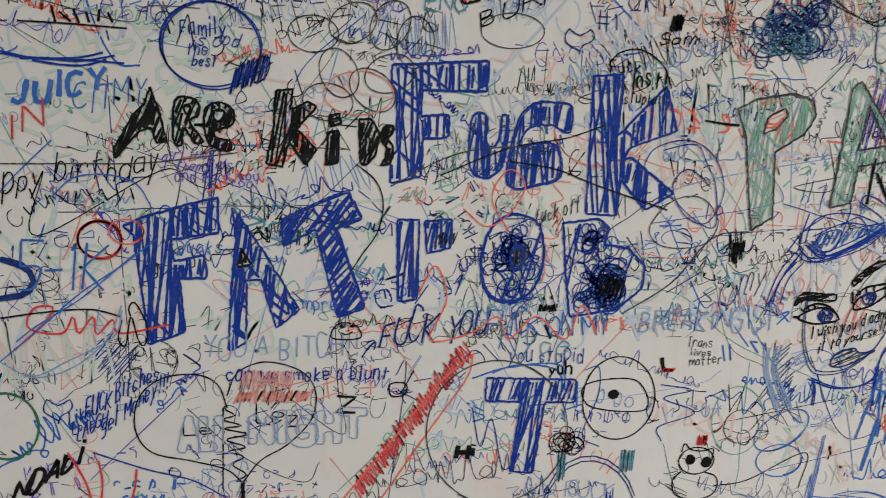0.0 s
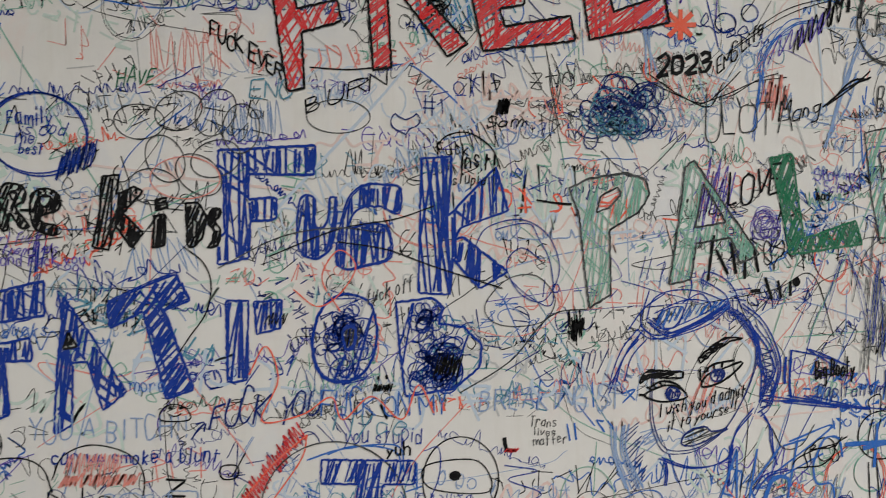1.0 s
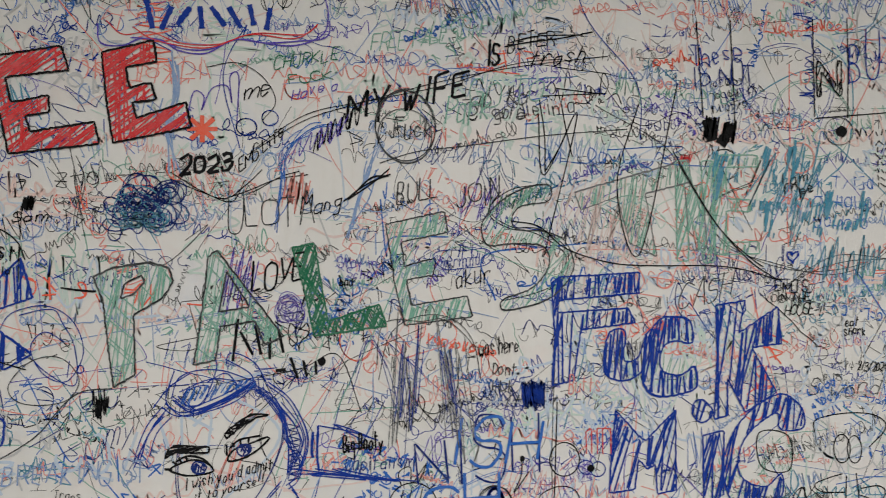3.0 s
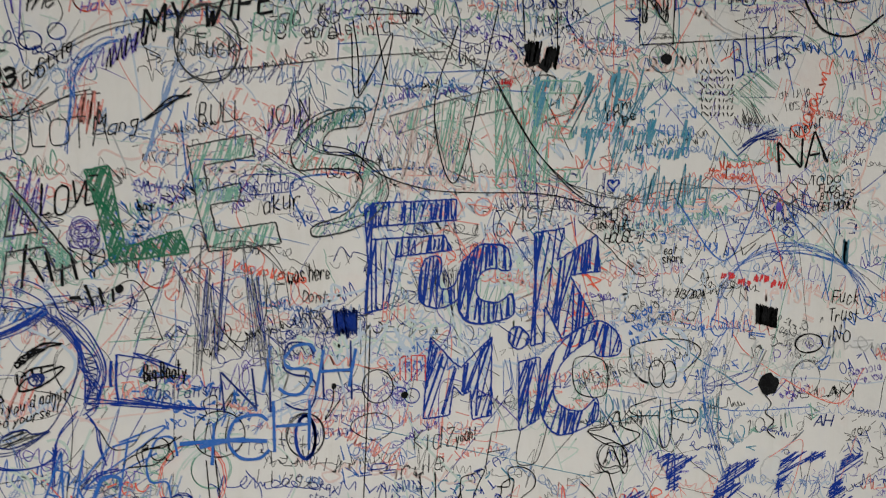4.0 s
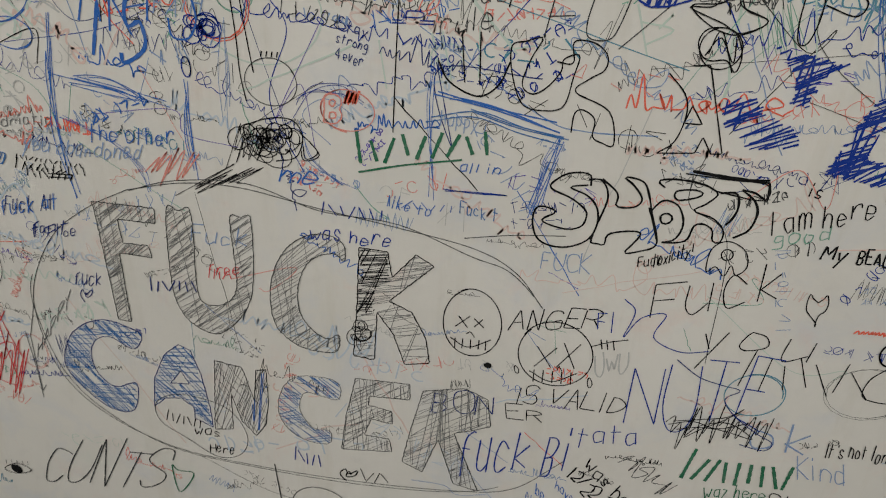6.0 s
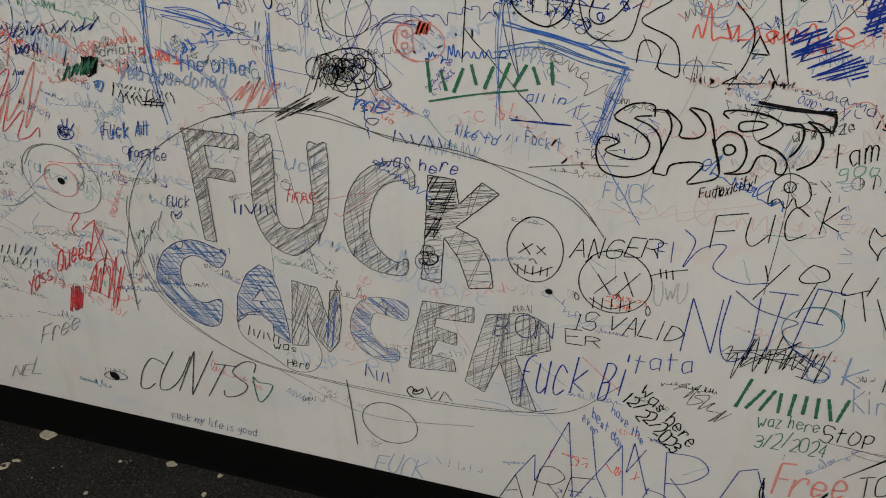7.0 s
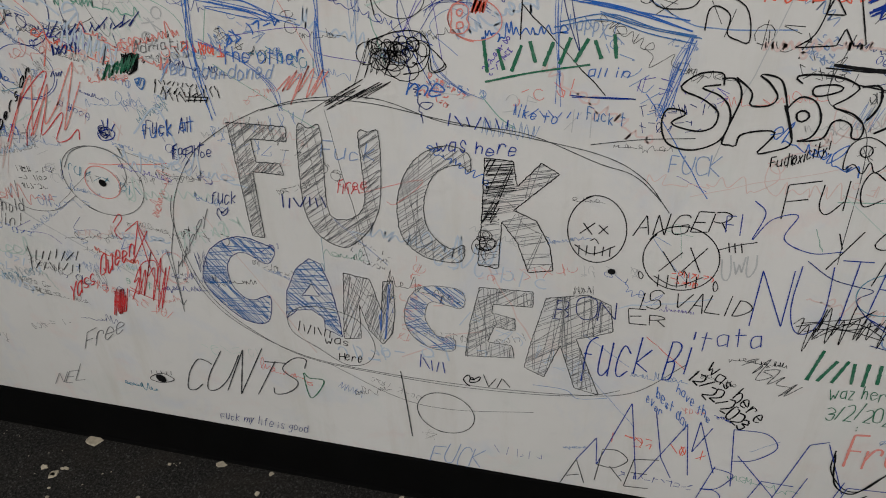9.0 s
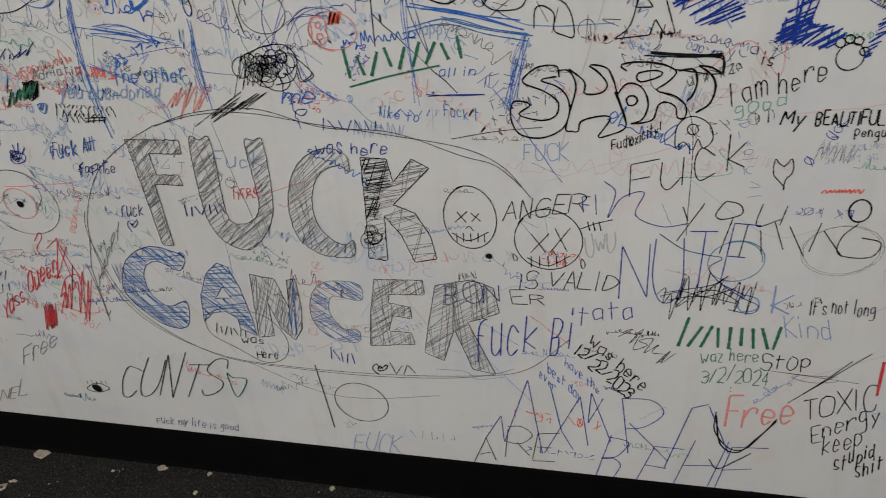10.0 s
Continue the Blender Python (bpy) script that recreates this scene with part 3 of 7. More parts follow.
shaped_word('blue hatched block letters reading "MIC"',
          [(1.181, 1.316, '13,137 49,96 63,86 115,135 113,4 81,0 79,48 65,40 50,57 43,9 0,5 6,80'),
           (1.325, 1.428, '~17,37 34,21 29,5 14,0 0,13 2,31 17,37'),
           (1.342, 1.292, '0,115 37,121 34,17 0,0'),
           (1.376, 1.282, '~17,123 37,150 67,173 108,188 141,165 144,131 103,130 98,157 57,135 32,103 27,65 47,43 78,38 103,56 103,22 68,3 32,0 8,28 0,76 17,123')],
          'blue', angle=74, hatch=0.0056, tip=0.0035, edge_tip=0.0026)
shaped_word('row of blue scribbled slanting bars on the wall',
          [(1.571, 1.164, '0,80 96,63 68,41 62,0 36,6 38,42'),
           (1.520, 1.103, '0,69 52,72 59,52 111,30 113,9 53,0 15,30'),
           (1.673, 1.065, '39,121 57,143 125,151 100,130 66,112 88,104 79,91 54,81 49,44 98,27 75,0 0,14 23,82'),
           (1.793, 1.050, '40,156 58,173 130,168 135,155 73,145 47,115 36,83 77,88 75,71 45,53 30,51 10,2 0,0 20,83'),
           (1.911, 1.028, '53,181 94,178 97,162 52,144 51,107 87,103 46,77 24,0 0,9 22,118')],
          'blue', hatch=0.0038, tip=0.0027, outline=False, angle=28, again=0.15)
shaped_word('grey hatched block letters reading "FUC"',
          [(0.568, 0.674, '0,235 111,235 109,207 41,207 43,162 89,163 93,140 33,142 31,0 6,2 3,165 2,209'),
           (0.690, 0.673, '~10,235 31,236 53,236 46,104 51,66 74,60 103,74 119,107 120,181 120,237 138,238 155,239 154,171 145,95 122,45 87,8 64,0 31,13 9,43 0,98 10,235'),
           (0.867, 0.666, '~131,218 100,232 61,220 28,188 6,138 0,84 9,38 43,7 85,0 114,7 118,40 94,29 62,54 49,91 53,137 74,180 113,199 132,187 131,218')],
          'grey', angle=40, again=0.25, hatch=0.0032, tip=0.0009, edge_tip=0.0016, hatch_pen='pencil')
shaped_word('dark grey and black hatched block letter K',
          [(1.009, 0.663, '15,218 61,216 69,170 107,217 137,200 63,124 101,109 126,60 133,10 90,0 71,59 43,100 37,1 0,4 10,118')],
          'black', angle=15, hatch=0.0042, tip=0.001, edge_tip=0.0018, hatch_pen='pencil', again=0.3, fill=0.8)
shaped_word('dense black scribble filling the stem of a block letter',
          [(1.022, 0.807, '3,73 48,71 55,18 29,0 0,2'),
           (1.016, 0.757, '3,46 34,49 30,5 0,0')],
          'black', angle=10, hatch=0.0048, tip=0.0018, again=0.5, outline=False)
shaped_word('blue scribbled block letters reading "CA"',
          [(0.445, 0.456, '~168,189 143,204 105,213 62,201 23,167 0,117 1,80 31,38 69,6 106,0 129,18 139,75 99,60 79,66 59,95 58,137 76,167 106,176 147,156 168,189'),
           (0.612, 0.451, '70,186 39,158 11,99 0,30 26,55 59,61 82,42 81,17 116,0 115,53 106,126 92,176', '67,126 80,98 43,94')],
          'navy', hatch=0.0037, tip=0.0016, edge_tip=0.0016, hatch_pen='marine', angle=-50, again=0.45, fill=0.85)
shaped_word('grey and blue block letter N',
          [(0.731, 0.447, '18,166 70,158 86,85 96,157 115,162 114,90 105,32 83,0 57,32 42,95 38,8 0,0')],
          'grey', hatch=0.0033, tip=0.001, edge_tip=0.0014, angle=70, hatch_pen='pencil', again=0.2)
shaped_word('blue strokes in the limb of a block letter',
          [(0.804, 0.455, '0,83 11,67 24,142 40,149 38,82 28,28 11,0')],
          'sky', hatch=0.004, tip=0.0016, angle=85, outline=False)
shaped_word('violet hatched block letter C',
          [(0.864, 0.454, '~115,149 66,155 29,142 6,106 0,59 18,20 56,0 94,3 96,32 64,35 42,68 43,96 58,117 113,110 115,149')],
          'pencil', hatch=0.0036, tip=0.0013, angle=-40, fill=0.9, hatch_pen='marine', again=0.25)
shaped_word('black hatched block letters reading "ER"',
          [(0.981, 0.448, '31,170 128,174 129,140 56,135 53,114 96,107 97,78 58,83 44,43 91,42 96,12 0,0 11,82'),
           (1.096, 0.396, '37,216 109,234 150,217 158,158 124,142 94,131 143,0 97,9 66,111 38,26 0,44 15,123')],
          'grey', hatch=0.0036, tip=0.001, edge_tip=0.0015, angle=35, hatch_pen='pencil', again=0.5, fill=0.8)

# outlined letters and their neighbours
pen_lines('bubble_letter', 'hollow black bubble letter S of "SHORT"', (1.292, 0.923, '~78,104 74,122 45,120 23,103 24,93 52,82 74,66 77,53 71,38 49,31 13,41 33,58 6,63 0,36 13,7 48,0 82,16 94,45 90,72 74,89 49,99 74,105'), 'black', 0.0036)
pen_lines('bubble_letter', 'hollow black bubble letter H of "SHORT"', (1.366, 0.925, '~0,112 19,112 30,87 21,46 14,13 24,11 34,10 38,28 67,37 84,35 75,17 65,0 89,7 106,16 107,32 95,67 86,98 75,117 49,121 63,110 77,92 74,80 61,74 43,75 44,87 40,98 19,115'), 'black', 0.0036)
pen_lines('bubble_letter', 'hollow black bubble letter O of "SHORT"', (1.455, 0.949, '~4,49 13,63 23,68 41,60 51,34 44,9 26,0', '~18,43 27,48 35,41 30,32 21,32 18,43', '~0,54 10,29 18,5'), 'black', 0.0036)
pen_lines('bubble_letter', 'hollow black bubble letter R of "SHORT"', (1.462, 0.950, '~10,86 0,95 20,100 55,98 78,89 82,82 69,67 55,55 83,46 100,29 99,10 88,11 85,28 71,36 59,31 53,8 35,1 19,0', '~26,82 51,87 63,82 51,74 29,69 26,82'), 'black', 0.0036)
pen_lines('bubble_letter', 'hollow black bubble letter T of "SHORT"', (1.505, 0.969, '0,96 40,93 104,89 106,60 99,66 87,73 70,75', '103,93 60,89 1,95', '~70,75 89,61 97,42 91,15 72,0', '~42,67 64,69 70,48 65,29 58,19'), 'black', 0.0042)
pen_lines('hollow_letter', 'hollow black letter U on the white wall', (1.243, 1.132, '~0,86 18,93 40,99 27,71 17,35 32,22 52,34 68,57 70,73 90,80 85,50 76,9 50,0 19,7 2,50 0,86'), 'black', 0.0028)
pen_lines('hollow_letter', 'hollow black letter R on the white wall', (1.304, 1.092, '~0,109 22,109 20,137 46,138 65,123 64,103 45,89 29,70 77,47 89,0 73,1 59,9 59,34 42,46 31,40 29,12'), 'black', 0.0028)
pen_lines('hollow_letter', 'hollow black letter A on the white wall', (1.451, 1.086, '~0,112 25,85 31,57 22,19 1,0', '1,0 51,5 58,29 72,6 87,7 50,126 28,124', '37,71 54,46 30,46 37,71'), 'black', 0.0028)
pen_lines('round_hat_doodle', 'black doodle of a pointed hat over crossed loops', (1.462, 1.205, '~0,78 29,81 41,101 58,109 61,84 97,67 66,50 43,61 0,78', '~26,18 18,37 29,54 59,52 74,24 70,0 57,15 38,13 26,18', '~33,22 44,52 66,0', '~46,87 50,72'), 'black', 0.0026)

# first stretch of wall
barred(6, 'short row of black marker bars above a black line', (-0.461, 1.766, 0.075, 0.002, 0.001, 0.018), 'black', 0.004)
curve('underline', 'black marker line under a row of bars', [(-0.494, 1.767), (-0.439, 1.765), (-0.374, 1.761)], 'black', 0.003)
ring('oval', 'blue oval ring drawn twice round small blue words', -0.277, 1.744, 0.058, 0.051, 'blue', 0.0028, 2.2)
note('Family', 'small blue handwriting inside an oval', (-0.315, 1.755, 0.056, 0.001, 0.001, 0.018), 'blue', 0.0028)
note('is God', 'small blue handwriting inside an oval', (-0.304, 1.742, 0.059, 0.001, 0.001, 0.014), 'blue', 0.0022)
note('the', 'small blue handwriting inside an oval', (-0.308, 1.732, 0.026, 0.000, 0.001, 0.014), 'blue', 0.0022)
note('best', 'small blue handwriting inside an oval', (-0.303, 1.719, 0.031, 0.001, 0.001, 0.014), 'blue', 0.0026)
hatching('ink_patch', 'blue scribbled patch on the rim of an oval', (-0.261, 1.688, 0.044, 0.017, 0.001, 0.030), 'blue', 0.0022, 16, 0.2)
note('JUICY', 'thick blue capital handwriting JUICY', (-0.507, 1.675, 0.107, 0.016, 0.002, 0.026), 'sky', 0.006)
note('CITMY', 'pale blue capital handwriting', (-0.439, 1.666, 0.083, 0.011, 0.002, 0.029), 'sky', 0.0025)
curve('streak', 'thick blue marker streak', [(-0.515, 1.730), (-0.479, 1.725), (-0.429, 1.724), (-0.379, 1.721)], 'blue', 0.006, passes=4)
note('Happy birthday', 'black cursive handwriting Happy birthday', (-0.557, 1.567, 0.214, 0.026, 0.002, 0.030), 'black', 0.0026)
barred(8, 'row of thin black bars under birthday wishes', (-0.499, 1.554, 0.129, 0.008, 0.001, 0.020), 'black', 0.0028)
note('girl fuck', 'small violet handwriting of several short lines', (-0.343, 1.605, 0.064, 0.005, 0.001, 0.014), 'violet', 0.002)
note('them kids', 'small violet handwriting of several short lines', (-0.327, 1.595, 0.067, 0.003, 0.001, 0.012), 'violet', 0.002)
note('and Fuck you', 'small violet handwriting of several short lines', (-0.328, 1.582, 0.102, -0.000, 0.001, 0.014), 'violet', 0.0022)
note('too!', 'small violet handwriting of several short lines', (-0.263, 1.575, 0.035, -0.000, 0.000, 0.010), 'violet', 0.002)
note('sucks', 'pale blue handwriting reading sucks', (-0.330, 1.494, 0.056, -0.001, 0.001, 0.016), 'sky', 0.0022)
note('is him', 'faint green handwriting reading is him', (-0.272, 1.543, 0.072, -0.001, 0.001, 0.023), 'teal', 0.002)
note('more', 'blue handwriting reading more', (-0.179, 1.419, 0.046, -0.001, 0.000, 0.017), 'sky', 0.0022)
note('YOU A BITCH!!', 'wide grey-blue capitals reading YOU A BITCH', (-0.303, 1.362, 0.198, -0.007, 0.001, 0.027), 'faded', 0.0028)
note('FUCK YOU', 'blue capital handwriting below a hatched word', (-0.084, 1.370, 0.143, 0.009, 0.000, 0.036), 'navy', 0.0034)
note('FUCK ON MY', 'worn blue and red capital handwriting', (0.059, 1.379, 0.172, -0.006, -0.000, 0.031), 'sky', 0.003)
note('BREAKING ST', 'faded blue capitals reading BREAKING', (0.270, 1.378, 0.203, -0.006, -0.001, 0.028), 'faded', 0.003)
note('can we smoke a blunt', 'blue handwriting reading can we smoke a blunt', (-0.276, 1.331, 0.208, -0.009, 0.001, 0.020), 'blue', 0.003)
note('you stupid', 'blue handwriting reading you stupid', (0.090, 1.341, 0.106, -0.004, -0.000, 0.022), 'blue', 0.0024)
note('flyce', 'green-blue handwriting on the white wall', (0.071, 1.353, 0.105, -0.004, -0.000, 0.031), 'teal', 0.0026)
drawing('blue_arrow', 'blue arrow pointing up to a word')
curve('arrow', 'blue arrow pointing up to a word', [(-0.105, 1.354), (-0.096, 1.367), (-0.087, 1.375)], 'navy', 0.003)
curve('arrow_head', 'blue arrow head on the white wall', [(-0.099, 1.374), (-0.087, 1.376), (-0.089, 1.364)], 'navy', 0.003)
closed()
drawing('dome_doodle', 'small black round-topped doodle with two eyes')
curve('dome_doodle', 'small black round-topped doodle with two eyes', [(-0.142, 1.381), (-0.139, 1.396), (-0.125, 1.401), (-0.110, 1.395), (-0.107, 1.380)], 'black', 0.0026, True)
spot('eye_dot', 'small black ink dot', -0.130, 1.396, 0.003, 0.002, 'black')
spot('eye_dot', 'small black ink dot', -0.117, 1.396, 0.003, 0.002, 'black')
curve('smile', 'small black smile line', [(-0.131, 1.388), (-0.124, 1.385), (-0.116, 1.389)], 'black', 0.0028)
closed()
note('FUCK Bitches', 'slanted blue handwriting of several lines', (-0.448, 1.289, 0.091, 0.046, 0.001, 0.023), 'blue', 0.003)
note('get Money!!!', 'slanted blue handwriting of several lines', (-0.430, 1.266, 0.084, 0.059, 0.001, 0.021), 'blue', 0.0028)
note('Like', 'slanted blue handwriting of several lines', (-0.467, 1.281, 0.029, 0.012, 0.001, 0.016), 'blue', 0.0024)
note('Love', 'slanted blue handwriting of several lines', (-0.464, 1.268, 0.029, 0.012, 0.001, 0.013), 'blue', 0.0024)
note('LAUGH', 'slanted blue handwriting of several lines', (-0.460, 1.256, 0.038, 0.026, 0.001, 0.018), 'blue', 0.0026)
doodle('heart', 'small blue heart with two bars inside', '~4627180604134140 ~4667788674534140', (-0.496, 1.284, 0.038, -0.002, 0.002, 0.036), 'blue', 0.0026)
drawing('broken_heart', 'large black broken heart with a red blush')
curve('heart_half', 'one half of a large black broken heart', [(-0.276, 1.294), (-0.287, 1.326), (-0.314, 1.340), (-0.355, 1.336), (-0.383, 1.312), (-0.389, 1.271), (-0.370, 1.240), (-0.322, 1.226), (-0.280, 1.212), (-0.261, 1.194)], 'black', 0.0028)
curve('heart_half', 'other half of a large black broken heart', [(-0.276, 1.310), (-0.262, 1.340), (-0.227, 1.353), (-0.184, 1.340), (-0.165, 1.313), (-0.170, 1.275), (-0.201, 1.242), (-0.237, 1.221), (-0.260, 1.192)], 'black', 0.0026)
hatching('jagged_line', 'black zigzag crack down a drawn heart', (-0.285, 1.185, 0.005, -0.000, 0.004, 0.116), 'black', 0.003, 1, 0)
curve('crack', 'black zigzag crack down a drawn heart', [(-0.276, 1.299), (-0.279, 1.293), (-0.267, 1.284), (-0.282, 1.279), (-0.259, 1.270), (-0.281, 1.267), (-0.252, 1.258), (-0.279, 1.252), (-0.254, 1.241), (-0.277, 1.236), (-0.257, 1.228), (-0.272, 1.218), (-0.255, 1.204), (-0.267, 1.196)], 'black', 0.003)
curve('crack_tail', 'thick black end of a zigzag line', [(-0.260, 1.192), (-0.260, 1.171)], 'black', 0.006)
hatching('blush', 'worn red smear inside a drawn heart', (-0.270, 1.301, 0.096, -0.004, 0.001, 0.016), 'pink', 0.004, 18, 0.1)
hatching('blush', 'worn red smear inside a drawn heart', (-0.263, 1.317, 0.071, -0.003, 0.001, 0.026), 'pink', 0.002, 14, 0.1)
closed()
note('Le', 'black capitals inside a drawn heart', (-0.333, 1.262, 0.042, -0.002, 0.001, 0.017), 'black', 0.0028)
note('Lez', 'black letters inside a drawn heart', (-0.242, 1.270, 0.059, -0.003, 0.001, 0.023), 'black', 0.0028)
fat_word('ALLNIGHT', 'faint grey outlined letters reading "ALL NIGHT"', [(-0.339, 1.238, 0.028, -0.002, 0.002, 0.049), (-0.313, 1.238, 0.023, -0.001, 0.002, 0.047), (-0.294, 1.236, 0.028, -0.002, 0.002, 0.049), (-0.251, 1.245, 0.032, -0.002, 0.001, 0.038), (-0.217, 1.243, 0.017, -0.001, 0.001, 0.046), (-0.201, 1.238, 0.038, -0.002, 0.001, 0.050), (-0.165, 1.240, 0.033, -0.002, 0.001, 0.046), (-0.135, 1.246, 0.037, -0.002, 0.001, 0.042)],
         0.011, 'faded', hatch=1.0, tip=0.0016, fill=0.0)
note('Z', 'black hollow letter on the white wall', (-0.141, 1.285, 0.034, -0.002, 0.000, 0.023), 'black', 0.004)
curve('box_doodle', 'small black square box', [(-0.068, 1.317), (-0.048, 1.317), (-0.049, 1.302), (-0.067, 1.301), (-0.068, 1.317)], 'black', 0.003)
curve('tick', 'black tick stroke on the white wall', [(-0.061, 1.308), (-0.055, 1.304), (-0.037, 1.334)], 'black', 0.0025)
drawing('red_stripe', 'long red hatched stripe rising to a point')
hatching('red_stripe', 'long red hatched stripe rising to a point', (-0.107, 1.159, 0.149, 0.192, -0.016, 0.018), 'red', 0.003, 46, 0.03, 0.12)
curve('red_edge', 'red outline of a long hatched stripe', [(-0.131, 1.162), (-0.061, 1.246), (-0.005, 1.314), (0.042, 1.354)], 'orange', 0.0028)
curve('red_edge', 'red outline of a long hatched stripe', [(0.042, 1.354), (0.033, 1.320), (-0.016, 1.252), (-0.081, 1.159)], 'orange', 0.0028)
closed()
ring('round', 'large thin black circle', 0.076, 1.243, 0.096, 0.102, 'grey', 0.0026)
note('Hi', 'thick black letters Hi', (0.018, 1.212, 0.033, -0.002, -0.000, 0.018), 'black', 0.007)
fat_word('T', 'large blue hatched letter T', [(0.050, 1.188, 0.123, -0.007, 0.014, 0.132)],
         0.032, 'blue', hatch=0.004, tip=0.0028)
note('yuh', 'small black letters on the white wall', (0.146, 1.321, 0.034, -0.001, -0.001, 0.017), 'black', 0.0036)
ring('round', 'black circle with a scribbled centre', 0.246, 1.283, 0.051, 0.060, 'black', 0.0028)
spot('eye_dot', 'black scribbled dot in a box', 0.238, 1.289, 0.008, 0.007, 'black')
curve('box_doodle', 'black drawn box outline', [(0.199, 1.305), (0.269, 1.308), (0.285, 1.265), (0.206, 1.273), (0.199, 1.305)], 'black', 0.0028)
curve('screen', 'blue drawn box outline with zigzag side', [(0.196, 1.325), (0.216, 1.328), (0.216, 1.288), (0.195, 1.233), (0.220, 1.215)], 'blue', 0.002)
note('Trans', 'small black handwriting of three lines', (0.341, 1.352, 0.039, -0.001, -0.001, 0.013), 'grey', 0.0018)
note('lives', 'small black handwriting of three lines', (0.347, 1.339, 0.032, -0.001, -0.001, 0.011), 'grey', 0.0018)
note('matter', 'small black handwriting of three lines', (0.346, 1.325, 0.050, 0.001, -0.001, 0.014), 'grey', 0.002)
note('L', 'bold black letter with a red foot', (0.307, 1.321, 0.015, -0.001, -0.001, 0.022), 'black', 0.006)
hatching('ink_patch', 'small red ink patch', (0.305, 1.318, 0.018, -0.001, -0.000, 0.006), 'red', 0.004, 6, 0.3)
drawing('cat_doodle', 'small black round doodle with pointed ears and red heart')
ring('round_doodle', 'black round doodle head with two dark eyes', 0.364, 1.186, 0.026, 0.020, 'black', 0.0026)
spot('eye_dot', 'large black ink eye', 0.355, 1.188, 0.007, 0.008, 'black')
spot('eye_dot', 'large black ink eye', 0.379, 1.183, 0.008, 0.008, 'black')
curve('pointed_line', 'black pointed ears of a small doodle', [(0.341, 1.200), (0.346, 1.213), (0.355, 1.203), (0.374, 1.200), (0.389, 1.202), (0.386, 1.181)], 'black', 0.0028)
curve('pot_line', 'black rounded body of a small doodle', [(0.342, 1.171), (0.330, 1.159), (0.335, 1.137), (0.366, 1.128), (0.393, 1.136), (0.396, 1.159), (0.376, 1.169)], 'black', 0.003)
curve('stroke_marks', 'black strokes beside a small doodle', [(0.309, 1.158), (0.331, 1.145), (0.352, 1.134)], 'black', 0.003, passes=3)
hatching('heart_fill', 'small dark red heart', (0.364, 1.209, 0.014, -0.001, -0.001, 0.015), 'red', 0.004, 5, 0.3)
closed()

# the drawn oval with hair
drawing('oval_drawing', 'large blue oval drawing with tangled strokes round it')
pen_lines('hair_line', 'long blue strokes at the rim of a drawn oval', (0.455, 1.398, '~47,83 26,58 13,29 5,0', '~52,70 30,45 20,12', '~43,79 17,42 0,0'), 'blue', 0.0024, passes=2)
pen_lines('hair_line', 'pale slanting strokes beside a drawn oval', (0.469, 1.252, '28,100 0,80', '26,94 1,73', '24,87 3,66', '32,80 5,58', '30,73 7,51', '28,66 9,44', '36,59 10,37', '34,52 12,29', '33,46 14,22', '40,38 16,15', '38,32 18,7', '37,25 19,0'), 'navy', 0.0022, passes=1)
pen_lines('hair_line', 'pale blue falling strokes beside a drawn oval', (0.456, 1.256, '~26,91 22,53 48,0', '~17,91 15,53 39,1', '~8,91 9,53 31,1', '~0,92 3,53 22,2'), 'faded', 0.003, passes=2)
pen_lines('oval_outline', 'thin navy oval outline', (0.512, 1.304, '~4,122 0,79 4,37 20,5 49,0 76,7 111,32 133,66 146,95 155,125 155,155'), 'navy', 0.0022, passes=2)
pen_lines('hair_line', 'dense blue band of strokes over a drawn oval', (0.502, 1.467, '~0,14 22,0 57,6 97,20 125,42', '~9,20 35,4 66,12 101,28 127,44', '~17,26 39,8 83,24 123,46'), 'blue', 0.0026, passes=3)
pen_lines('hair_line', 'looping blue strokes over a drawn oval', (0.480, 1.480, '~26,13 35,42 61,54 100,53 140,38 149,35', '~35,17 53,0 74,12 91,58 85,79', '~37,23 83,41 127,36', '~105,62 109,78 127,76 149,61 163,35', '~22,1 18,17 30,55', '~104,70 140,48 147,27', '~78,37 105,49 123,28', '~39,4 48,25 79,31 70,4 44,2', '~0,1 22,30 52,50'), 'blue', 0.0026, passes=1)
pen_lines('hair_line', 'pale blue hatching under looping strokes', (0.519, 1.484, '0,0 11,23', '10,2 21,25', '20,5 30,26', '29,8 40,28', '39,10 50,29', '49,13 59,30', '58,16 69,32', '68,18 79,33', '78,21 89,35', '87,24 98,36', '97,27 108,38'), 'sky', 0.0024, passes=2)
pen_lines('hair_line', 'dense blue strokes falling beside a drawn oval', (0.629, 1.360, '~0,149 23,134 42,103 47,69 68,38 62,12 48,0', '~14,151 46,125 69,81 72,51 61,17', '~28,125 42,91 47,52 46,17', '~9,147 37,108 49,77 56,47 48,17', '~32,121 56,90 65,60 52,30'), 'blue', 0.0024, passes=3)
pen_lines('hair_line', 'blue zigzag filling a hanging strand', (0.675, 1.365, '0,85 19,80 0,76 19,71 0,67 19,61 0,57 19,52 0,48 19,42 0,38 20,33 1,29 20,23 1,19 20,14 1,10 20,4 1,0'), 'navy', 0.0026, passes=1)
pen_lines('hair_line', 'blue strokes under a drawn oval', (0.530, 1.238, '~136,127 111,97 103,63 101,16', '~147,122 159,104 162,78 169,51', '~0,62 40,47 76,47 103,59 105,76', '~5,59 9,42 7,21', '~140,0 158,26 195,35'), 'blue', 0.003, passes=2)
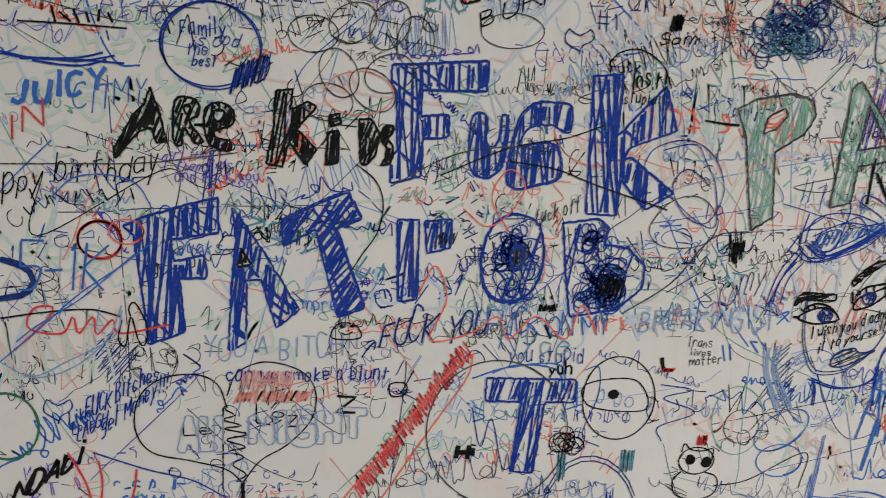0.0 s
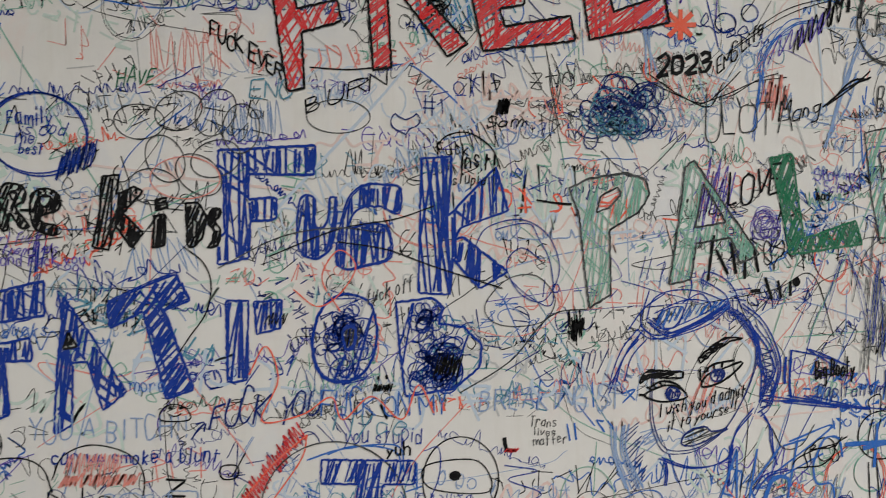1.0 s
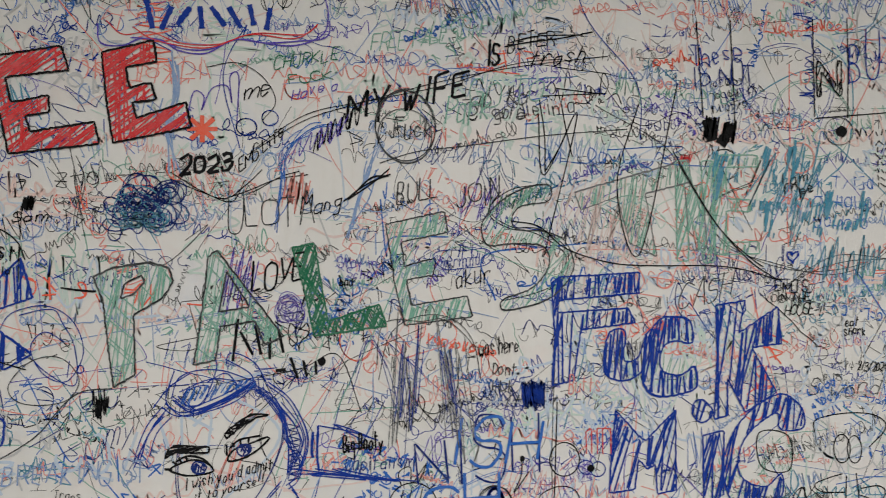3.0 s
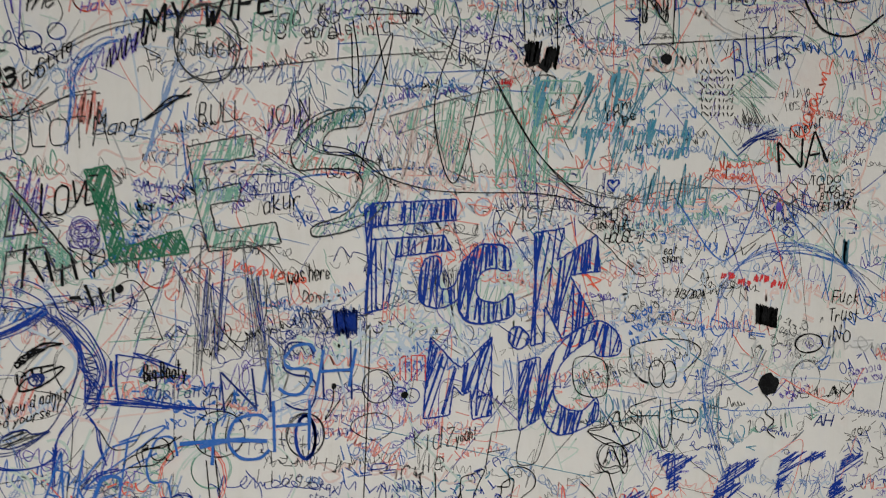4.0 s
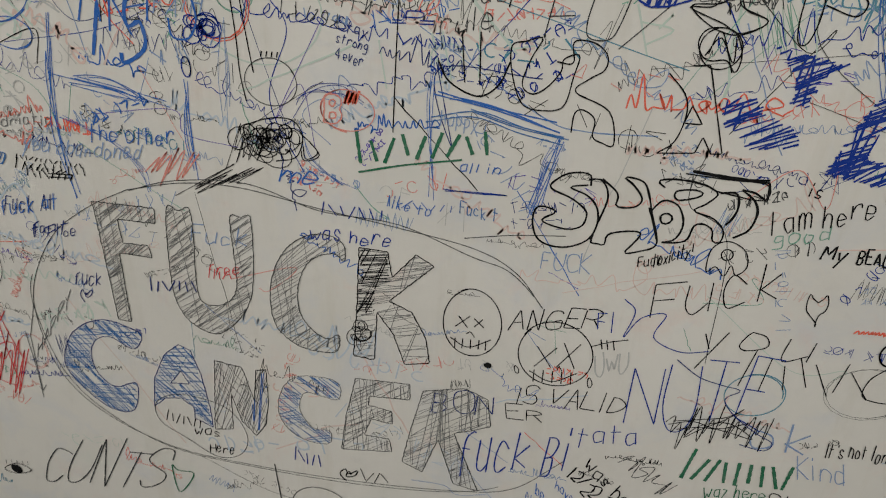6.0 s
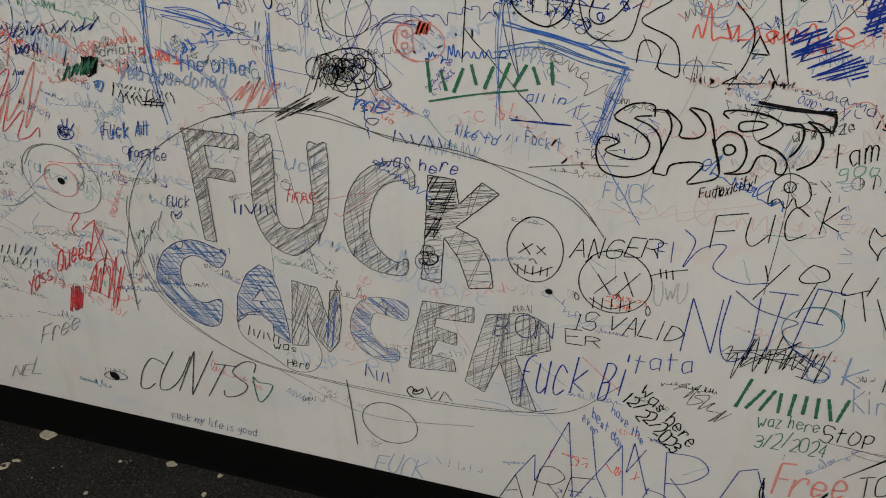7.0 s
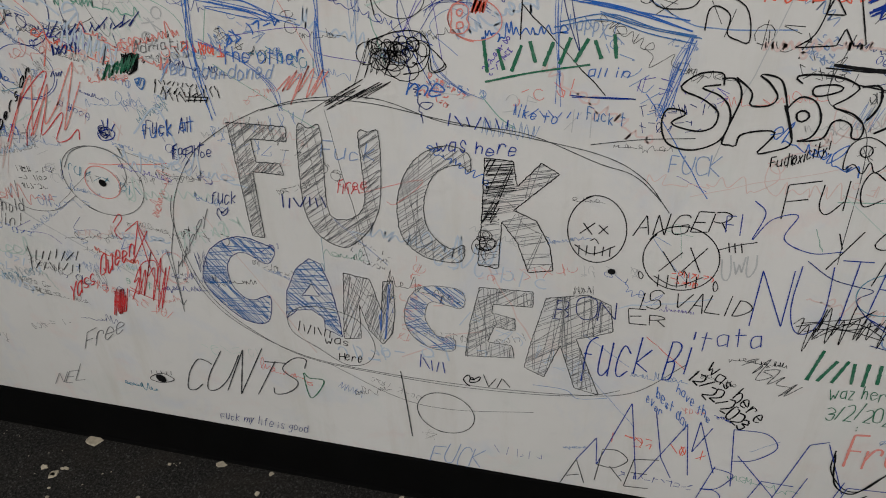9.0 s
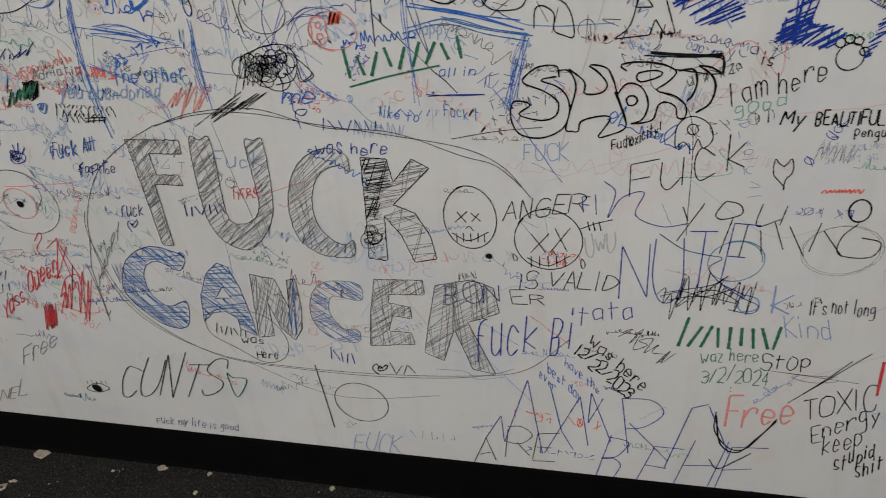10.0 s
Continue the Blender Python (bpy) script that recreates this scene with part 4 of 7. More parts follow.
pen_lines('almond', 'dark almond outline under a curved line', (0.496, 1.379, '~7,10 24,19 42,23 60,18 71,6 55,1 33,0 18,4 7,10', '~16,21 33,29 55,24 68,11', '18,17 11,22', '24,20 20,27', '33,22 30,29', '0,11 11,10'), 'black', 0.004, passes=1)
pen_lines('almond', 'dark almond outline under a curved line', (0.585, 1.398, '~2,0 10,16 32,24 64,34 46,15 24,3 2,0', '~6,19 19,31 50,36', '12,21 9,27', '21,24 20,31', '32,26 33,34', '0,25 1,8'), 'black', 0.004, passes=1)
closed()
shaped_word('two bold black curved bars',
          [(0.497, 1.406, '0,0 5,14 14,18 63,14 62,5 14,8'),
           (0.582, 1.431, '0,7 17,22 39,36 66,34 48,31 22,16 3,0')],
          'black', hatch=0.0016, tip=0.003, angle=10, name='ink_bars', piece='bar', category='drawing')
shaped_word('two round dark blue ink patches',
          [(0.535, 1.382, '~4,17 0,9 5,0 18,1 21,9 15,15 4,17'),
           (0.600, 1.405, '~0,9 9,17 21,14 19,4 7,0 0,9')],
          'navy', hatch=0.0026, tip=0.0026, angle=75, again=0.3, name='ink_bars', piece='bar', category='drawing')
shaped_word('dark blue and grey hatched leaf-shaped patch',
          [(0.559, 1.315, '~0,9 11,21 33,27 46,19 69,23 29,3 4,0 0,9')],
          'navy', hatch=0.0026, tip=0.0022, angle=20, hatch_pen='grey', again=0.2, name='ink_bars', piece='bar', category='drawing')
note("I wish you'd admit", 'small black handwriting of two lines', (0.525, 1.355, 0.129, 0.029, -0.000, 0.018), 'black', 0.0028)
note('it to yourself', 'small black handwriting of two lines', (0.537, 1.336, 0.107, 0.029, -0.000, 0.015), 'black', 0.0028)
note('AKTS', 'large blue capitals on the white wall', (0.605, 1.206, 0.185, -0.011, -0.005, 0.108), 'sky', 0.004)

# upper wall
note('MY WIFE', 'bold black capitals reading MY WIFE', (0.765, 1.904, 0.193, 0.057, -0.006, 0.042), 'black', 0.0048)
note('IS', 'black capitals reading IS', (0.988, 2.004, 0.023, 0.005, 0.001, 0.033), 'black', 0.0045)
note('BETER', 'black struck-out capitals on the white wall', (1.022, 2.030, 0.082, 0.017, 0.000, 0.024), 'black', 0.003)
curve('strike', 'black line struck through a word', [(1.018, 2.037), (1.060, 2.046), (1.112, 2.054), (1.165, 2.066)], 'black', 0.0034, passes=2)
note('trash', 'black handwriting reading trash', (1.056, 2.006, 0.099, 0.010, 0.000, 0.024), 'black', 0.003)
curve('long_line', 'long black line across the wall', [(0.616, 1.858), (0.701, 1.912), (0.787, 1.941), (0.917, 1.979), (1.043, 2.006), (1.189, 2.027)], 'black', 0.0022, passes=2)
note('2023', 'bold black numerals reading 2023', (0.517, 1.824, 0.080, 0.014, 0.000, 0.027), 'black', 0.0055)
doodle('asterisk', 'orange-red scribbled asterisk on the white wall', '4149 0545 4585 1278 1872', (0.528, 1.871, 0.050, 0.001, 0.000, 0.046), 'orange', 0.0075)
note('CHURKLE', 'green capitals in two lines', (0.655, 1.990, 0.101, 0.018, 0.000, 0.019), 'green', 0.0026)
note('FUCK', 'green capitals in two lines', (0.678, 1.970, 0.070, 0.008, 0.000, 0.013), 'green', 0.0026)
note('FREE PALESTINE', 'faint green capitals reading FREE PALESTINE', (0.803, 2.023, 0.190, 0.032, 0.000, 0.030), 'mint', 0.0024)
curve('cloud', 'red and blue cloud outline round a blue word', [(0.400, 2.052), (0.404, 2.023), (0.436, 2.020), (0.460, 2.031), (0.491, 2.030), (0.516, 2.015), (0.556, 2.012), (0.597, 2.034), (0.638, 2.031), (0.688, 2.028), (0.731, 2.047), (0.739, 2.082), (0.731, 2.115)], 'violet', 0.0034, passes=2)
curve('cloud', 'red inner line of a cloud outline', [(0.412, 2.057), (0.436, 2.037), (0.475, 2.042), (0.516, 2.027), (0.572, 2.026), (0.622, 2.043), (0.688, 2.039), (0.722, 2.059)], 'red', 0.003, passes=2)
barred(8, 'row of bold blue bars inside a cloud outline', (0.461, 2.048, 0.200, 0.007, -0.000, 0.044), 'blue', 0.008)
note('Have a', 'small violet handwriting on the white wall', (0.682, 1.943, 0.074, 0.021, 0.000, 0.015), 'violet', 0.0024)
note('me', 'small black handwriting in a loop', (0.609, 1.940, 0.046, 0.012, 0.000, 0.026), 'black', 0.003)
curve('loop', 'thin black loop round small writing', [(0.557, 1.991), (0.602, 1.999), (0.640, 1.978), (0.659, 1.941), (0.639, 1.911)], 'black', 0.0018)
curve('lettering_outline', 'violet zigzag outline of hollow capitals', [(0.528, 1.912), (0.538, 1.953), (0.553, 1.946), (0.549, 1.924), (0.564, 1.958), (0.587, 1.963), (0.594, 1.936), (0.591, 1.977), (0.604, 1.979), (0.601, 1.907)], 'violet', 0.0026)
note('EMS Life', 'black slanted handwriting on the white wall', (0.604, 1.829, 0.069, 0.060, 0.000, 0.022), 'black', 0.003)
hatching('ink_patch', 'dense black and blue slanted scribble', (0.716, 1.863, 0.071, 0.047, 0.000, 0.030), 'black', 0.003, 10, 0.1)
hatching('ink_patch', 'violet and blue slanted scribble lines', (0.677, 1.848, 0.094, 0.047, 0.000, 0.030), 'violet', 0.0022, 6, 0.2)
note('Mang', 'black handwriting beside a slanted stroke', (0.695, 1.766, 0.066, 0.011, 0.000, 0.025), 'black', 0.003)
curve('slash', 'thick black slanted stroke', [(0.761, 1.788), (0.797, 1.815), (0.834, 1.831)], 'black', 0.006, passes=3)
note('ULOTA', 'black tall capitals over blue scribble', (0.585, 1.746, 0.133, 0.011, 0.001, 0.053), 'grey', 0.0026)
loops('dark_tangle', 'dense dark blue looping tangle', (0.405, 1.735, 0.125, -0.002, 0.001, 0.090), 'navy', 0.0024, 34, 0.013)
loops('dark_tangle', 'green loops in a dark blue tangle', (0.415, 1.740, 0.100, -0.002, 0.001, 0.070), 'teal', 0.0026, 16, 0.012)
note('LOVE', 'black capitals reading LOVE', (0.621, 1.651, 0.080, 0.020, 0.000, 0.041), 'black', 0.004)
barred(5, 'row of tall black bars beside a heart', (0.590, 1.552, 0.084, 0.004, 0.000, 0.056), 'black', 0.0046)
doodle('heart', 'black heart outline on the white wall', '~4627180604134140 ~4667788674534140', (0.677, 1.561, 0.035, -0.001, 0.000, 0.048), 'black', 0.0028)
barred(3, 'three bold black strokes with a dash and small heart', (0.677, 1.517, 0.049, 0.006, 0.000, 0.033), 'black', 0.0045)
curve('dash', 'short black dash on the white wall', [(0.658, 1.531), (0.673, 1.532)], 'black', 0.005)
spot('heart_spot', 'small filled black heart', 0.727, 1.543, 0.006, 0.007, 'black')
note('Stay in', 'small violet handwriting of three lines', (0.752, 1.687, 0.063, -0.001, 0.000, 0.015), 'violet', 0.002)
note('School', 'small violet handwriting of three lines', (0.764, 1.670, 0.059, -0.001, 0.000, 0.015), 'violet', 0.002)
note('bad', 'small black handwriting on the white wall', (0.754, 1.657, 0.022, -0.000, 0.000, 0.014), 'black', 0.0028)
curve('cloud', 'small blue cloud outline round writing', [(0.904, 1.693), (0.901, 1.706), (0.919, 1.712), (0.954, 1.712), (0.983, 1.714), (0.994, 1.700), (0.982, 1.688), (0.953, 1.684), (0.920, 1.682)], 'blue', 0.002, True)
note('mermaids', 'tiny blue handwriting in a cloud', (0.911, 1.686, 0.074, 0.002, 0.000, 0.018), 'blue', 0.0018)
note('akur', 'black handwriting on the white wall', (0.935, 1.650, 0.060, 0.013, 0.000, 0.027), 'black', 0.0026)
note('Fuck', 'small black handwriting above a tall blue letter', (0.217, 1.720, 0.045, 0.000, 0.000, 0.018), 'black', 0.0028)
note('Inst!', 'black handwriting over a tall blue letter', (0.245, 1.701, 0.052, 0.000, 0.000, 0.024), 'black', 0.0034)
note('stupid', 'small black handwriting over a tall blue letter', (0.236, 1.680, 0.046, 0.003, 0.000, 0.015), 'black', 0.0026)
curve('speech_loop', 'thin black loop round small words', [(0.214, 1.729), (0.229, 1.745), (0.259, 1.749), (0.289, 1.729), (0.301, 1.701)], 'black', 0.0028)
doodle('heart', 'blue heart with scribbles', '~4627180604134140 ~4667788674534140', (0.156, 1.742, 0.043, -0.000, 0.000, 0.035), 'navy', 0.0026)
note('Sam', 'small black handwriting on the white wall', (0.281, 1.757, 0.052, -0.000, 0.000, 0.013), 'black', 0.0028)
hatching('ink_patch', 'small black scribbled flower spot', (0.295, 1.773, 0.017, 0.000, 0.000, 0.021), 'black', 0.0026, 9, 0.3)
note('#1', 'small navy marks on the white wall', (0.196, 1.773, 0.034, 0.000, 0.000, 0.021), 'navy', 0.0024)
note('ENC', 'teal and black capitals', (-0.025, 1.790, 0.056, 0.001, 0.000, 0.021), 'teal', 0.0028)
note('HAVE', 'green capitals in two lines', (-0.186, 1.800, 0.048, 0.008, 0.001, 0.021), 'green', 0.0028)
note('FUCK EVER', 'black slanted handwriting on the white wall', (-0.072, 1.869, 0.090, -0.055, 0.000, 0.019), 'black', 0.0034)
ring('petal', 'thin black flower petal outline', -0.159, 1.760, 0.030, 0.022, 'grey', 0.0022)
ring('petal', 'thin black flower petal outline', -0.111, 1.774, 0.030, 0.023, 'grey', 0.0022, tilt=0.5)
ring('petal', 'thin black flower petal outline', -0.066, 1.772, 0.031, 0.023, 'grey', 0.0022, tilt=1)
ring('petal', 'thin black flower petal outline', -0.035, 1.752, 0.031, 0.023, 'grey', 0.0022, tilt=1.5)
ring('petal', 'thin black flower petal outline', -0.129, 1.714, 0.030, 0.023, 'grey', 0.0022, tilt=2)
ring('petal', 'thin black flower petal outline', -0.088, 1.694, 0.031, 0.023, 'grey', 0.0022, tilt=2.5)
ring('petal', 'thin black flower petal outline', -0.143, 1.679, 0.030, 0.023, 'grey', 0.0022, tilt=3)
ring('petal', 'thin black flower petal outline', -0.067, 1.714, 0.031, 0.023, 'grey', 0.0022, tilt=3.5)
ring('petal', 'thin red flower ring', -0.105, 1.690, 0.042, 0.027, 'pink', 0.002)
ring('round', 'thin green ring on the white wall', -0.242, 1.758, 0.026, 0.026, 'mint', 0.002)
barred(2, 'two bold black scribbled bars', (1.350, 1.883, 0.058, 0.002, 0.000, 0.047), 'black', 0.02)
hatching('ink_patch', 'bold black scribbled block', (1.353, 1.895, 0.025, 0.001, 0.000, 0.036), 'black', 0.005, 6, 0.3)
hatching('ink_patch', 'bold black scribbled block', (1.383, 1.886, 0.027, 0.001, 0.000, 0.036), 'black', 0.005, 6, 0.3)
fat_word('FUN', 'worn teal painted letters reading "FUN"', [(1.368, 1.789, 0.061, 0.001, 0.000, 0.085), (1.457, 1.819, 0.065, 0.001, 0.000, 0.067), (1.511, 1.839, 0.053, 0.001, 0.000, 0.058)],
         0.02, 'teal', hatch=0.004, tip=0.0036, outline=False, fill=0.8)
fat_word('TRU', 'worn teal painted letters in a second line', [(1.430, 1.727, 0.076, 0.000, 0.000, 0.067), (1.506, 1.732, 0.058, 0.000, 0.000, 0.068), (1.569, 1.742, 0.081, 0.000, 0.000, 0.069)],
         0.018, 'teal', hatch=0.004, tip=0.0036, outline=False, fill=0.8)
hatching('ink_patch', 'worn teal ink smear', (1.532, 1.664, 0.151, -0.001, 0.000, 0.049), 'teal', 0.003, 16, 0.1, 0.2)
hatching('ink_patch', 'worn teal ink smear', (1.418, 1.780, 0.135, 0.001, 0.000, 0.076), 'teal', 0.003, 10, 0.3, 0.3)
doodle('heart', 'small solid blue heart', '~4627180604134140 ~4667788674534140 1747 2656 3545', (1.498, 1.686, 0.023, 0.000, 0.000, 0.025), 'blue', 0.004)
note('BUTTS', 'tall blue capitals reading BUTTS', (1.618, 1.986, 0.154, 0.026, 0.000, 0.085), 'blue', 0.003)
note('BUTTS', 'blue capitals reading BUTTS', (1.733, 1.893, 0.119, 0.013, 0.000, 0.060), 'blue', 0.003)
note('FUCK', 'black handwriting on the white wall', (1.722, 2.022, 0.039, 0.002, 0.000, 0.020), 'black', 0.0028)
note('anxiety', 'black handwriting on the white wall', (1.718, 2.007, 0.059, 0.012, 0.000, 0.015), 'black', 0.0028)
fat_word('N', 'tall black hatched letter N', [(1.559, 1.969, 0.046, 0.002, 0.000, 0.061)],
         0.008, 'black', hatch=0.003, tip=0.0022)
curve('frame_line', 'tall thin black drawn rectangle', [(1.554, 2.102), (1.554, 2.005), (1.554, 1.935)], 'black', 0.0026)
curve('frame_line', 'tall thin black drawn rectangle', [(1.618, 2.106), (1.618, 2.018), (1.615, 1.934)], 'black', 0.0026)
curve('frame_line', 'black line across the wall', [(1.554, 1.932), (1.683, 1.944), (1.852, 1.959)], 'black', 0.0026)
curve('frame_line', 'tall thin black drawn line', [(1.344, 2.090), (1.349, 2.006), (1.353, 1.931)], 'black', 0.003)
curve('frame_line', 'tall thin black drawn line', [(1.404, 2.094), (1.407, 2.009), (1.409, 1.923)], 'black', 0.003)
note('IS NOT', 'navy and black capitals', (1.334, 1.982, 0.116, 0.005, 0.000, 0.033), 'navy', 0.003)
note('These', 'blue handwriting on the white wall', (1.334, 2.019, 0.095, 0.005, 0.000, 0.033), 'blue', 0.003)
note('I am', 'small black handwriting on the white wall', (1.488, 1.817, 0.054, 0.009, 0.000, 0.019), 'black', 0.003)
note('free', 'small black handwriting on the white wall', (1.492, 1.800, 0.061, 0.007, 0.000, 0.017), 'black', 0.003)
spot('ink_dot', 'round black ink dot in a ring', 1.603, 1.911, 0.010, 0.009, 'black')
ring('round', 'thin black ring round a dot', 1.598, 1.911, 0.026, 0.024, 'grey', 0.0018)
curve('long_curve', 'long black curve swinging across the wall', [(1.025, 1.758), (1.071, 1.749), (1.116, 1.713), (1.191, 1.690), (1.268, 1.685), (1.367, 1.684), (1.428, 1.675), (1.479, 1.660)], 'black', 0.0026)
curve('long_curve', 'long black curve swinging across the wall', [(1.299, 1.873), (1.368, 1.760), (1.428, 1.694), (1.479, 1.660)], 'black', 0.003, passes=2)
curve('long_curve', 'long black curve swinging across the wall', [(0.817, 1.848), (0.877, 1.867), (0.955, 1.877), (1.081, 1.895), (1.221, 1.908)], 'grey', 0.0022)
curve('long_line', 'thin black slanted line', [(1.072, 1.930), (1.080, 1.831), (1.137, 1.933), (1.079, 1.704)], 'black', 0.0028)
curve('long_line', 'thin black slanted line', [(1.241, 1.950), (1.202, 1.815), (1.239, 1.704), (1.309, 1.985)], 'black', 0.0028)
note('go die in a', 'grey handwriting on the white wall', (0.998, 1.919, 0.139, 0.012, 0.000, 0.025), 'grey', 0.0024)
note('GO TO', 'green and grey capitals', (0.956, 1.937, 0.126, 0.014, 0.000, 0.038), 'mint', 0.0028)
note('Fuck', 'grey letters in a ring', (0.839, 1.886, 0.064, 0.002, 0.000, 0.028), 'grey', 0.003)
ring('round', 'large grey scribbled ring', 0.860, 1.906, 0.047, 0.057, 'grey', 0.0022, 2.2)
note('BULL', 'black capitals on the white wall', (0.842, 1.783, 0.069, 0.014, 0.000, 0.031), 'grey', 0.003)
note('JOIN', 'black capitals in a tangle', (0.936, 1.775, 0.076, 0.019, 0.000, 0.031), 'grey', 0.003)
note('EMTS', 'small black capitals of three lines', (1.474, 1.640, 0.063, -0.001, 0.000, 0.019), 'black', 0.0028)
note('IN THE', 'small black capitals of three lines', (1.477, 1.624, 0.063, -0.001, 0.000, 0.015), 'black', 0.0028)
note('HOUSE !!', 'small black capitals of three lines', (1.490, 1.601, 0.074, -0.001, 0.000, 0.019), 'black', 0.0028)
note('Dont', 'black handwriting of three lines', (0.992, 1.515, 0.040, -0.001, 0.000, 0.018), 'grey', 0.0024)
note('Hak', 'black handwriting of three lines', (0.990, 1.488, 0.040, -0.002, 0.000, 0.018), 'grey', 0.0024)
note('it', 'black handwriting of three lines', (1.009, 1.460, 0.032, 0.003, 0.000, 0.018), 'grey', 0.0024)
note('was here', 'black handwriting on the white wall', (0.970, 1.544, 0.067, 0.006, 0.000, 0.023), 'black', 0.0028)
hatching('ink_block', 'solid navy scribbled square', (1.043, 1.463, 0.035, -0.001, 0.000, 0.039), 'navy', 0.003, 16, 0.05, 0.1)
hatching('ink_block', 'solid navy scribbled square', (1.043, 1.463, 0.035, -0.001, 0.000, 0.039), 'blue', 0.003, 12, -0.1, 0.1)
note('Butts', 'faint red handwriting on the white wall', (1.115, 1.484, 0.056, -0.002, 0.000, 0.023), 'pink', 0.0024)
doodle('red_gate', 'small red striped arch drawing', '0007 ~072818 2028 4048 6068 ~48688898 9098', (1.144, 1.385, 0.041, -0.002, 0.000, 0.046), 'red', 0.0026)

# middle wall
note('NISH', 'tall navy and blue letters', (0.867, 1.355, 0.210, 0.002, 0.001, 0.089), 'navy', 0.004)
note('ISH', 'blue letters beside a stroke', (0.915, 1.373, 0.153, 0.010, 0.001, 0.064), 'sky', 0.005)
note('ICH', 'blue letters on the white wall', (0.836, 1.280, 0.171, -0.003, 0.001, 0.077), 'sky', 0.005)
curve('blue_beam', 'long blue stroke on the white wall', [(0.721, 1.446), (0.770, 1.435), (0.812, 1.420)], 'blue', 0.005, passes=3)
curve('blue_beam', 'long blue stroke on the white wall', [(0.716, 1.381), (0.795, 1.365), (0.871, 1.355)], 'blue', 0.005, passes=3)
curve('blue_beam', 'long blue stroke on the white wall', [(0.807, 1.306), (0.879, 1.307), (0.936, 1.302)], 'sky', 0.008, passes=2)
curve('blue_beam', 'long blue upright stroke', [(0.721, 1.446), (0.719, 1.403), (0.722, 1.377)], 'blue', 0.005, passes=2)
note('Big Booty', 'small bold black handwriting over a strike', (0.758, 1.402, 0.063, 0.007, 0.000, 0.023), 'black', 0.0034)
note('Capitalism', 'small blue handwriting on the white wall', (0.761, 1.376, 0.106, 0.001, 0.000, 0.018), 'navy', 0.0026)
curve('strike', 'black scribbled strike on the white wall', [(0.758, 1.405), (0.787, 1.410), (0.816, 1.405)], 'black', 0.004, passes=3)
curve('tower', 'tall blue A-shaped strokes', [(0.767, 1.479), (0.784, 1.530), (0.801, 1.582), (0.822, 1.529), (0.838, 1.467)], 'blue', 0.003, passes=3)
hatching('hair_scribble', 'long black and blue falling strokes', (0.825, 1.432, 0.047, -0.002, 0.002, 0.149), 'pencil', 0.002, 6, 0.3, 0.15)
hatching('hair_scribble', 'long blue falling strokes', (0.838, 1.458, 0.043, -0.002, 0.001, 0.114), 'blue', 0.002, 4, 0.3, 0.15)
hatching('hair_scribble', 'long black and blue falling strokes', (0.920, 1.428, 0.049, -0.002, 0.001, 0.152), 'pencil', 0.002, 5, -0.3, 0.15)
hatching('hair_scribble', 'long blue falling strokes', (0.916, 1.464, 0.035, -0.001, 0.001, 0.098), 'blue', 0.002, 3, -0.3, 0.15)
curve('drape', 'black curved outline of hanging strokes', [(0.813, 1.512), (0.831, 1.581), (0.874, 1.609), (0.926, 1.606), (0.961, 1.570), (0.974, 1.507)], 'grey', 0.002, passes=2)
curve('drape', 'black outline strokes on the white wall', [(0.856, 1.546), (0.860, 1.502), (0.881, 1.465), (0.907, 1.460), (0.934, 1.490), (0.939, 1.544)], 'grey', 0.002)
drawing('snail_doodle', 'small black snail drawing with spiral shell')
doodle('snail', 'small black snail drawing with a spiral shell', '~0113457665453545 ~1030507271818375 7588 7698 ~2030243646352', (0.724, 1.275, 0.080, 0.003, 0.007, 0.045), 'black', 0.0028)
curve('snail_shell', 'spiral of a small black snail', [(0.755, 1.282), (0.754, 1.303), (0.771, 1.317), (0.788, 1.312), (0.791, 1.294), (0.776, 1.283), (0.766, 1.290), (0.769, 1.301), (0.779, 1.303)], 'black', 0.0028)
closed()
drawing('fruit_doodle', 'black round ribbed fruit doodle with looping stem')
ring('apple', 'black round fruit-like doodle with ribs', 0.865, 1.317, 0.037, 0.036, 'black', 0.0028)
curve('rib', 'black rib line of a round doodle', [(0.850, 1.342), (0.844, 1.314), (0.844, 1.289)], 'black', 0.0026)
curve('rib', 'black rib line of a round doodle', [(0.863, 1.342), (0.857, 1.314), (0.857, 1.289)], 'black', 0.0026)
curve('rib', 'black rib line of a round doodle', [(0.880, 1.343), (0.874, 1.315), (0.875, 1.290)], 'black', 0.0026)
curve('stem', 'black looping strokes on a round doodle', [(0.847, 1.349), (0.843, 1.369), (0.861, 1.377), (0.864, 1.352), (0.887, 1.382), (0.873, 1.350)], 'black', 0.0026)
closed()
curve('stalk', 'long thin black stalk', [(0.845, 1.278), (0.850, 1.200), (0.851, 1.149), (0.857, 1.106)], 'black', 0.0028)
curve('stalk', 'long thin black stalk', [(0.858, 1.278), (0.866, 1.200), (0.872, 1.150)], 'black', 0.0028)
ring('swirl', 'black swirl ring on the white wall', 0.995, 1.308, 0.029, 0.034, 'grey', 0.0022, 2.6)
ring('swirl', 'dark blue thick letter ring', 0.995, 1.304, 0.015, 0.034, 'blue', 0.005, 1.6)
curve('rod', 'black stroke with a knob', [(1.039, 1.383), (1.036, 1.354), (1.024, 1.328), (1.050, 1.362)], 'black', 0.003)
spot('knob', 'black ink knob on the white wall', 1.039, 1.382, 0.004, 0.005, 'black')
ring('ring_doodle', 'plain black ring doodle', 1.108, 1.378, 0.024, 0.027, 'black', 0.0028)
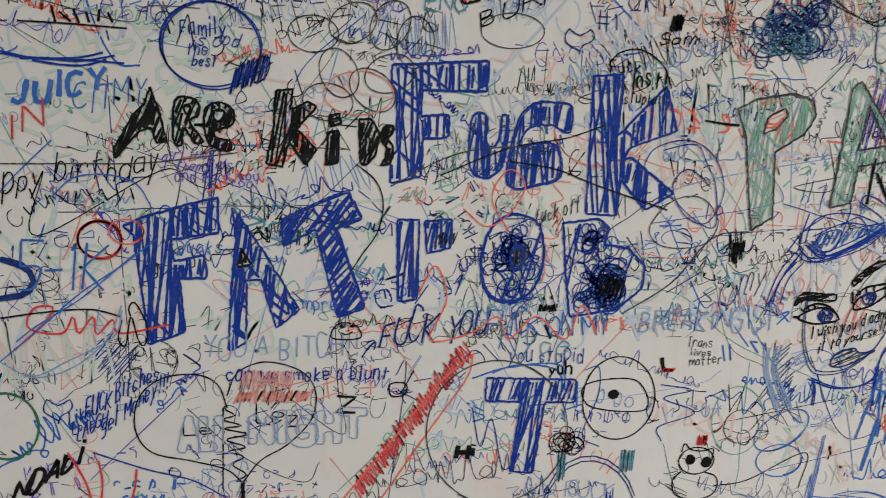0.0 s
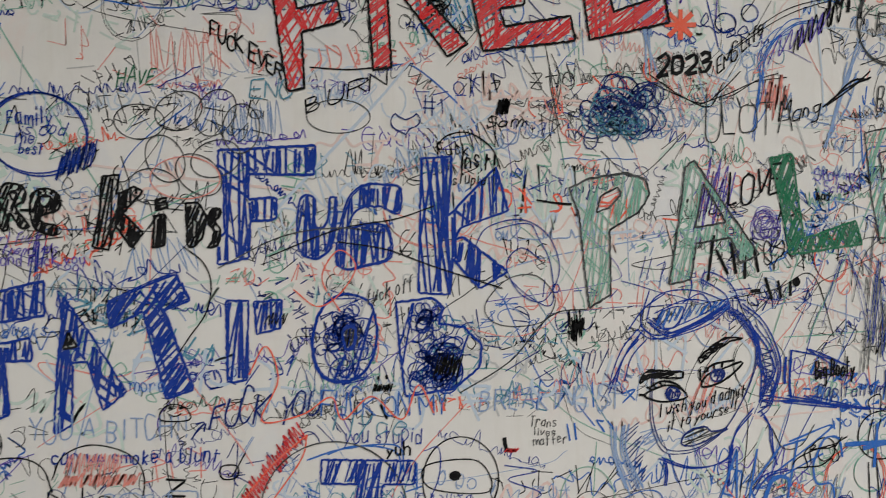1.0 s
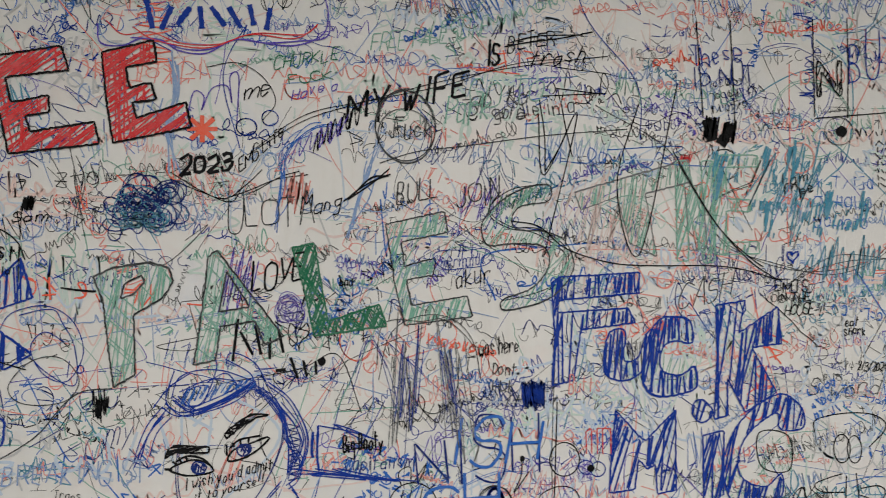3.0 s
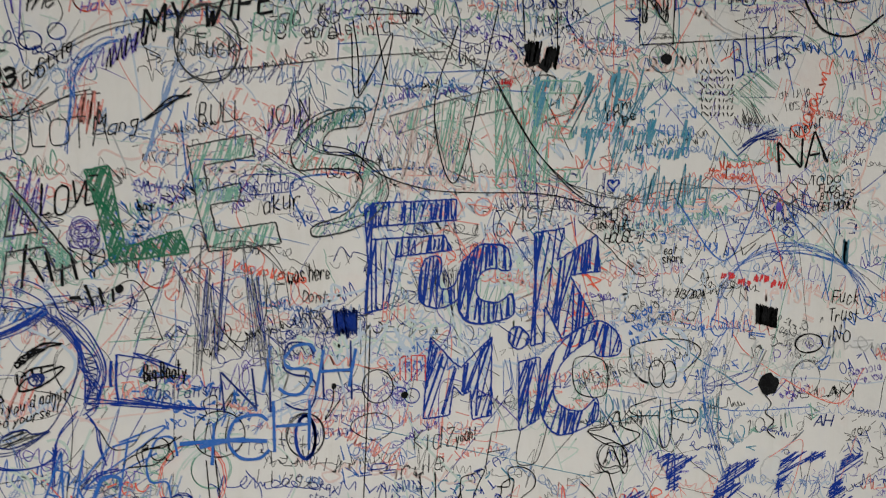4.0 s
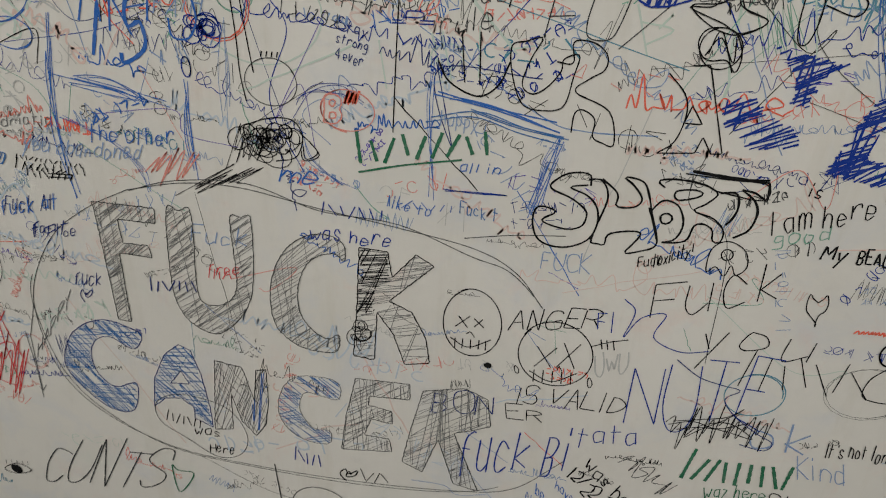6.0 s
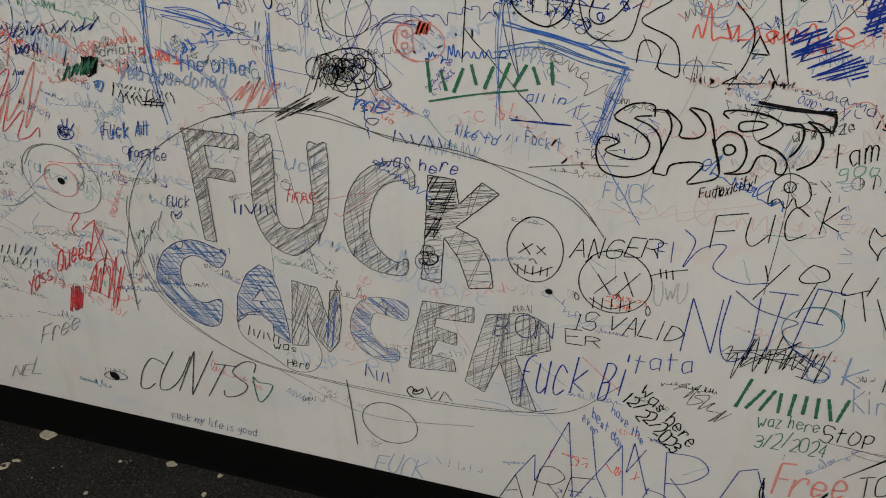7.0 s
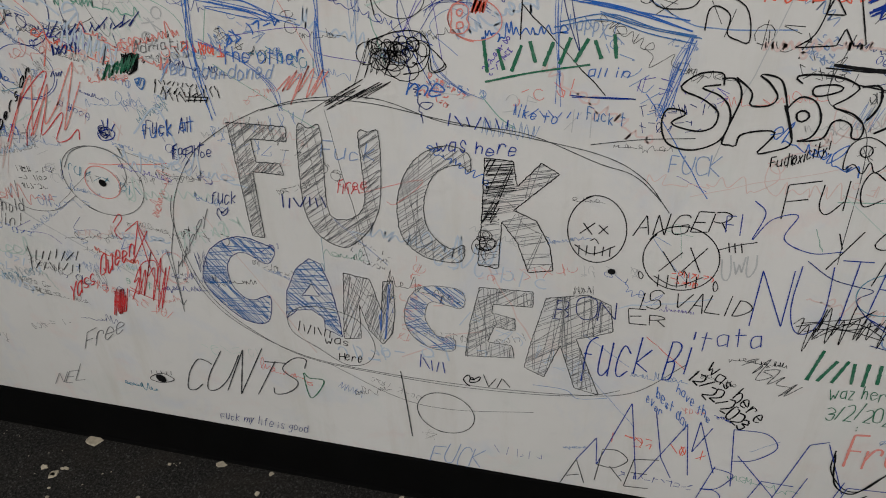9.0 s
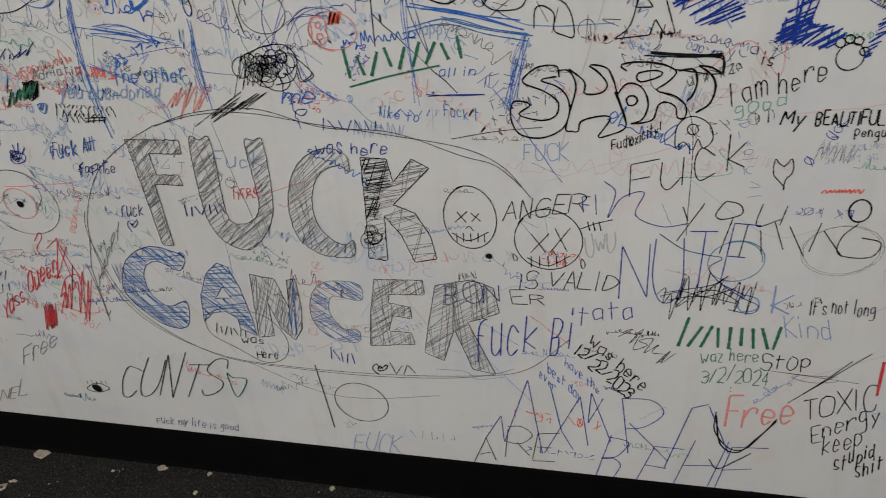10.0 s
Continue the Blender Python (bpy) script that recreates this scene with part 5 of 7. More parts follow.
curve('oval_doodle', 'plain black oval doodle under a ring', [(1.071, 1.326), (1.067, 1.310), (1.101, 1.292), (1.130, 1.305), (1.126, 1.327), (1.101, 1.336)], 'black', 0.0022, True)
curve('plumb_line', 'long straight vertical black pencil line', [(1.097, 1.469), (1.091, 1.334), (1.084, 1.200), (1.079, 1.079)], 'black', 0.0028)
curve('plumb_line', 'long straight vertical black pencil line', [(1.117, 1.750), (1.099, 1.594), (1.088, 1.411), (1.087, 1.328)], 'grey', 0.0018)
ring('eye_round', 'blue round doodle on the white wall', 1.143, 1.364, 0.012, 0.011, 'blue', 0.0028)
ring('eye_round', 'blue round doodle on the white wall', 1.163, 1.360, 0.012, 0.012, 'blue', 0.0028)
spot('ink_dot', 'black ink dot on the white wall', 1.151, 1.362, 0.006, 0.006, 'black')
note('Kidz', 'black handwriting reading Kidz', (1.164, 1.271, 0.072, 0.003, -0.000, 0.036), 'grey', 0.0028)
note('rule', 'black handwriting reading rule', (1.143, 1.225, 0.078, 0.011, -0.000, 0.030), 'grey', 0.0026)
note('yeah!', 'small black handwriting on the white wall', (1.235, 1.274, 0.034, 0.009, -0.001, 0.019), 'black', 0.0028)
doodle('cat_doodle', 'small blue cat-faced doodle', '~2625353437576776654535 2628 3637 6768 0424 0333 6494 6393', (1.078, 1.224, 0.057, 0.002, 0.001, 0.036), 'blue', 0.0026)
barred(6, 'short row of blue bars under a small doodle', (1.086, 1.208, 0.052, -0.002, 0.000, 0.016), 'blue', 0.0026)
drawing('shield_doodle', 'black pointed shield outline with two strokes')
curve('shield', 'black pointed shield outline', [(1.143, 1.190), (1.160, 1.161), (1.200, 1.144), (1.228, 1.162), (1.242, 1.196)], 'black', 0.0034)
curve('shield_line', 'black upright stroke on the white wall', [(1.175, 1.228), (1.181, 1.162)], 'black', 0.003)
curve('shield_line', 'black upright stroke on the white wall', [(1.200, 1.233), (1.202, 1.161)], 'black', 0.003)
closed()
note('FU', 'thin black tall letters', (1.282, 1.228, 0.099, 0.008, -0.003, 0.059), 'grey', 0.0026)
curve('slash', 'thin black slanted strokes', [(1.382, 1.224), (1.441, 1.285)], 'grey', 0.0022)
curve('star_hat', 'black star-shaped outline on the white wall', [(1.464, 1.285), (1.501, 1.291), (1.517, 1.313), (1.529, 1.285), (1.559, 1.272), (1.529, 1.253), (1.494, 1.260), (1.464, 1.285)], 'black', 0.0026)
ring('round', 'black round doodle with crossed strokes', 1.509, 1.234, 0.026, 0.027, 'black', 0.0026)
curve('strokes', 'black crossing strokes in a ring', [(1.491, 1.224), (1.507, 1.248), (1.527, 1.217), (1.526, 1.248)], 'black', 0.0028)
curve('saucer', 'thin black wide brim outline', [(1.540, 1.404), (1.544, 1.425), (1.599, 1.434), (1.651, 1.429), (1.673, 1.408), (1.640, 1.375)], 'black', 0.0028)
drawing('lanky_doodle', 'thin black doodle of ovals and drooping loops')
ring('oval', 'thin black upright oval', 1.590, 1.375, 0.015, 0.024, 'black', 0.0028)
ring('oval', 'thin black upright oval', 1.613, 1.373, 0.013, 0.023, 'black', 0.0028)
curve('limb', 'thin black drooping outline', [(1.597, 1.329), (1.595, 1.275), (1.600, 1.248), (1.612, 1.251), (1.619, 1.288), (1.615, 1.333)], 'black', 0.0028)
curve('limb', 'thin black oval outline', [(1.594, 1.302), (1.552, 1.305), (1.539, 1.318), (1.567, 1.328), (1.590, 1.333)], 'black', 0.0028)
curve('limb', 'thin black oval outline', [(1.621, 1.296), (1.658, 1.285), (1.668, 1.301), (1.654, 1.310), (1.623, 1.307)], 'black', 0.0028)
closed()
curve('box_doodle', 'small black square outline', [(1.441, 1.407), (1.493, 1.400), (1.494, 1.344), (1.444, 1.352), (1.441, 1.407)], 'black', 0.0028)
curve('great_ring', 'huge faint blue and grey ring', [(1.696, 1.470), (1.736, 1.548), (1.814, 1.587), (1.905, 1.581), (1.988, 1.533), (2.037, 1.459)], 'sky', 0.003, passes=5)
curve('great_ring', 'huge faint blue and grey ring', [(1.738, 1.469), (1.689, 1.391), (1.679, 1.312), (1.707, 1.231), (1.730, 1.158)], 'sky', 0.003, passes=5)
curve('great_ring', 'huge grey pencil ring', [(1.759, 1.488), (1.711, 1.381), (1.707, 1.271), (1.741, 1.167)], 'grey', 0.002, passes=3)
hatching('ink_block', 'solid black tilted square with pale marks', (1.781, 1.454, 0.042, -0.010, 0.000, 0.036), 'black', 0.005, 14, 0, 0.02)
hatching('ink_block', 'solid black tilted square with pale marks', (1.781, 1.454, 0.042, -0.010, 0.000, 0.036), 'black', 0.005, 10, 0.1, 0.02)
spot('black_blob', 'solid black half-round blob', 1.806, 1.346, 0.020, 0.020, 'black')
curve('chain', 'small black linked rings under a blob', [(1.800, 1.326), (1.812, 1.310), (1.800, 1.295), (1.818, 1.279), (1.804, 1.264), (1.820, 1.248)], 'black', 0.003)
fat_word(['0848', '0545', '0848', '0545'], 'red marker scribbled bars', [(1.710, 1.520, 0.028, -0.001, 0.000, 0.027), (1.740, 1.516, 0.029, -0.001, 0.000, 0.027), (1.772, 1.513, 0.032, -0.001, 0.000, 0.028), (1.806, 1.510, 0.032, -0.001, 0.000, 0.028)],
         0.012, 'red', hatch=0.003, tip=0.003, outline=False)
barred(6, 'row of black capital-sized bars', (1.710, 1.573, 0.096, 0.006, 0.000, 0.025), 'black', 0.0026)
note('Fuck', 'black handwriting of three lines', (1.932, 1.487, 0.060, -0.002, -0.000, 0.024), 'black', 0.0028)
note('Trust', 'black handwriting of three lines', (1.925, 1.454, 0.067, -0.002, 0.000, 0.023), 'black', 0.0028)
note('No', 'black handwriting of three lines', (1.934, 1.418, 0.042, -0.002, -0.000, 0.031), 'black', 0.0028)
note('TO DO', 'small black list in capitals', (1.885, 1.698, 0.061, 0.005, 0.000, 0.015), 'black', 0.0028)
note('FUCK', 'small black list in capitals', (1.901, 1.684, 0.045, 0.004, 0.000, 0.013), 'black', 0.0028)
note('BITCHES', 'small black list in capitals', (1.904, 1.672, 0.071, 0.005, 0.000, 0.012), 'black', 0.0028)
note('GET MONEY', 'small black list in capitals', (1.899, 1.651, 0.081, 0.006, 0.000, 0.016), 'black', 0.0028)
note('S word', 'grey handwriting on the white wall', (1.529, 1.467, 0.137, -0.005, 0.000, 0.024), 'grey', 0.0022)
note('eat', 'small black handwriting on the white wall', (1.601, 1.580, 0.027, -0.001, 0.000, 0.015), 'black', 0.0028)
note('shark', 'small black handwriting on the white wall', (1.598, 1.565, 0.043, -0.001, 0.000, 0.014), 'black', 0.0028)
note('2/3/2024', 'small black date on the white wall', (1.622, 1.505, 0.055, -0.002, 0.000, 0.015), 'black', 0.0028)
ring('swirl', 'small dark scribbled swirl', 1.887, 1.416, 0.028, 0.017, 'black', 0.0022, 3)
note('I AM', 'black capitals in rows', (1.899, 1.319, 0.083, -0.005, 0.000, 0.018), 'black', 0.0026)
note('AH', 'bold blue capitals on the white wall', (1.899, 1.264, 0.036, -0.002, 0.000, 0.021), 'navy', 0.0034)
curve('blue_pillar', 'tall blue upright stroke', [(0.557, 1.213), (0.541, 1.117), (0.534, 1.012), (0.542, 0.910)], 'sky', 0.004, passes=5)
curve('blue_pillar', 'tall blue upright stroke', [(0.767, 1.128), (0.762, 1.056), (0.764, 0.969)], 'sky', 0.004, passes=5)
curve('blue_pillar', 'tall blue upright stroke', [(0.835, 1.226), (0.829, 1.143), (0.822, 1.044)], 'faded', 0.003, passes=4)
curve('blue_pillar', 'tall blue upright stroke', [(1.134, 1.195), (1.133, 1.113), (1.142, 0.978)], 'sky', 0.003, passes=4)
curve('blue_beam', 'long blue slanted stroke', [(0.545, 1.121), (0.630, 1.107), (0.733, 1.085)], 'sky', 0.004, passes=4)
curve('blue_beam', 'long blue slanted stroke', [(0.543, 1.052), (0.614, 1.025), (0.657, 0.986), (0.679, 0.938)], 'sky', 0.003, passes=4)
curve('blue_beam', 'long blue slanted stroke', [(1.137, 1.142), (1.228, 1.126), (1.318, 1.102)], 'sky', 0.005, passes=4)
curve('blue_arc', 'blue arching stroke on the white wall', [(0.928, 1.087), (0.958, 1.129), (1.002, 1.142), (1.036, 1.120)], 'blue', 0.003, passes=4)
curve('blue_arc', 'blue hooked stroke on the white wall', [(0.937, 1.083), (0.952, 1.030), (0.987, 0.997), (1.023, 0.982)], 'sky', 0.003, passes=3)
curve('blue_arc', 'blue slanted marker stroke on board', [(1.318, 1.098), (1.298, 1.053), (1.292, 0.979)], 'sky', 0.003, passes=4)
hatching('ink_patch', 'orange ink smear on the white wall', (1.005, 1.115, 0.022, 0.002, 0.001, 0.019), 'orange', 0.005, 6, 0.3)
ring('round', 'thin black ring doodle with short hairs', 0.897, 1.138, 0.039, 0.036, 'grey', 0.002)
curve('tuft', 'short black bristle on the white wall', [(0.885, 1.174), (0.887, 1.183)], 'black', 0.003)
curve('tuft', 'short black bristle on the white wall', [(0.893, 1.175), (0.895, 1.183)], 'black', 0.003)
curve('tuft', 'short black bristle on the white wall', [(0.901, 1.175), (0.903, 1.183)], 'black', 0.003)
curve('tuft', 'short black bristle on the white wall', [(0.909, 1.175), (0.911, 1.183)], 'black', 0.003)
fat_word('B', 'pink outlined letter on the white wall', [(0.975, 1.084, 0.033, 0.001, 0.002, 0.044)],
         0.008, 'pink', hatch=1.0, tip=0.0022, fill=0.0)
drawing('creature_doodle', 'black scribbled creature-shaped doodle with ring eye')
hatching('skull_fill', 'dense black scribbled creature-shaped patch', (0.815, 1.005, 0.061, 0.015, 0.013, 0.050), 'black', 0.0016, 7, 0.2, 0.3)
loops('skull_fill', 'black scribbled curls in a creature-shaped patch', (0.813, 1.007, 0.118, -0.000, 0.017, 0.066), 'black', 0.0022, 20, 0.012)
curve('skull_line', 'black outline of a creature-shaped doodle', [(0.852, 1.069), (0.891, 1.083), (0.926, 1.083), (0.941, 1.059), (0.929, 1.025), (0.896, 1.015)], 'black', 0.0028)
curve('skull_line', 'black outline strokes of a creature-shaped doodle', [(0.937, 1.064), (0.954, 1.049), (0.963, 1.034), (0.944, 1.023), (0.941, 1.044)], 'black', 0.003, passes=2)
ring('round_eye', 'black ring eye of a doodle', 0.915, 1.064, 0.010, 0.011, 'black', 0.003, 1.5)
closed()
hatching('ink_patch', 'slanted black shading strokes', (0.734, 0.946, 0.079, 0.009, 0.065, 0.046), 'black', 0.0018, 8, 0.2, 0.2)
barred(9, 'row of bold green slanted bars above a green line', (1.014, 1.026, 0.213, 0.032, 0.002, 0.050), 'green', 0.0055)
curve('underline', 'green marker line on the white wall', [(1.026, 1.011), (1.098, 1.030), (1.182, 1.047)], 'green', 0.004)
barred(7, 'row of blue bars above small blue words', (0.957, 0.932, 0.110, 0.001, 0.005, 0.026), 'blue', 0.0028)
note('was here', 'blue handwriting reading was here', (0.940, 0.886, 0.139, 0.003, 0.005, 0.026), 'blue', 0.003)
note('happy', 'faint blue handwriting on the white wall', (1.148, 1.095, 0.057, 0.002, -0.000, 0.022), 'faded', 0.0024)
note('all in', 'faint blue handwriting on the white wall', (1.178, 1.028, 0.063, 0.003, -0.000, 0.018), 'sky', 0.0024)
curve('great_oval', 'huge thin black pencil oval round the lettering', [(0.635, 0.937), (0.556, 0.895), (0.478, 0.831), (0.418, 0.725), (0.408, 0.628), (0.432, 0.525), (0.503, 0.445), (0.637, 0.384), (0.807, 0.369), (0.999, 0.370), (1.182, 0.385), (1.299, 0.413), (1.388, 0.502)], 'grey', 0.0022, passes=2)
curve('great_oval', 'huge thin black pencil oval round the lettering', [(0.635, 0.937), (0.733, 0.960), (0.832, 0.963), (0.954, 0.943), (1.093, 0.923), (1.209, 0.902), (1.275, 0.868), (1.321, 0.810)], 'grey', 0.0024, passes=2)

# lower wall
drawing('ring_doodle', 'black round doodle with crossed strokes and stitched line')
ring('face_ring', 'black ring doodle with crossed strokes inside', 1.211, 0.765, 0.047, 0.066, 'black', 0.0028)
note('xx', 'black crossed strokes in a ring', (1.183, 0.756, 0.058, 0.002, 0.003, 0.032), 'black', 0.0028)
curve('stitch', 'black stitched curve in a ring', [(1.176, 0.732), (1.206, 0.717), (1.243, 0.737)], 'black', 0.0028)
curve('stitch', 'short black stitch on the white wall', [(1.184, 0.732), (1.184, 0.713)], 'black', 0.0028)
curve('stitch', 'short black stitch on the white wall', [(1.197, 0.733), (1.196, 0.713)], 'black', 0.0028)
curve('stitch', 'short black stitch on the white wall', [(1.210, 0.733), (1.210, 0.714)], 'black', 0.0028)
curve('stitch', 'short black stitch on the white wall', [(1.224, 0.734), (1.223, 0.715)], 'black', 0.0028)
curve('stitch', 'short black stitch on the white wall', [(1.235, 0.734), (1.235, 0.715)], 'black', 0.0028)
closed()
drawing('ring_doodle', 'large black round doodle with crossed strokes and stitches')
ring('face_ring', 'large black ring doodle with crossed strokes inside', 1.349, 0.725, 0.059, 0.064, 'black', 0.0028)
note('XX', 'black crossed strokes in a ring', (1.313, 0.699, 0.077, 0.004, 0.001, 0.048), 'black', 0.0026)
curve('stitch', 'black stitched curve in a ring', [(1.310, 0.686), (1.348, 0.670), (1.388, 0.694)], 'black', 0.0026)
curve('stitch', 'short black stitch on the white wall', [(1.318, 0.690), (1.318, 0.665)], 'black', 0.0028)
curve('stitch', 'short black stitch on the white wall', [(1.333, 0.691), (1.333, 0.666)], 'black', 0.0028)
curve('stitch', 'short black stitch on the white wall', [(1.348, 0.692), (1.349, 0.667)], 'black', 0.0028)
curve('stitch', 'short black stitch on the white wall', [(1.363, 0.693), (1.364, 0.668)], 'black', 0.0028)
curve('stitch', 'short black stitch on the white wall', [(1.378, 0.694), (1.379, 0.669)], 'black', 0.0028)
closed()
drawing('feathered_arrow', 'black feathered arrow through a round doodle')
curve('arrow', 'black feathered arrow stroke', [(1.403, 0.750), (1.431, 0.763), (1.459, 0.772)], 'black', 0.0026)
curve('feather', 'short black arrow feather', [(1.417, 0.766), (1.421, 0.748)], 'black', 0.0028)
curve('feather', 'short black arrow feather', [(1.426, 0.766), (1.430, 0.748)], 'black', 0.0028)
curve('feather', 'short black arrow feather', [(1.436, 0.767), (1.440, 0.749)], 'black', 0.0028)
closed()
spot('ink_blot', 'small black ink blot with rays', 1.241, 0.685, 0.007, 0.006, 'black')
note('ANGER', 'black capitals reading ANGER', (1.268, 0.762, 0.144, 0.023, 0.002, 0.037), 'black', 0.0028)
note('IS VALID', 'black capitals reading IS VALID', (1.286, 0.612, 0.184, 0.013, 0.001, 0.039), 'black', 0.0028)
note('ER', 'black capitals on the white wall', (1.278, 0.577, 0.069, 0.005, 0.001, 0.031), 'black', 0.0026)
note('BON', 'violet capitals over hatched letters', (1.146, 0.571, 0.116, 0.009, 0.004, 0.041), 'navy', 0.003)
note('Fuck', 'large thin black cursive reading Fuck', (1.485, 0.821, 0.192, 0.052, -0.004, 0.076), 'black', 0.0028)
doodle('heart', 'thin black heart outline', '~4627180604134140 ~4667788674534140', (1.706, 0.838, 0.033, 0.001, -0.008, 0.062), 'black', 0.0026)
note('you', 'large thin black cursive reading you', (1.562, 0.758, 0.178, 0.024, -0.005, 0.058), 'black', 0.0028)
barred(7, 'row of thin tall black cursive bars', (1.634, 0.710, 0.190, 0.016, -0.007, 0.073), 'black', 0.0026)
note('I am here', 'black handwriting reading I am here', (1.624, 0.977, 0.133, 0.049, -0.005, 0.030), 'black', 0.0028)
note('is', 'black handwriting on the white wall', (1.660, 1.041, 0.022, 0.004, -0.002, 0.020), 'black', 0.0028)
note('My', 'bold black capitals on the white wall', (1.700, 0.948, 0.036, 0.000, -0.003, 0.022), 'black', 0.0036)
note('BEAUTIFUL', 'bold black capitals reading BEAUTIFUL', (1.748, 0.949, 0.096, 0.004, -0.004, 0.022), 'black', 0.0032)
note('penguin', 'small black capitals on the white wall', (1.806, 0.931, 0.059, 0.001, -0.003, 0.016), 'black', 0.0026)
ring('round', 'small black ring doodle with tufts', 1.778, 1.055, 0.018, 0.020, 'black', 0.0026)
ring('tuft', 'small black tuft ring', 1.762, 1.076, 0.006, 0.007, 'black', 0.0028)
ring('tuft', 'small black tuft ring', 1.773, 1.081, 0.006, 0.006, 'black', 0.0028)
ring('tuft', 'small black tuft ring', 1.785, 1.078, 0.006, 0.006, 'black', 0.0028)
ring('tuft', 'small black tuft ring', 1.795, 1.063, 0.006, 0.006, 'black', 0.0028)
curve('ghost', 'black wavy doodle outline', [(1.551, 0.910), (1.552, 0.947), (1.572, 0.963), (1.598, 0.951), (1.606, 0.925), (1.593, 0.909), (1.584, 0.925), (1.577, 0.905), (1.563, 0.920), (1.551, 0.910)], 'black', 0.0026)
ring('round_eye', 'small black ring on the white wall', 1.575, 0.941, 0.008, 0.009, 'black', 0.0028)
note('Fuck', 'small black handwriting in two lines', (1.453, 0.902, 0.037, 0.013, -0.001, 0.018), 'black', 0.0026)
note('toxicity!', 'small black handwriting in two lines', (1.475, 0.907, 0.054, 0.026, -0.001, 0.022), 'black', 0.0026)
ring('spiral', 'black spiral doodle with dots', 1.838, 0.805, 0.016, 0.020, 'black', 0.003, 2)
curve('flower_foot', 'black petals under a spiral doodle', [(1.840, 0.781), (1.820, 0.754), (1.821, 0.721), (1.868, 0.718), (1.879, 0.746), (1.849, 0.755)], 'black', 0.0028)
hatching('ink_patch', 'orange-red ink smear on the white wall', (1.777, 0.834, 0.060, 0.002, -0.001, 0.007), 'orange', 0.004, 10, 0.1)
curve('blue_loop', 'thin violet-blue looping line', [(1.443, 0.846), (1.462, 0.825), (1.450, 0.775), (1.472, 0.815), (1.508, 0.827), (1.496, 0.783), (1.539, 0.762), (1.583, 0.770)], 'blue', 0.0024)
note('FI', 'violet-blue capitals on the white wall', (1.407, 0.779, 0.030, 0.001, -0.000, 0.031), 'blue', 0.0024)
note('NUTE', 'large thin blue capitals', (1.469, 0.615, 0.229, 0.016, -0.004, 0.123), 'blue', 0.0028)
hatching('crossed_out', 'black scribbled-out writing on the white wall', (1.544, 0.595, 0.156, 0.018, -0.003, 0.044), 'black', 0.0024, 16, 0.1, 0.3)
barred(9, 'row of bold green bars above green words', (1.585, 0.503, 0.179, 0.010, -0.005, 0.066), 'green', 0.006)
note('waz here', 'small green handwriting reading waz here', (1.628, 0.469, 0.103, 0.010, -0.003, 0.030), 'green', 0.0026)
note('3/2/2024', 'small green date on the white wall', (1.632, 0.418, 0.121, 0.008, -0.003, 0.037), 'green', 0.0026)
note(':)', 'small green smile marks', (1.685, 0.398, 0.018, 0.002, -0.002, 0.017), 'green', 0.0022)
note('fuck Bi', 'blue slanted handwriting on the white wall', (1.197, 0.425, 0.202, 0.057, 0.006, 0.095), 'blue', 0.0034)
note('tata', 'blue handwriting on the white wall', (1.401, 0.541, 0.110, 0.022, -0.000, 0.043), 'blue', 0.0028)
note('was here', 'black slanted handwriting running downwards', (1.420, 0.497, 0.110, -0.119, 0.008, 0.035), 'black', 0.0034)
note('12/22/2023', 'bold black date running downwards', (1.394, 0.471, 0.108, -0.114, 0.011, 0.032), 'black', 0.004)
hatching('crossed_out', 'black looping scribble on the white wall', (1.477, 0.523, 0.091, -0.075, -0.001, 0.040), 'grey', 0.0022, 9, 0.3, 0.3)
note('have the', 'small blue handwriting running downwards', (1.377, 0.436, 0.069, -0.075, 0.000, 0.025), 'sky', 0.0024)
note('best day', 'small blue handwriting running downwards', (1.344, 0.413, 0.067, -0.077, 0.000, 0.027), 'sky', 0.0024)
note('ever', 'small blue handwriting running downwards', (1.327, 0.396, 0.033, -0.035, 0.000, 0.027), 'sky', 0.0022)
note('CUNTS', 'tall dark green capitals reading CUNTS', (0.311, 0.223, 0.278, 0.033, 0.038, 0.107), 'grey', 0.0034)
curve('diamond', 'dark green pointed outline', [(0.626, 0.333), (0.637, 0.321), (0.671, 0.318), (0.633, 0.261)], 'green', 0.0034, True)
drawing('almond_doodle', 'small black almond doodle with short lashes')
curve('eye_doodle', 'small black almond outline with lashes', [(0.234, 0.245), (0.260, 0.261), (0.281, 0.260), (0.295, 0.247), (0.261, 0.233), (0.235, 0.236)], 'black', 0.0028, True)
spot('ink_dot', 'black ink dot in an almond outline', 0.261, 0.246, 0.013, 0.012, 'black')
curve('lash', 'short black lash stroke', [(0.240, 0.257), (0.241, 0.268)], 'black', 0.0018)
curve('lash', 'short black lash stroke', [(0.254, 0.260), (0.254, 0.270)], 'black', 0.0018)
curve('lash', 'short black lash stroke', [(0.266, 0.260), (0.267, 0.271)], 'black', 0.0018)
curve('lash', 'short black lash stroke', [(0.280, 0.263), (0.280, 0.272)], 'black', 0.0018)
curve('lash', 'short black lash stroke', [(0.292, 0.263), (0.293, 0.274)], 'black', 0.0018)
closed()
ring('round', 'thin dark oval loop', 0.935, 0.280, 0.060, 0.058, 'grey', 0.0028)
curve('stroke', 'dark straight stroke meeting a loop', [(0.845, 0.381), (0.852, 0.290), (0.858, 0.194)], 'grey', 0.0034)
note('ARE', 'thin grey capitals reading ARE', (1.175, 0.136, 0.196, 0.030, 0.006, 0.090), 'grey', 0.003)
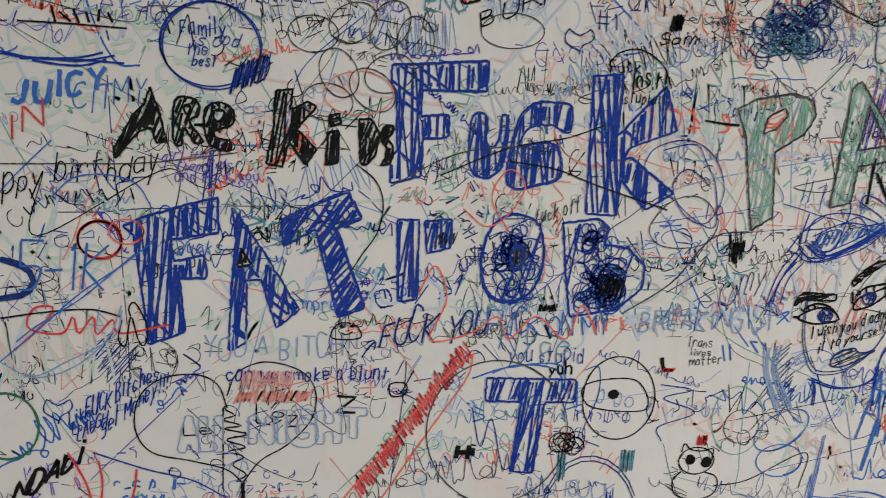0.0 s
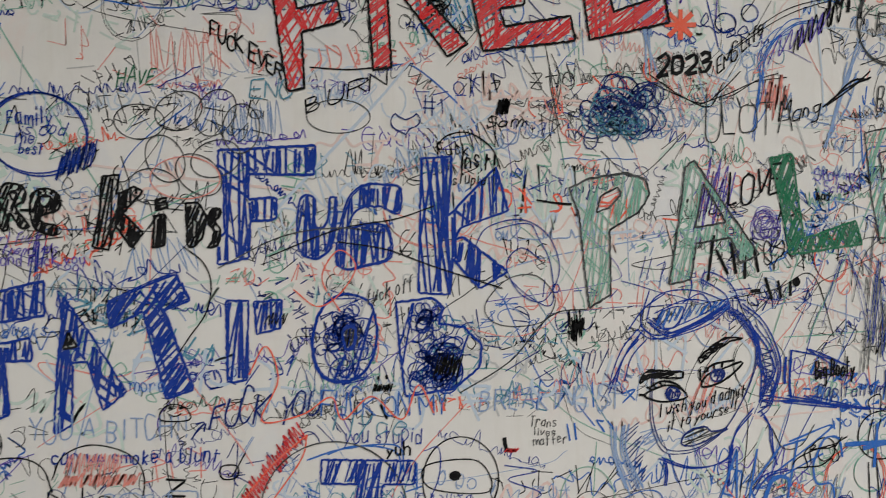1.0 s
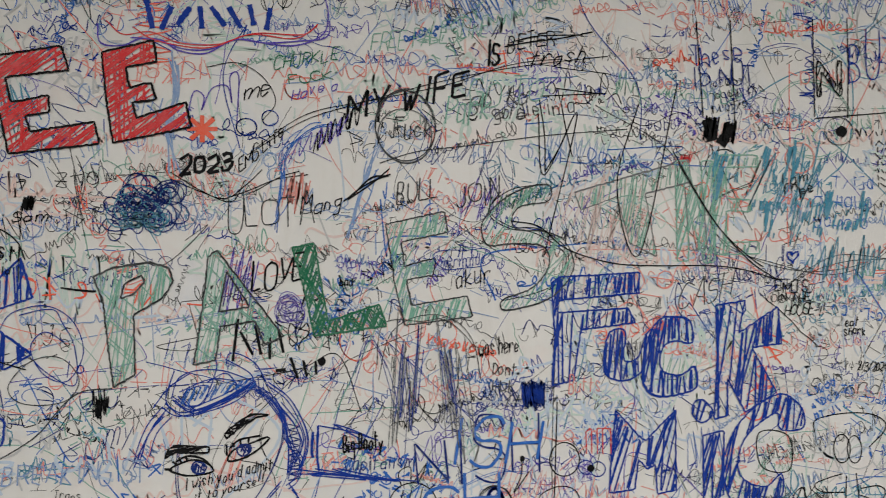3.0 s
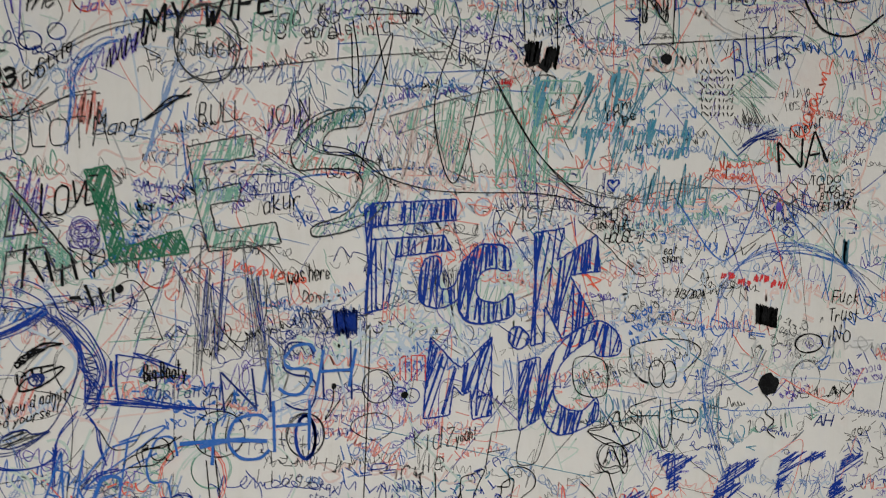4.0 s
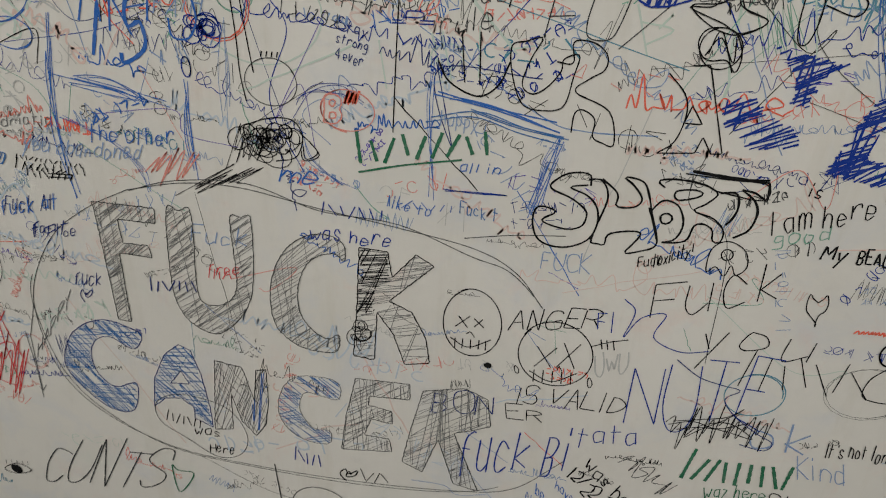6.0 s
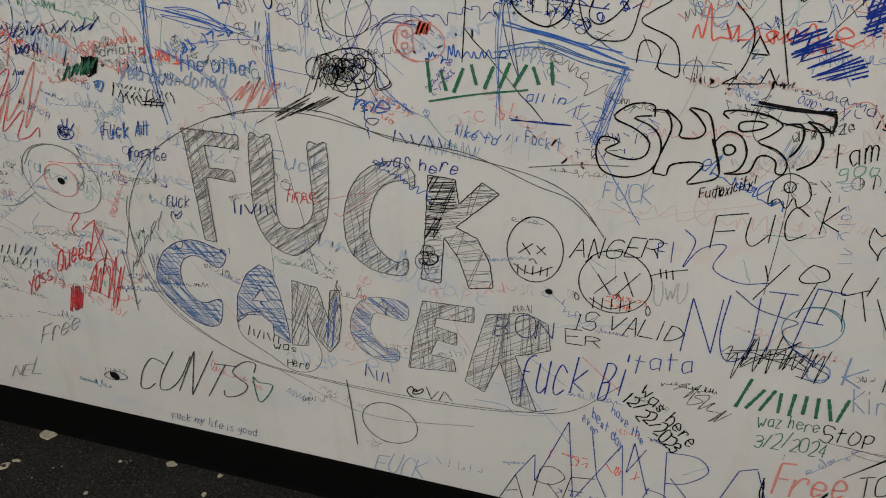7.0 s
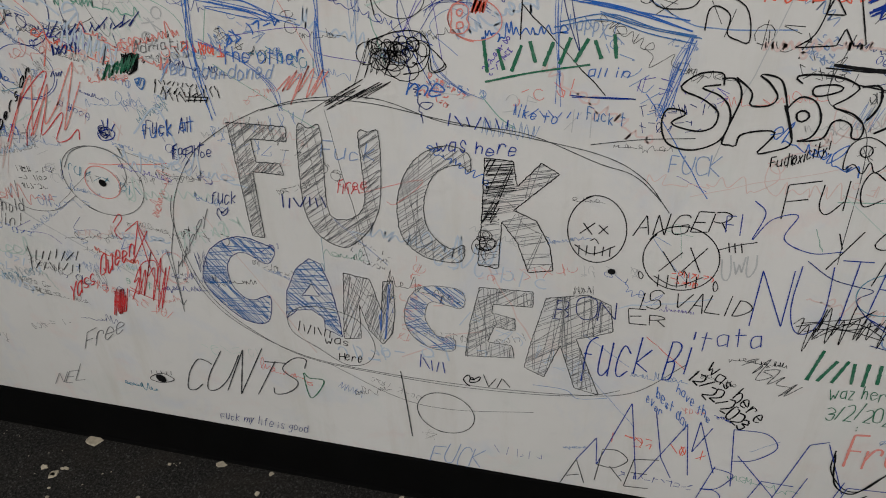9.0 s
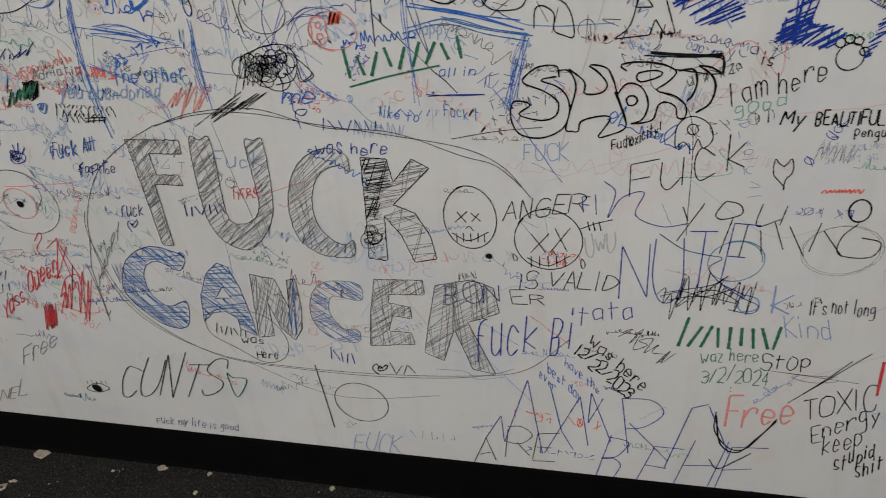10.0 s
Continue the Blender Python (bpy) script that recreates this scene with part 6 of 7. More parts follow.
note('BEHE', 'thin blue capitals at the foot of the wall', (1.437, 0.112, 0.321, 0.018, -0.002, 0.127), 'blue', 0.0028)
note('FUCK', 'grey capitals along the foot of the wall', (0.891, 0.125, 0.119, 0.008, 0.009, 0.057), 'faded', 0.003)
note('Free', 'red outlined handwriting reading Free', (1.684, 0.310, 0.131, 0.017, -0.007, 0.070), 'pink', 0.0045)
curve('swoop', 'black curved stroke like a tick', [(1.669, 0.335), (1.684, 0.258), (1.718, 0.238), (1.750, 0.283), (1.779, 0.334)], 'black', 0.004)
note('Stop', 'black handwriting reading stop', (1.733, 0.459, 0.089, 0.015, -0.005, 0.037), 'black', 0.003)
curve('strike', 'black lines struck through a word', [(1.748, 0.460), (1.816, 0.454), (1.902, 0.445)], 'black', 0.003, passes=3)
curve('strike', 'black lines struck through a word', [(1.792, 0.384), (1.838, 0.435), (1.911, 0.517)], 'black', 0.003, passes=2)
note('TOXIC', 'black capitals in five lines', (1.824, 0.340, 0.121, 0.052, -0.007, 0.048), 'black', 0.0031)
note('Energy', 'black capitals in five lines', (1.847, 0.286, 0.113, 0.076, -0.007, 0.045), 'black', 0.0031)
note('keep', 'black capitals in five lines', (1.872, 0.253, 0.068, 0.038, -0.008, 0.046), 'black', 0.0031)
note('stupid', 'black handwriting in five lines', (1.900, 0.209, 0.065, 0.058, -0.007, 0.042), 'black', 0.0034)
note('shit', 'black handwriting in five lines', (1.941, 0.191, 0.044, 0.048, -0.007, 0.040), 'black', 0.0034)
curve('red_stroke', 'bold red upright stroke', [(1.933, 0.500), (1.937, 0.419)], 'red', 0.006)
note("It's not long", "black handwriting reading It's not long", (1.794, 0.596, 0.106, 0.002, -0.005, 0.030), 'black', 0.0026)
note('Yass Queen', 'red slanted handwriting reading Yass Queen', (0.091, 0.443, 0.209, 0.156, 0.016, 0.049), 'red', 0.0036)
hatching('ink_patch', 'red zigzag scribble on the white wall', (0.252, 0.475, 0.087, 0.017, 0.026, 0.092), 'red', 0.003, 8, 0.2, 0.25)
hatching('ink_patch', 'small red scribbled block', (0.195, 0.425, 0.035, 0.007, 0.019, 0.065), 'red', 0.003, 8, 0.1, 0.1)
hatching('ink_patch', 'large faint red zigzag scribble', (0.095, 0.833, 0.148, 0.015, 0.050, 0.127), 'pink', 0.0036, 6, 0.2, 0.25)
ring('round_eye', 'faint red ring on the white wall', 0.274, 0.760, 0.037, 0.036, 'pink', 0.0028)
spot('ink_dot', 'black ink dot in a red ring', 0.274, 0.759, 0.008, 0.008, 'black')
ring('round', 'thin grey ring on the white wall', 0.275, 0.762, 0.086, 0.077, 'grey', 0.0018)
hatching('ink_patch', 'small black scribbled blot', (0.389, 0.991, 0.033, 0.003, 0.009, 0.030), 'black', 0.004, 9, 0.1)
hatching('ink_patch', 'green smear beside a black blot', (0.340, 0.971, 0.074, 0.026, 0.008, 0.026), 'green', 0.004, 9, 0.2)
barred(9, 'row of small blue bars like lettering', (0.260, 1.042, 0.186, 0.035, 0.009, 0.026), 'navy', 0.0026)
barred(6, 'row of small navy bars', (0.251, 1.010, 0.060, 0.012, 0.007, 0.020), 'navy', 0.0034)
barred(10, 'row of small black bars in two lines', (0.436, 0.955, 0.134, -0.001, 0.005, 0.019), 'black', 0.0026)
barred(8, 'row of small black bars in two lines', (0.454, 0.942, 0.091, -0.000, 0.004, 0.017), 'black', 0.003)
note('fuck', 'faint blue handwriting over hatched letters', (0.500, 0.736, 0.057, 0.007, 0.006, 0.031), 'navy', 0.0024)
note('@', 'blue handwriting on the white wall', (0.500, 0.702, 0.029, 0.004, 0.006, 0.029), 'navy', 0.0026)
barred(7, 'row of blue bars over a hatched letter', (0.641, 0.745, 0.094, 0.012, 0.004, 0.028), 'navy', 0.0034)
note('fuck at', 'blue slanted handwriting on the white wall', (0.391, 0.861, 0.117, 0.028, 0.008, 0.030), 'sky', 0.0028)
note('fat', 'blue slanted handwriting on the white wall', (0.436, 0.820, 0.086, 0.032, 0.006, 0.026), 'navy', 0.0028)
note('you abandoned', 'large faint blue handwriting', (0.463, 0.987, 0.209, 0.005, 0.007, 0.028), 'faded', 0.003)
note('the other', 'large faint blue handwriting', (0.587, 1.019, 0.149, 0.006, 0.006, 0.029), 'sky', 0.0028)
barred(5, 'row of faint red bars', (0.765, 0.788, 0.047, 0.006, 0.002, 0.019), 'red', 0.0026)
barred(7, 'short row of black bars inside a thin loop', (0.627, 0.451, 0.078, -0.006, 0.008, 0.029), 'black', 0.0028)
note('was', 'black handwriting in a thin loop', (0.686, 0.428, 0.058, 0.001, 0.006, 0.023), 'black', 0.0028)
note('Here', 'black handwriting in a thin loop', (0.714, 0.389, 0.053, 0.001, 0.005, 0.023), 'black', 0.0028)
curve('thin_loop', 'thin grey loop round small words', [(0.619, 0.494), (0.673, 0.521), (0.759, 0.505), (0.795, 0.447), (0.780, 0.395), (0.730, 0.377), (0.671, 0.412), (0.620, 0.447)], 'grey', 0.002, True)
note('@', 'black sign on the white wall', (0.971, 0.367, 0.038, 0.004, 0.005, 0.032), 'black', 0.0034)
barred(4, 'short row of black bars', (1.012, 0.374, 0.056, 0.006, 0.004, 0.032), 'black', 0.0026)
barred(5, 'short row of blue bars', (0.880, 0.401, 0.060, -0.007, 0.007, 0.037), 'blue', 0.003)
note('Fuck my life is good', 'tiny blue handwriting above the baseboard', (0.390, 0.145, 0.222, 0.003, 0.008, 0.026), 'navy', 0.002)

# long strokes and more marks over the first stretch
loops('dark_tangle', 'open tangle of dark blue curls', (0.417, 1.744, 0.101, -0.000, 0.001, 0.068), 'navy', 0.0018, 9, 0.014)
curve('long_curve', 'long thin black curve hanging down', [(-0.109, 1.603), (-0.085, 1.582), (-0.076, 1.554), (-0.083, 1.518), (-0.103, 1.489), (-0.117, 1.468)], 'black', 0.0026)
curve('long_line', 'thin black line crossing letters', [(0.085, 1.607), (0.149, 1.596), (0.207, 1.574), (0.303, 1.542)], 'black', 0.0028)
curve('long_line', 'thin black line crossing letters', [(-0.003, 1.589), (0.085, 1.623), (0.160, 1.636), (0.212, 1.653)], 'black', 0.0026)
curve('long_line', 'thin black line crossing letters', [(-0.067, 1.575), (0.012, 1.614), (0.085, 1.625), (0.145, 1.618)], 'grey', 0.0022)
curve('long_line', 'thin black line under black capitals', [(-0.524, 1.604), (-0.449, 1.604), (-0.359, 1.605), (-0.253, 1.617)], 'grey', 0.002)
curve('long_line', 'short bold black dash', [(0.350, 1.660), (0.376, 1.656), (0.399, 1.654)], 'black', 0.0034)
curve('big_loop', 'wide blue looping outline', [(0.265, 1.596), (0.283, 1.624), (0.330, 1.634), (0.367, 1.611), (0.382, 1.565), (0.360, 1.524), (0.327, 1.535), (0.309, 1.573), (0.328, 1.596), (0.356, 1.581)], 'blue', 0.0024, passes=2)
curve('big_loop', 'wide green-grey ring outline', [(0.280, 1.521), (0.310, 1.554), (0.350, 1.558), (0.376, 1.527), (0.361, 1.497), (0.321, 1.490), (0.289, 1.498)], 'grey', 0.002, True)
curve('big_loop', 'large red looping strokes', [(-0.031, 1.436), (-0.009, 1.473), (0.006, 1.428), (-0.016, 1.375), (0.036, 1.381), (0.074, 1.403), (0.089, 1.372), (0.127, 1.402), (0.167, 1.369), (0.189, 1.415), (0.210, 1.376)], 'orange', 0.003)
curve('big_loop', 'large red looping strokes', [(0.027, 1.546), (0.057, 1.523), (0.086, 1.538), (0.108, 1.574), (0.086, 1.596), (0.064, 1.560), (0.087, 1.516)], 'orange', 0.0024)
curve('red_scrawl', 'red cursive scrawl along a slanted line', [(-0.524, 1.379), (-0.493, 1.406), (-0.476, 1.430), (-0.498, 1.430), (-0.506, 1.406), (-0.468, 1.398), (-0.454, 1.419), (-0.449, 1.397), (-0.431, 1.418), (-0.428, 1.395), (-0.408, 1.414), (-0.401, 1.396), (-0.342, 1.405)], 'red', 0.0034)
ring('red_swirl', 'double red ring gone over twice', -0.417, 1.512, 0.025, 0.023, 'red', 0.0034, 2.3)
ring('red_swirl', 'orange-red ring on the board', -0.386, 1.522, 0.020, 0.015, 'orange', 0.0026, 1.3)
curve('navy_arc', 'bold navy half ring', [(-0.532, 1.491), (-0.507, 1.482), (-0.496, 1.465), (-0.507, 1.448), (-0.536, 1.443)], 'navy', 0.008)
note('5-1K', 'wide blue thin capitals', (-0.516, 1.448, 0.100, -0.002, 0.004, 0.062), 'sky', 0.0034)
curve('long_curve', 'thin black line running to a doodle', [(-0.537, 1.419), (-0.486, 1.425), (-0.434, 1.427), (-0.398, 1.417)], 'black', 0.003)
curve('bug_doodle', 'small black winged outline doodle', [(-0.398, 1.413), (-0.403, 1.389), (-0.395, 1.380), (-0.387, 1.417), (-0.380, 1.388), (-0.373, 1.379), (-0.368, 1.402), (-0.381, 1.434), (-0.389, 1.427), (-0.387, 1.417)], 'black', 0.003)
curve('blue_sweep', 'long blue slanted line', [(-0.541, 1.365), (-0.500, 1.399), (-0.446, 1.446), (-0.395, 1.480), (-0.350, 1.514)], 'sky', 0.003, passes=2)
curve('blue_sweep', 'long blue curved line', [(-0.541, 1.365), (-0.504, 1.344), (-0.458, 1.355), (-0.416, 1.389), (-0.397, 1.431)], 'faded', 0.003, passes=2)
curve('blue_roof', 'blue arching outline on the white wall', [(-0.467, 1.567), (-0.444, 1.587), (-0.408, 1.591), (-0.373, 1.580), (-0.355, 1.549)], 'sky', 0.0026)
curve('blue_line', 'long navy line falling to a corner', [(-0.441, 1.244), (-0.378, 1.218), (-0.323, 1.200), (-0.282, 1.174)], 'blue', 0.003)
note('NDAbi', 'black marker capitals running upwards', (-0.541, 1.182, 0.090, 0.050, 0.002, 0.025), 'black', 0.0045)
curve('red_upright', 'red paired upright strokes', [(-0.471, 1.246), (-0.453, 1.208), (-0.445, 1.177)], 'red', 0.0034)
curve('red_upright', 'red paired upright strokes', [(-0.435, 1.233), (-0.432, 1.206), (-0.435, 1.176)], 'red', 0.0034)
curve('red_upright', 'red paired upright strokes', [(-0.390, 1.219), (-0.393, 1.196), (-0.399, 1.174)], 'red', 0.0034)
ring('green_ring', 'dark green ring round two strokes', -0.539, 1.283, 0.036, 0.043, 'green', 0.004)
note('IN', 'red slanted capitals on the white wall', (-0.519, 1.630, 0.054, 0.020, 0.002, 0.029), 'red', 0.0034)
hatching('smile_patch', 'small black grinning mouth patch', (0.129, 1.408, 0.026, -0.001, -0.000, 0.011), 'black', 0.003, 9, 0.1)
spot('eye_dot', 'small black ink dot', 0.136, 1.426, 0.002, 0.003, 'black')
spot('eye_dot', 'small black ink dot', 0.147, 1.427, 0.002, 0.003, 'black')
note('I AM', 'faint green capitals on the white wall', (-0.073, 1.555, 0.045, 0.003, 0.000, 0.013), 'mint', 0.002)
note('to', 'faint blue handwriting on the white wall', (0.053, 1.529, 0.026, 0.003, -0.000, 0.016), 'teal', 0.002)
note('fuck off', 'grey-blue slanted handwriting on the white wall', (0.121, 1.523, 0.064, 0.020, -0.001, 0.021), 'grey', 0.0024)
note('my', 'grey-blue slanted handwriting on the white wall', (0.411, 1.421, 0.045, 0.019, -0.002, 0.032), 'navy', 0.002)
hatching('ink_patch', 'small black scribbled blot', (0.396, 1.473, 0.023, -0.000, -0.002, 0.031), 'black', 0.0028, 9, 0.1, 0.2)
curve('tail_line', 'long dotted grey line', [(0.245, 1.402), (0.292, 1.428), (0.323, 1.451), (0.354, 1.489), (0.381, 1.508), (0.422, 1.511)], 'grey', 0.003)
curve('blue_roof', 'blue bent outline over a letter', [(0.041, 1.320), (0.090, 1.333), (0.160, 1.334), (0.169, 1.298)], 'sky', 0.0034, passes=2)
curve('zigzag', 'violet-blue zigzag edge on the white wall', [(0.306, 1.300), (0.352, 1.290), (0.311, 1.280), (0.358, 1.257), (0.305, 1.239), (0.310, 1.218)], 'blue', 0.0024)
curve('zigzag', 'blue zigzag outline on the white wall', [(0.041, 1.280), (0.053, 1.224), (0.068, 1.263), (0.085, 1.190), (0.108, 1.213), (0.093, 1.182)], 'blue', 0.0024)
ring('round', 'thin green-grey ring on the white wall', 0.423, 1.242, 0.039, 0.051, 'mint', 0.0022)
ring('round', 'thin dark ring in a larger ring', 0.429, 1.233, 0.026, 0.025, 'grey', 0.002)
ring('round', 'thin blue oval on the white wall', 0.493, 1.225, 0.044, 0.025, 'sky', 0.0024, 1.2, tilt=0.5)
ring('round', 'thin blue oval on the white wall', 0.492, 1.179, 0.035, 0.024, 'sky', 0.0024, 1.2)
hatching('ink_patch', 'teal hatched patch on the white wall', (0.161, 1.169, 0.012, -0.001, -0.001, 0.041), 'teal', 0.0026, 5, 0.2)
hatching('ink_patch', 'teal hatched patch on the white wall', (0.250, 1.176, 0.021, -0.001, -0.001, 0.033), 'teal', 0.0026, 7, 0.2)
loops('dark_tangle', 'small dark curled tangle', (0.160, 1.210, 0.036, -0.002, -0.001, 0.036), 'black', 0.002, 9, 0.012)
note('FUCK', 'faint blue capitals on the white wall', (0.172, 1.144, 0.075, -0.005, -0.001, 0.021), 'faded', 0.0024)

# more marks over the second stretch
ring('ring_doodle', 'small black ring with scribbled strokes', 0.215, 1.927, 0.022, 0.022, 'black', 0.0022, 1.6)
loops('dark_tangle', 'small black curls in a ring', (0.200, 1.895, 0.030, 0.001, 0.000, 0.042), 'black', 0.002, 8, 0.008)
curve('long_line', 'thin black line crossing red letters', [(0.059, 1.920), (0.143, 1.936), (0.210, 1.944), (0.240, 1.963)], 'grey', 0.002)
curve('long_line', 'thin black line under red letters', [(0.052, 1.831), (0.104, 1.829), (0.157, 1.835)], 'black', 0.0028)
note('BURN', 'black slanted handwriting on the white wall', (0.046, 1.773, 0.107, 0.038, 0.000, 0.020), 'black', 0.003)
ring('round', 'thin black ring on the board', 0.088, 1.769, 0.040, 0.022, 'grey', 0.002)
curve('long_line', 'dark double upright strokes', [(0.361, 1.869), (0.371, 1.819), (0.378, 1.762), (0.383, 1.734)], 'grey', 0.0034, passes=4)
curve('long_line', 'black strokes fanning outwards', [(0.504, 1.821), (0.548, 1.802), (0.585, 1.792), (0.616, 1.814), (0.638, 1.836)], 'black', 0.0026, passes=2)
curve('long_line', 'black strokes fanning outwards', [(0.585, 1.792), (0.623, 1.806), (0.661, 1.822), (0.707, 1.829)], 'black', 0.0026, passes=2)
ring('eye_round', 'blue double ring on the white wall', 0.616, 1.901, 0.015, 0.013, 'blue', 0.0026, 1.8)
ring('eye_round', 'blue ring on the board', 0.651, 1.915, 0.012, 0.012, 'blue', 0.0022, 1.3)
curve('blue_stream', 'wide pale blue streak of strokes', [(0.660, 1.740), (0.665, 1.799), (0.677, 1.859), (0.708, 1.897), (0.755, 1.906)], 'sky', 0.004, passes=6)
curve('blue_stream', 'wide pale blue streak of strokes', [(0.765, 1.732), (0.785, 1.792), (0.802, 1.846), (0.814, 1.884)], 'faded', 0.005, passes=6)
hatching('blush', 'worn orange-red smear on the white wall', (0.668, 1.777, 0.038, 0.000, 0.000, 0.045), 'pink', 0.003, 12, 0.2, 0.2)
curve('blue_stream', 'blue and green broad streak', [(0.506, 2.015), (0.509, 1.960), (0.505, 1.901), (0.510, 1.835)], 'faded', 0.006, passes=6)
curve('long_line', 'black bent line like a corner', [(1.076, 1.959), (1.187, 1.966)], 'black', 0.003, passes=2)
curve('long_line', 'black upright line on the white wall', [(1.074, 1.955), (1.082, 1.896), (1.082, 1.837)], 'black', 0.003)
curve('long_line', 'black slanted line on the white wall', [(1.082, 1.837), (1.109, 1.881), (1.127, 1.921)], 'black', 0.003)
curve('long_line', 'black slanted line on the white wall', [(1.110, 1.952), (1.118, 1.905), (1.128, 1.861)], 'black', 0.0026)
note('go to', 'grey capitals on the white wall', (0.958, 1.937, 0.101, 0.012, 0.000, 0.027), 'grey', 0.0028)
note('die', 'grey handwriting in a row', (0.999, 1.918, 0.059, 0.005, 0.000, 0.020), 'grey', 0.0026)
note('Park', 'faint green large handwriting', (0.920, 1.909, 0.075, 0.013, 0.001, 0.047), 'mint', 0.0034)
ring('round', 'thin grey ring gone over twice', 0.859, 1.892, 0.042, 0.042, 'pencil', 0.002, 1.8)
hatching('ink_patch', 'blue and black tangled strokes', (0.874, 1.831, 0.124, 0.009, 0.001, 0.054), 'navy', 0.0016, 9, 0.2, 0.3)
hatching('ink_patch', 'violet tangled strokes on the white wall', (0.938, 1.762, 0.067, 0.008, 0.001, 0.046), 'violet', 0.0018, 12, 0.2, 0.3)
loops('violet_tangle', 'violet curls beside a green letter', (0.659, 1.606, 0.042, -0.001, 0.000, 0.041), 'violet', 0.0014, 9, 0.014)
hatching('ink_patch', 'violet strokes beside a green letter', (0.569, 1.637, 0.052, -0.001, 0.001, 0.059), 'violet', 0.0022, 10, 0.3, 0.3)
hatching('ink_patch', 'black hatched side of a letter', (0.989, 1.767, 0.091, 0.028, 0.000, 0.022), 'green', 0.002, 14, 0.1, 0.2)
curve('big_loop', 'black hooked outline of a letter', [(1.085, 1.817), (1.026, 1.808), (0.990, 1.776), (1.025, 1.749), (1.071, 1.745), (1.116, 1.713), (1.111, 1.667), (1.070, 1.645), (1.015, 1.632)], 'black', 0.0026, passes=2)
hatching('blush', 'pale pink worn smear', (1.135, 1.694, 0.095, -0.000, 0.001, 0.083), 'ghost_pink', 0.002, 16, 0.3, 0.3)
hatching('blush', 'pale pink worn smear', (1.070, 1.758, 0.111, 0.000, 0.001, 0.070), 'ghost_pink', 0.002, 12, 0.3, 0.3)

# more marks over the third stretch
curve('snake_line', 'bold black snaking line', [(1.829, 2.058), (1.857, 2.049), (1.875, 2.009), (1.910, 1.970), (1.969, 1.966), (2.029, 2.005)], 'black', 0.0045)
curve('snake_line', 'bold black snaking line', [(1.817, 2.067), (1.852, 2.074), (1.898, 2.041), (1.945, 2.022), (2.005, 2.040)], 'black', 0.004)
ring('round', "small black ring at a line's end", 1.835, 2.066, 0.017, 0.013, 'black', 0.003)
note('NA', 'black bold letters on the white wall', (1.817, 1.718, 0.105, 0.021, 0.000, 0.056), 'black', 0.0045)
note('forever', 'black slanted handwriting on the white wall', (1.840, 1.779, 0.070, 0.026, -0.000, 0.020), 'black', 0.0026)
curve('slash', 'dark violet scribbled slash', [(1.738, 1.748), (1.772, 1.774), (1.817, 1.794)], 'navy', 0.006, passes=5)
curve('arrow_line', 'black down-pointing arrow on the white wall', [(1.908, 1.754), (1.916, 1.739), (1.922, 1.759)], 'black', 0.003)
note('uss', 'large grey handwriting on the white wall', (1.755, 1.653, 0.109, 0.011, 0.000, 0.050), 'grey', 0.003)
spot('ink_dot', 'small violet ink spot', 1.822, 1.660, 0.006, 0.009, 'violet')
hatching('ink_block', 'small dark red worn spot', (1.310, 1.852, 0.020, 0.000, 0.000, 0.016), 'red', 0.003, 6, 0.3)
curve('big_loop', 'thin black wide ring arc', [(1.464, 1.636), (1.574, 1.683), (1.683, 1.693), (1.795, 1.683), (1.887, 1.631), (1.958, 1.557)], 'grey', 0.002, passes=2)
curve('big_loop', 'black round sweeping line', [(1.449, 1.828), (1.368, 1.789), (1.377, 1.732), (1.469, 1.684), (1.574, 1.674), (1.672, 1.703), (1.705, 1.783)], 'grey', 0.002, passes=2)
note('CASH', 'grey slanted capitals on the white wall', (1.302, 1.614, 0.095, 0.023, 0.000, 0.042), 'grey', 0.0026)
hatching('teal_bar', 'teal upright worn bar', (1.952, 1.557, 0.012, -0.000, -0.000, 0.044), 'teal', 0.005, 4, 0.3)
barred(7, 'row of grey slanted bars', (1.733, 1.798, 0.085, 0.011, 0.000, 0.020), 'grey', 0.0022)
note('You', 'black thin handwriting on the white wall', (1.747, 1.801, 0.036, 0.000, 0.000, 0.020), 'grey', 0.0024)
barred(6, 'tiny black rows of bars', (1.634, 1.903, 0.060, 0.002, 0.000, 0.013), 'black', 0.0028)
barred(8, 'tiny black rows of bars in a block', (1.666, 1.888, 0.066, 0.002, 0.000, 0.009), 'black', 0.0028)
barred(8, 'tiny black rows of bars in a block', (1.666, 1.876, 0.066, 0.002, 0.000, 0.009), 'black', 0.0028)
barred(8, 'tiny black rows of bars in a block', (1.666, 1.864, 0.066, 0.001, 0.000, 0.009), 'black', 0.0028)
barred(8, 'tiny black rows of bars in a block', (1.666, 1.852, 0.066, 0.001, 0.000, 0.009), 'black', 0.0028)
barred(8, 'tiny black rows of bars in a block', (1.666, 1.840, 0.066, 0.001, 0.000, 0.009), 'black', 0.0028)
barred(8, 'tiny black rows of bars in a block', (1.666, 1.828, 0.066, 0.001, 0.000, 0.009), 'black', 0.0028)
barred(8, 'tiny black rows of bars in a block', (1.666, 1.816, 0.066, 0.001, 0.000, 0.009), 'black', 0.0028)
note('2/14', 'small blue writing on the white wall', (1.778, 1.617, 0.063, -0.001, 0.000, 0.015), 'blue', 0.002)
curve('great_ring', 'huge faint blue ring drawn many times', [(1.694, 1.463), (1.727, 1.542), (1.795, 1.581), (1.875, 1.590), (1.958, 1.557), (2.006, 1.483)], 'sky', 0.0028, passes=4)
note('S', 'tall blue serif letter', (0.660, 1.155, 0.045, 0.002, 0.019, 0.115), 'sky', 0.006)
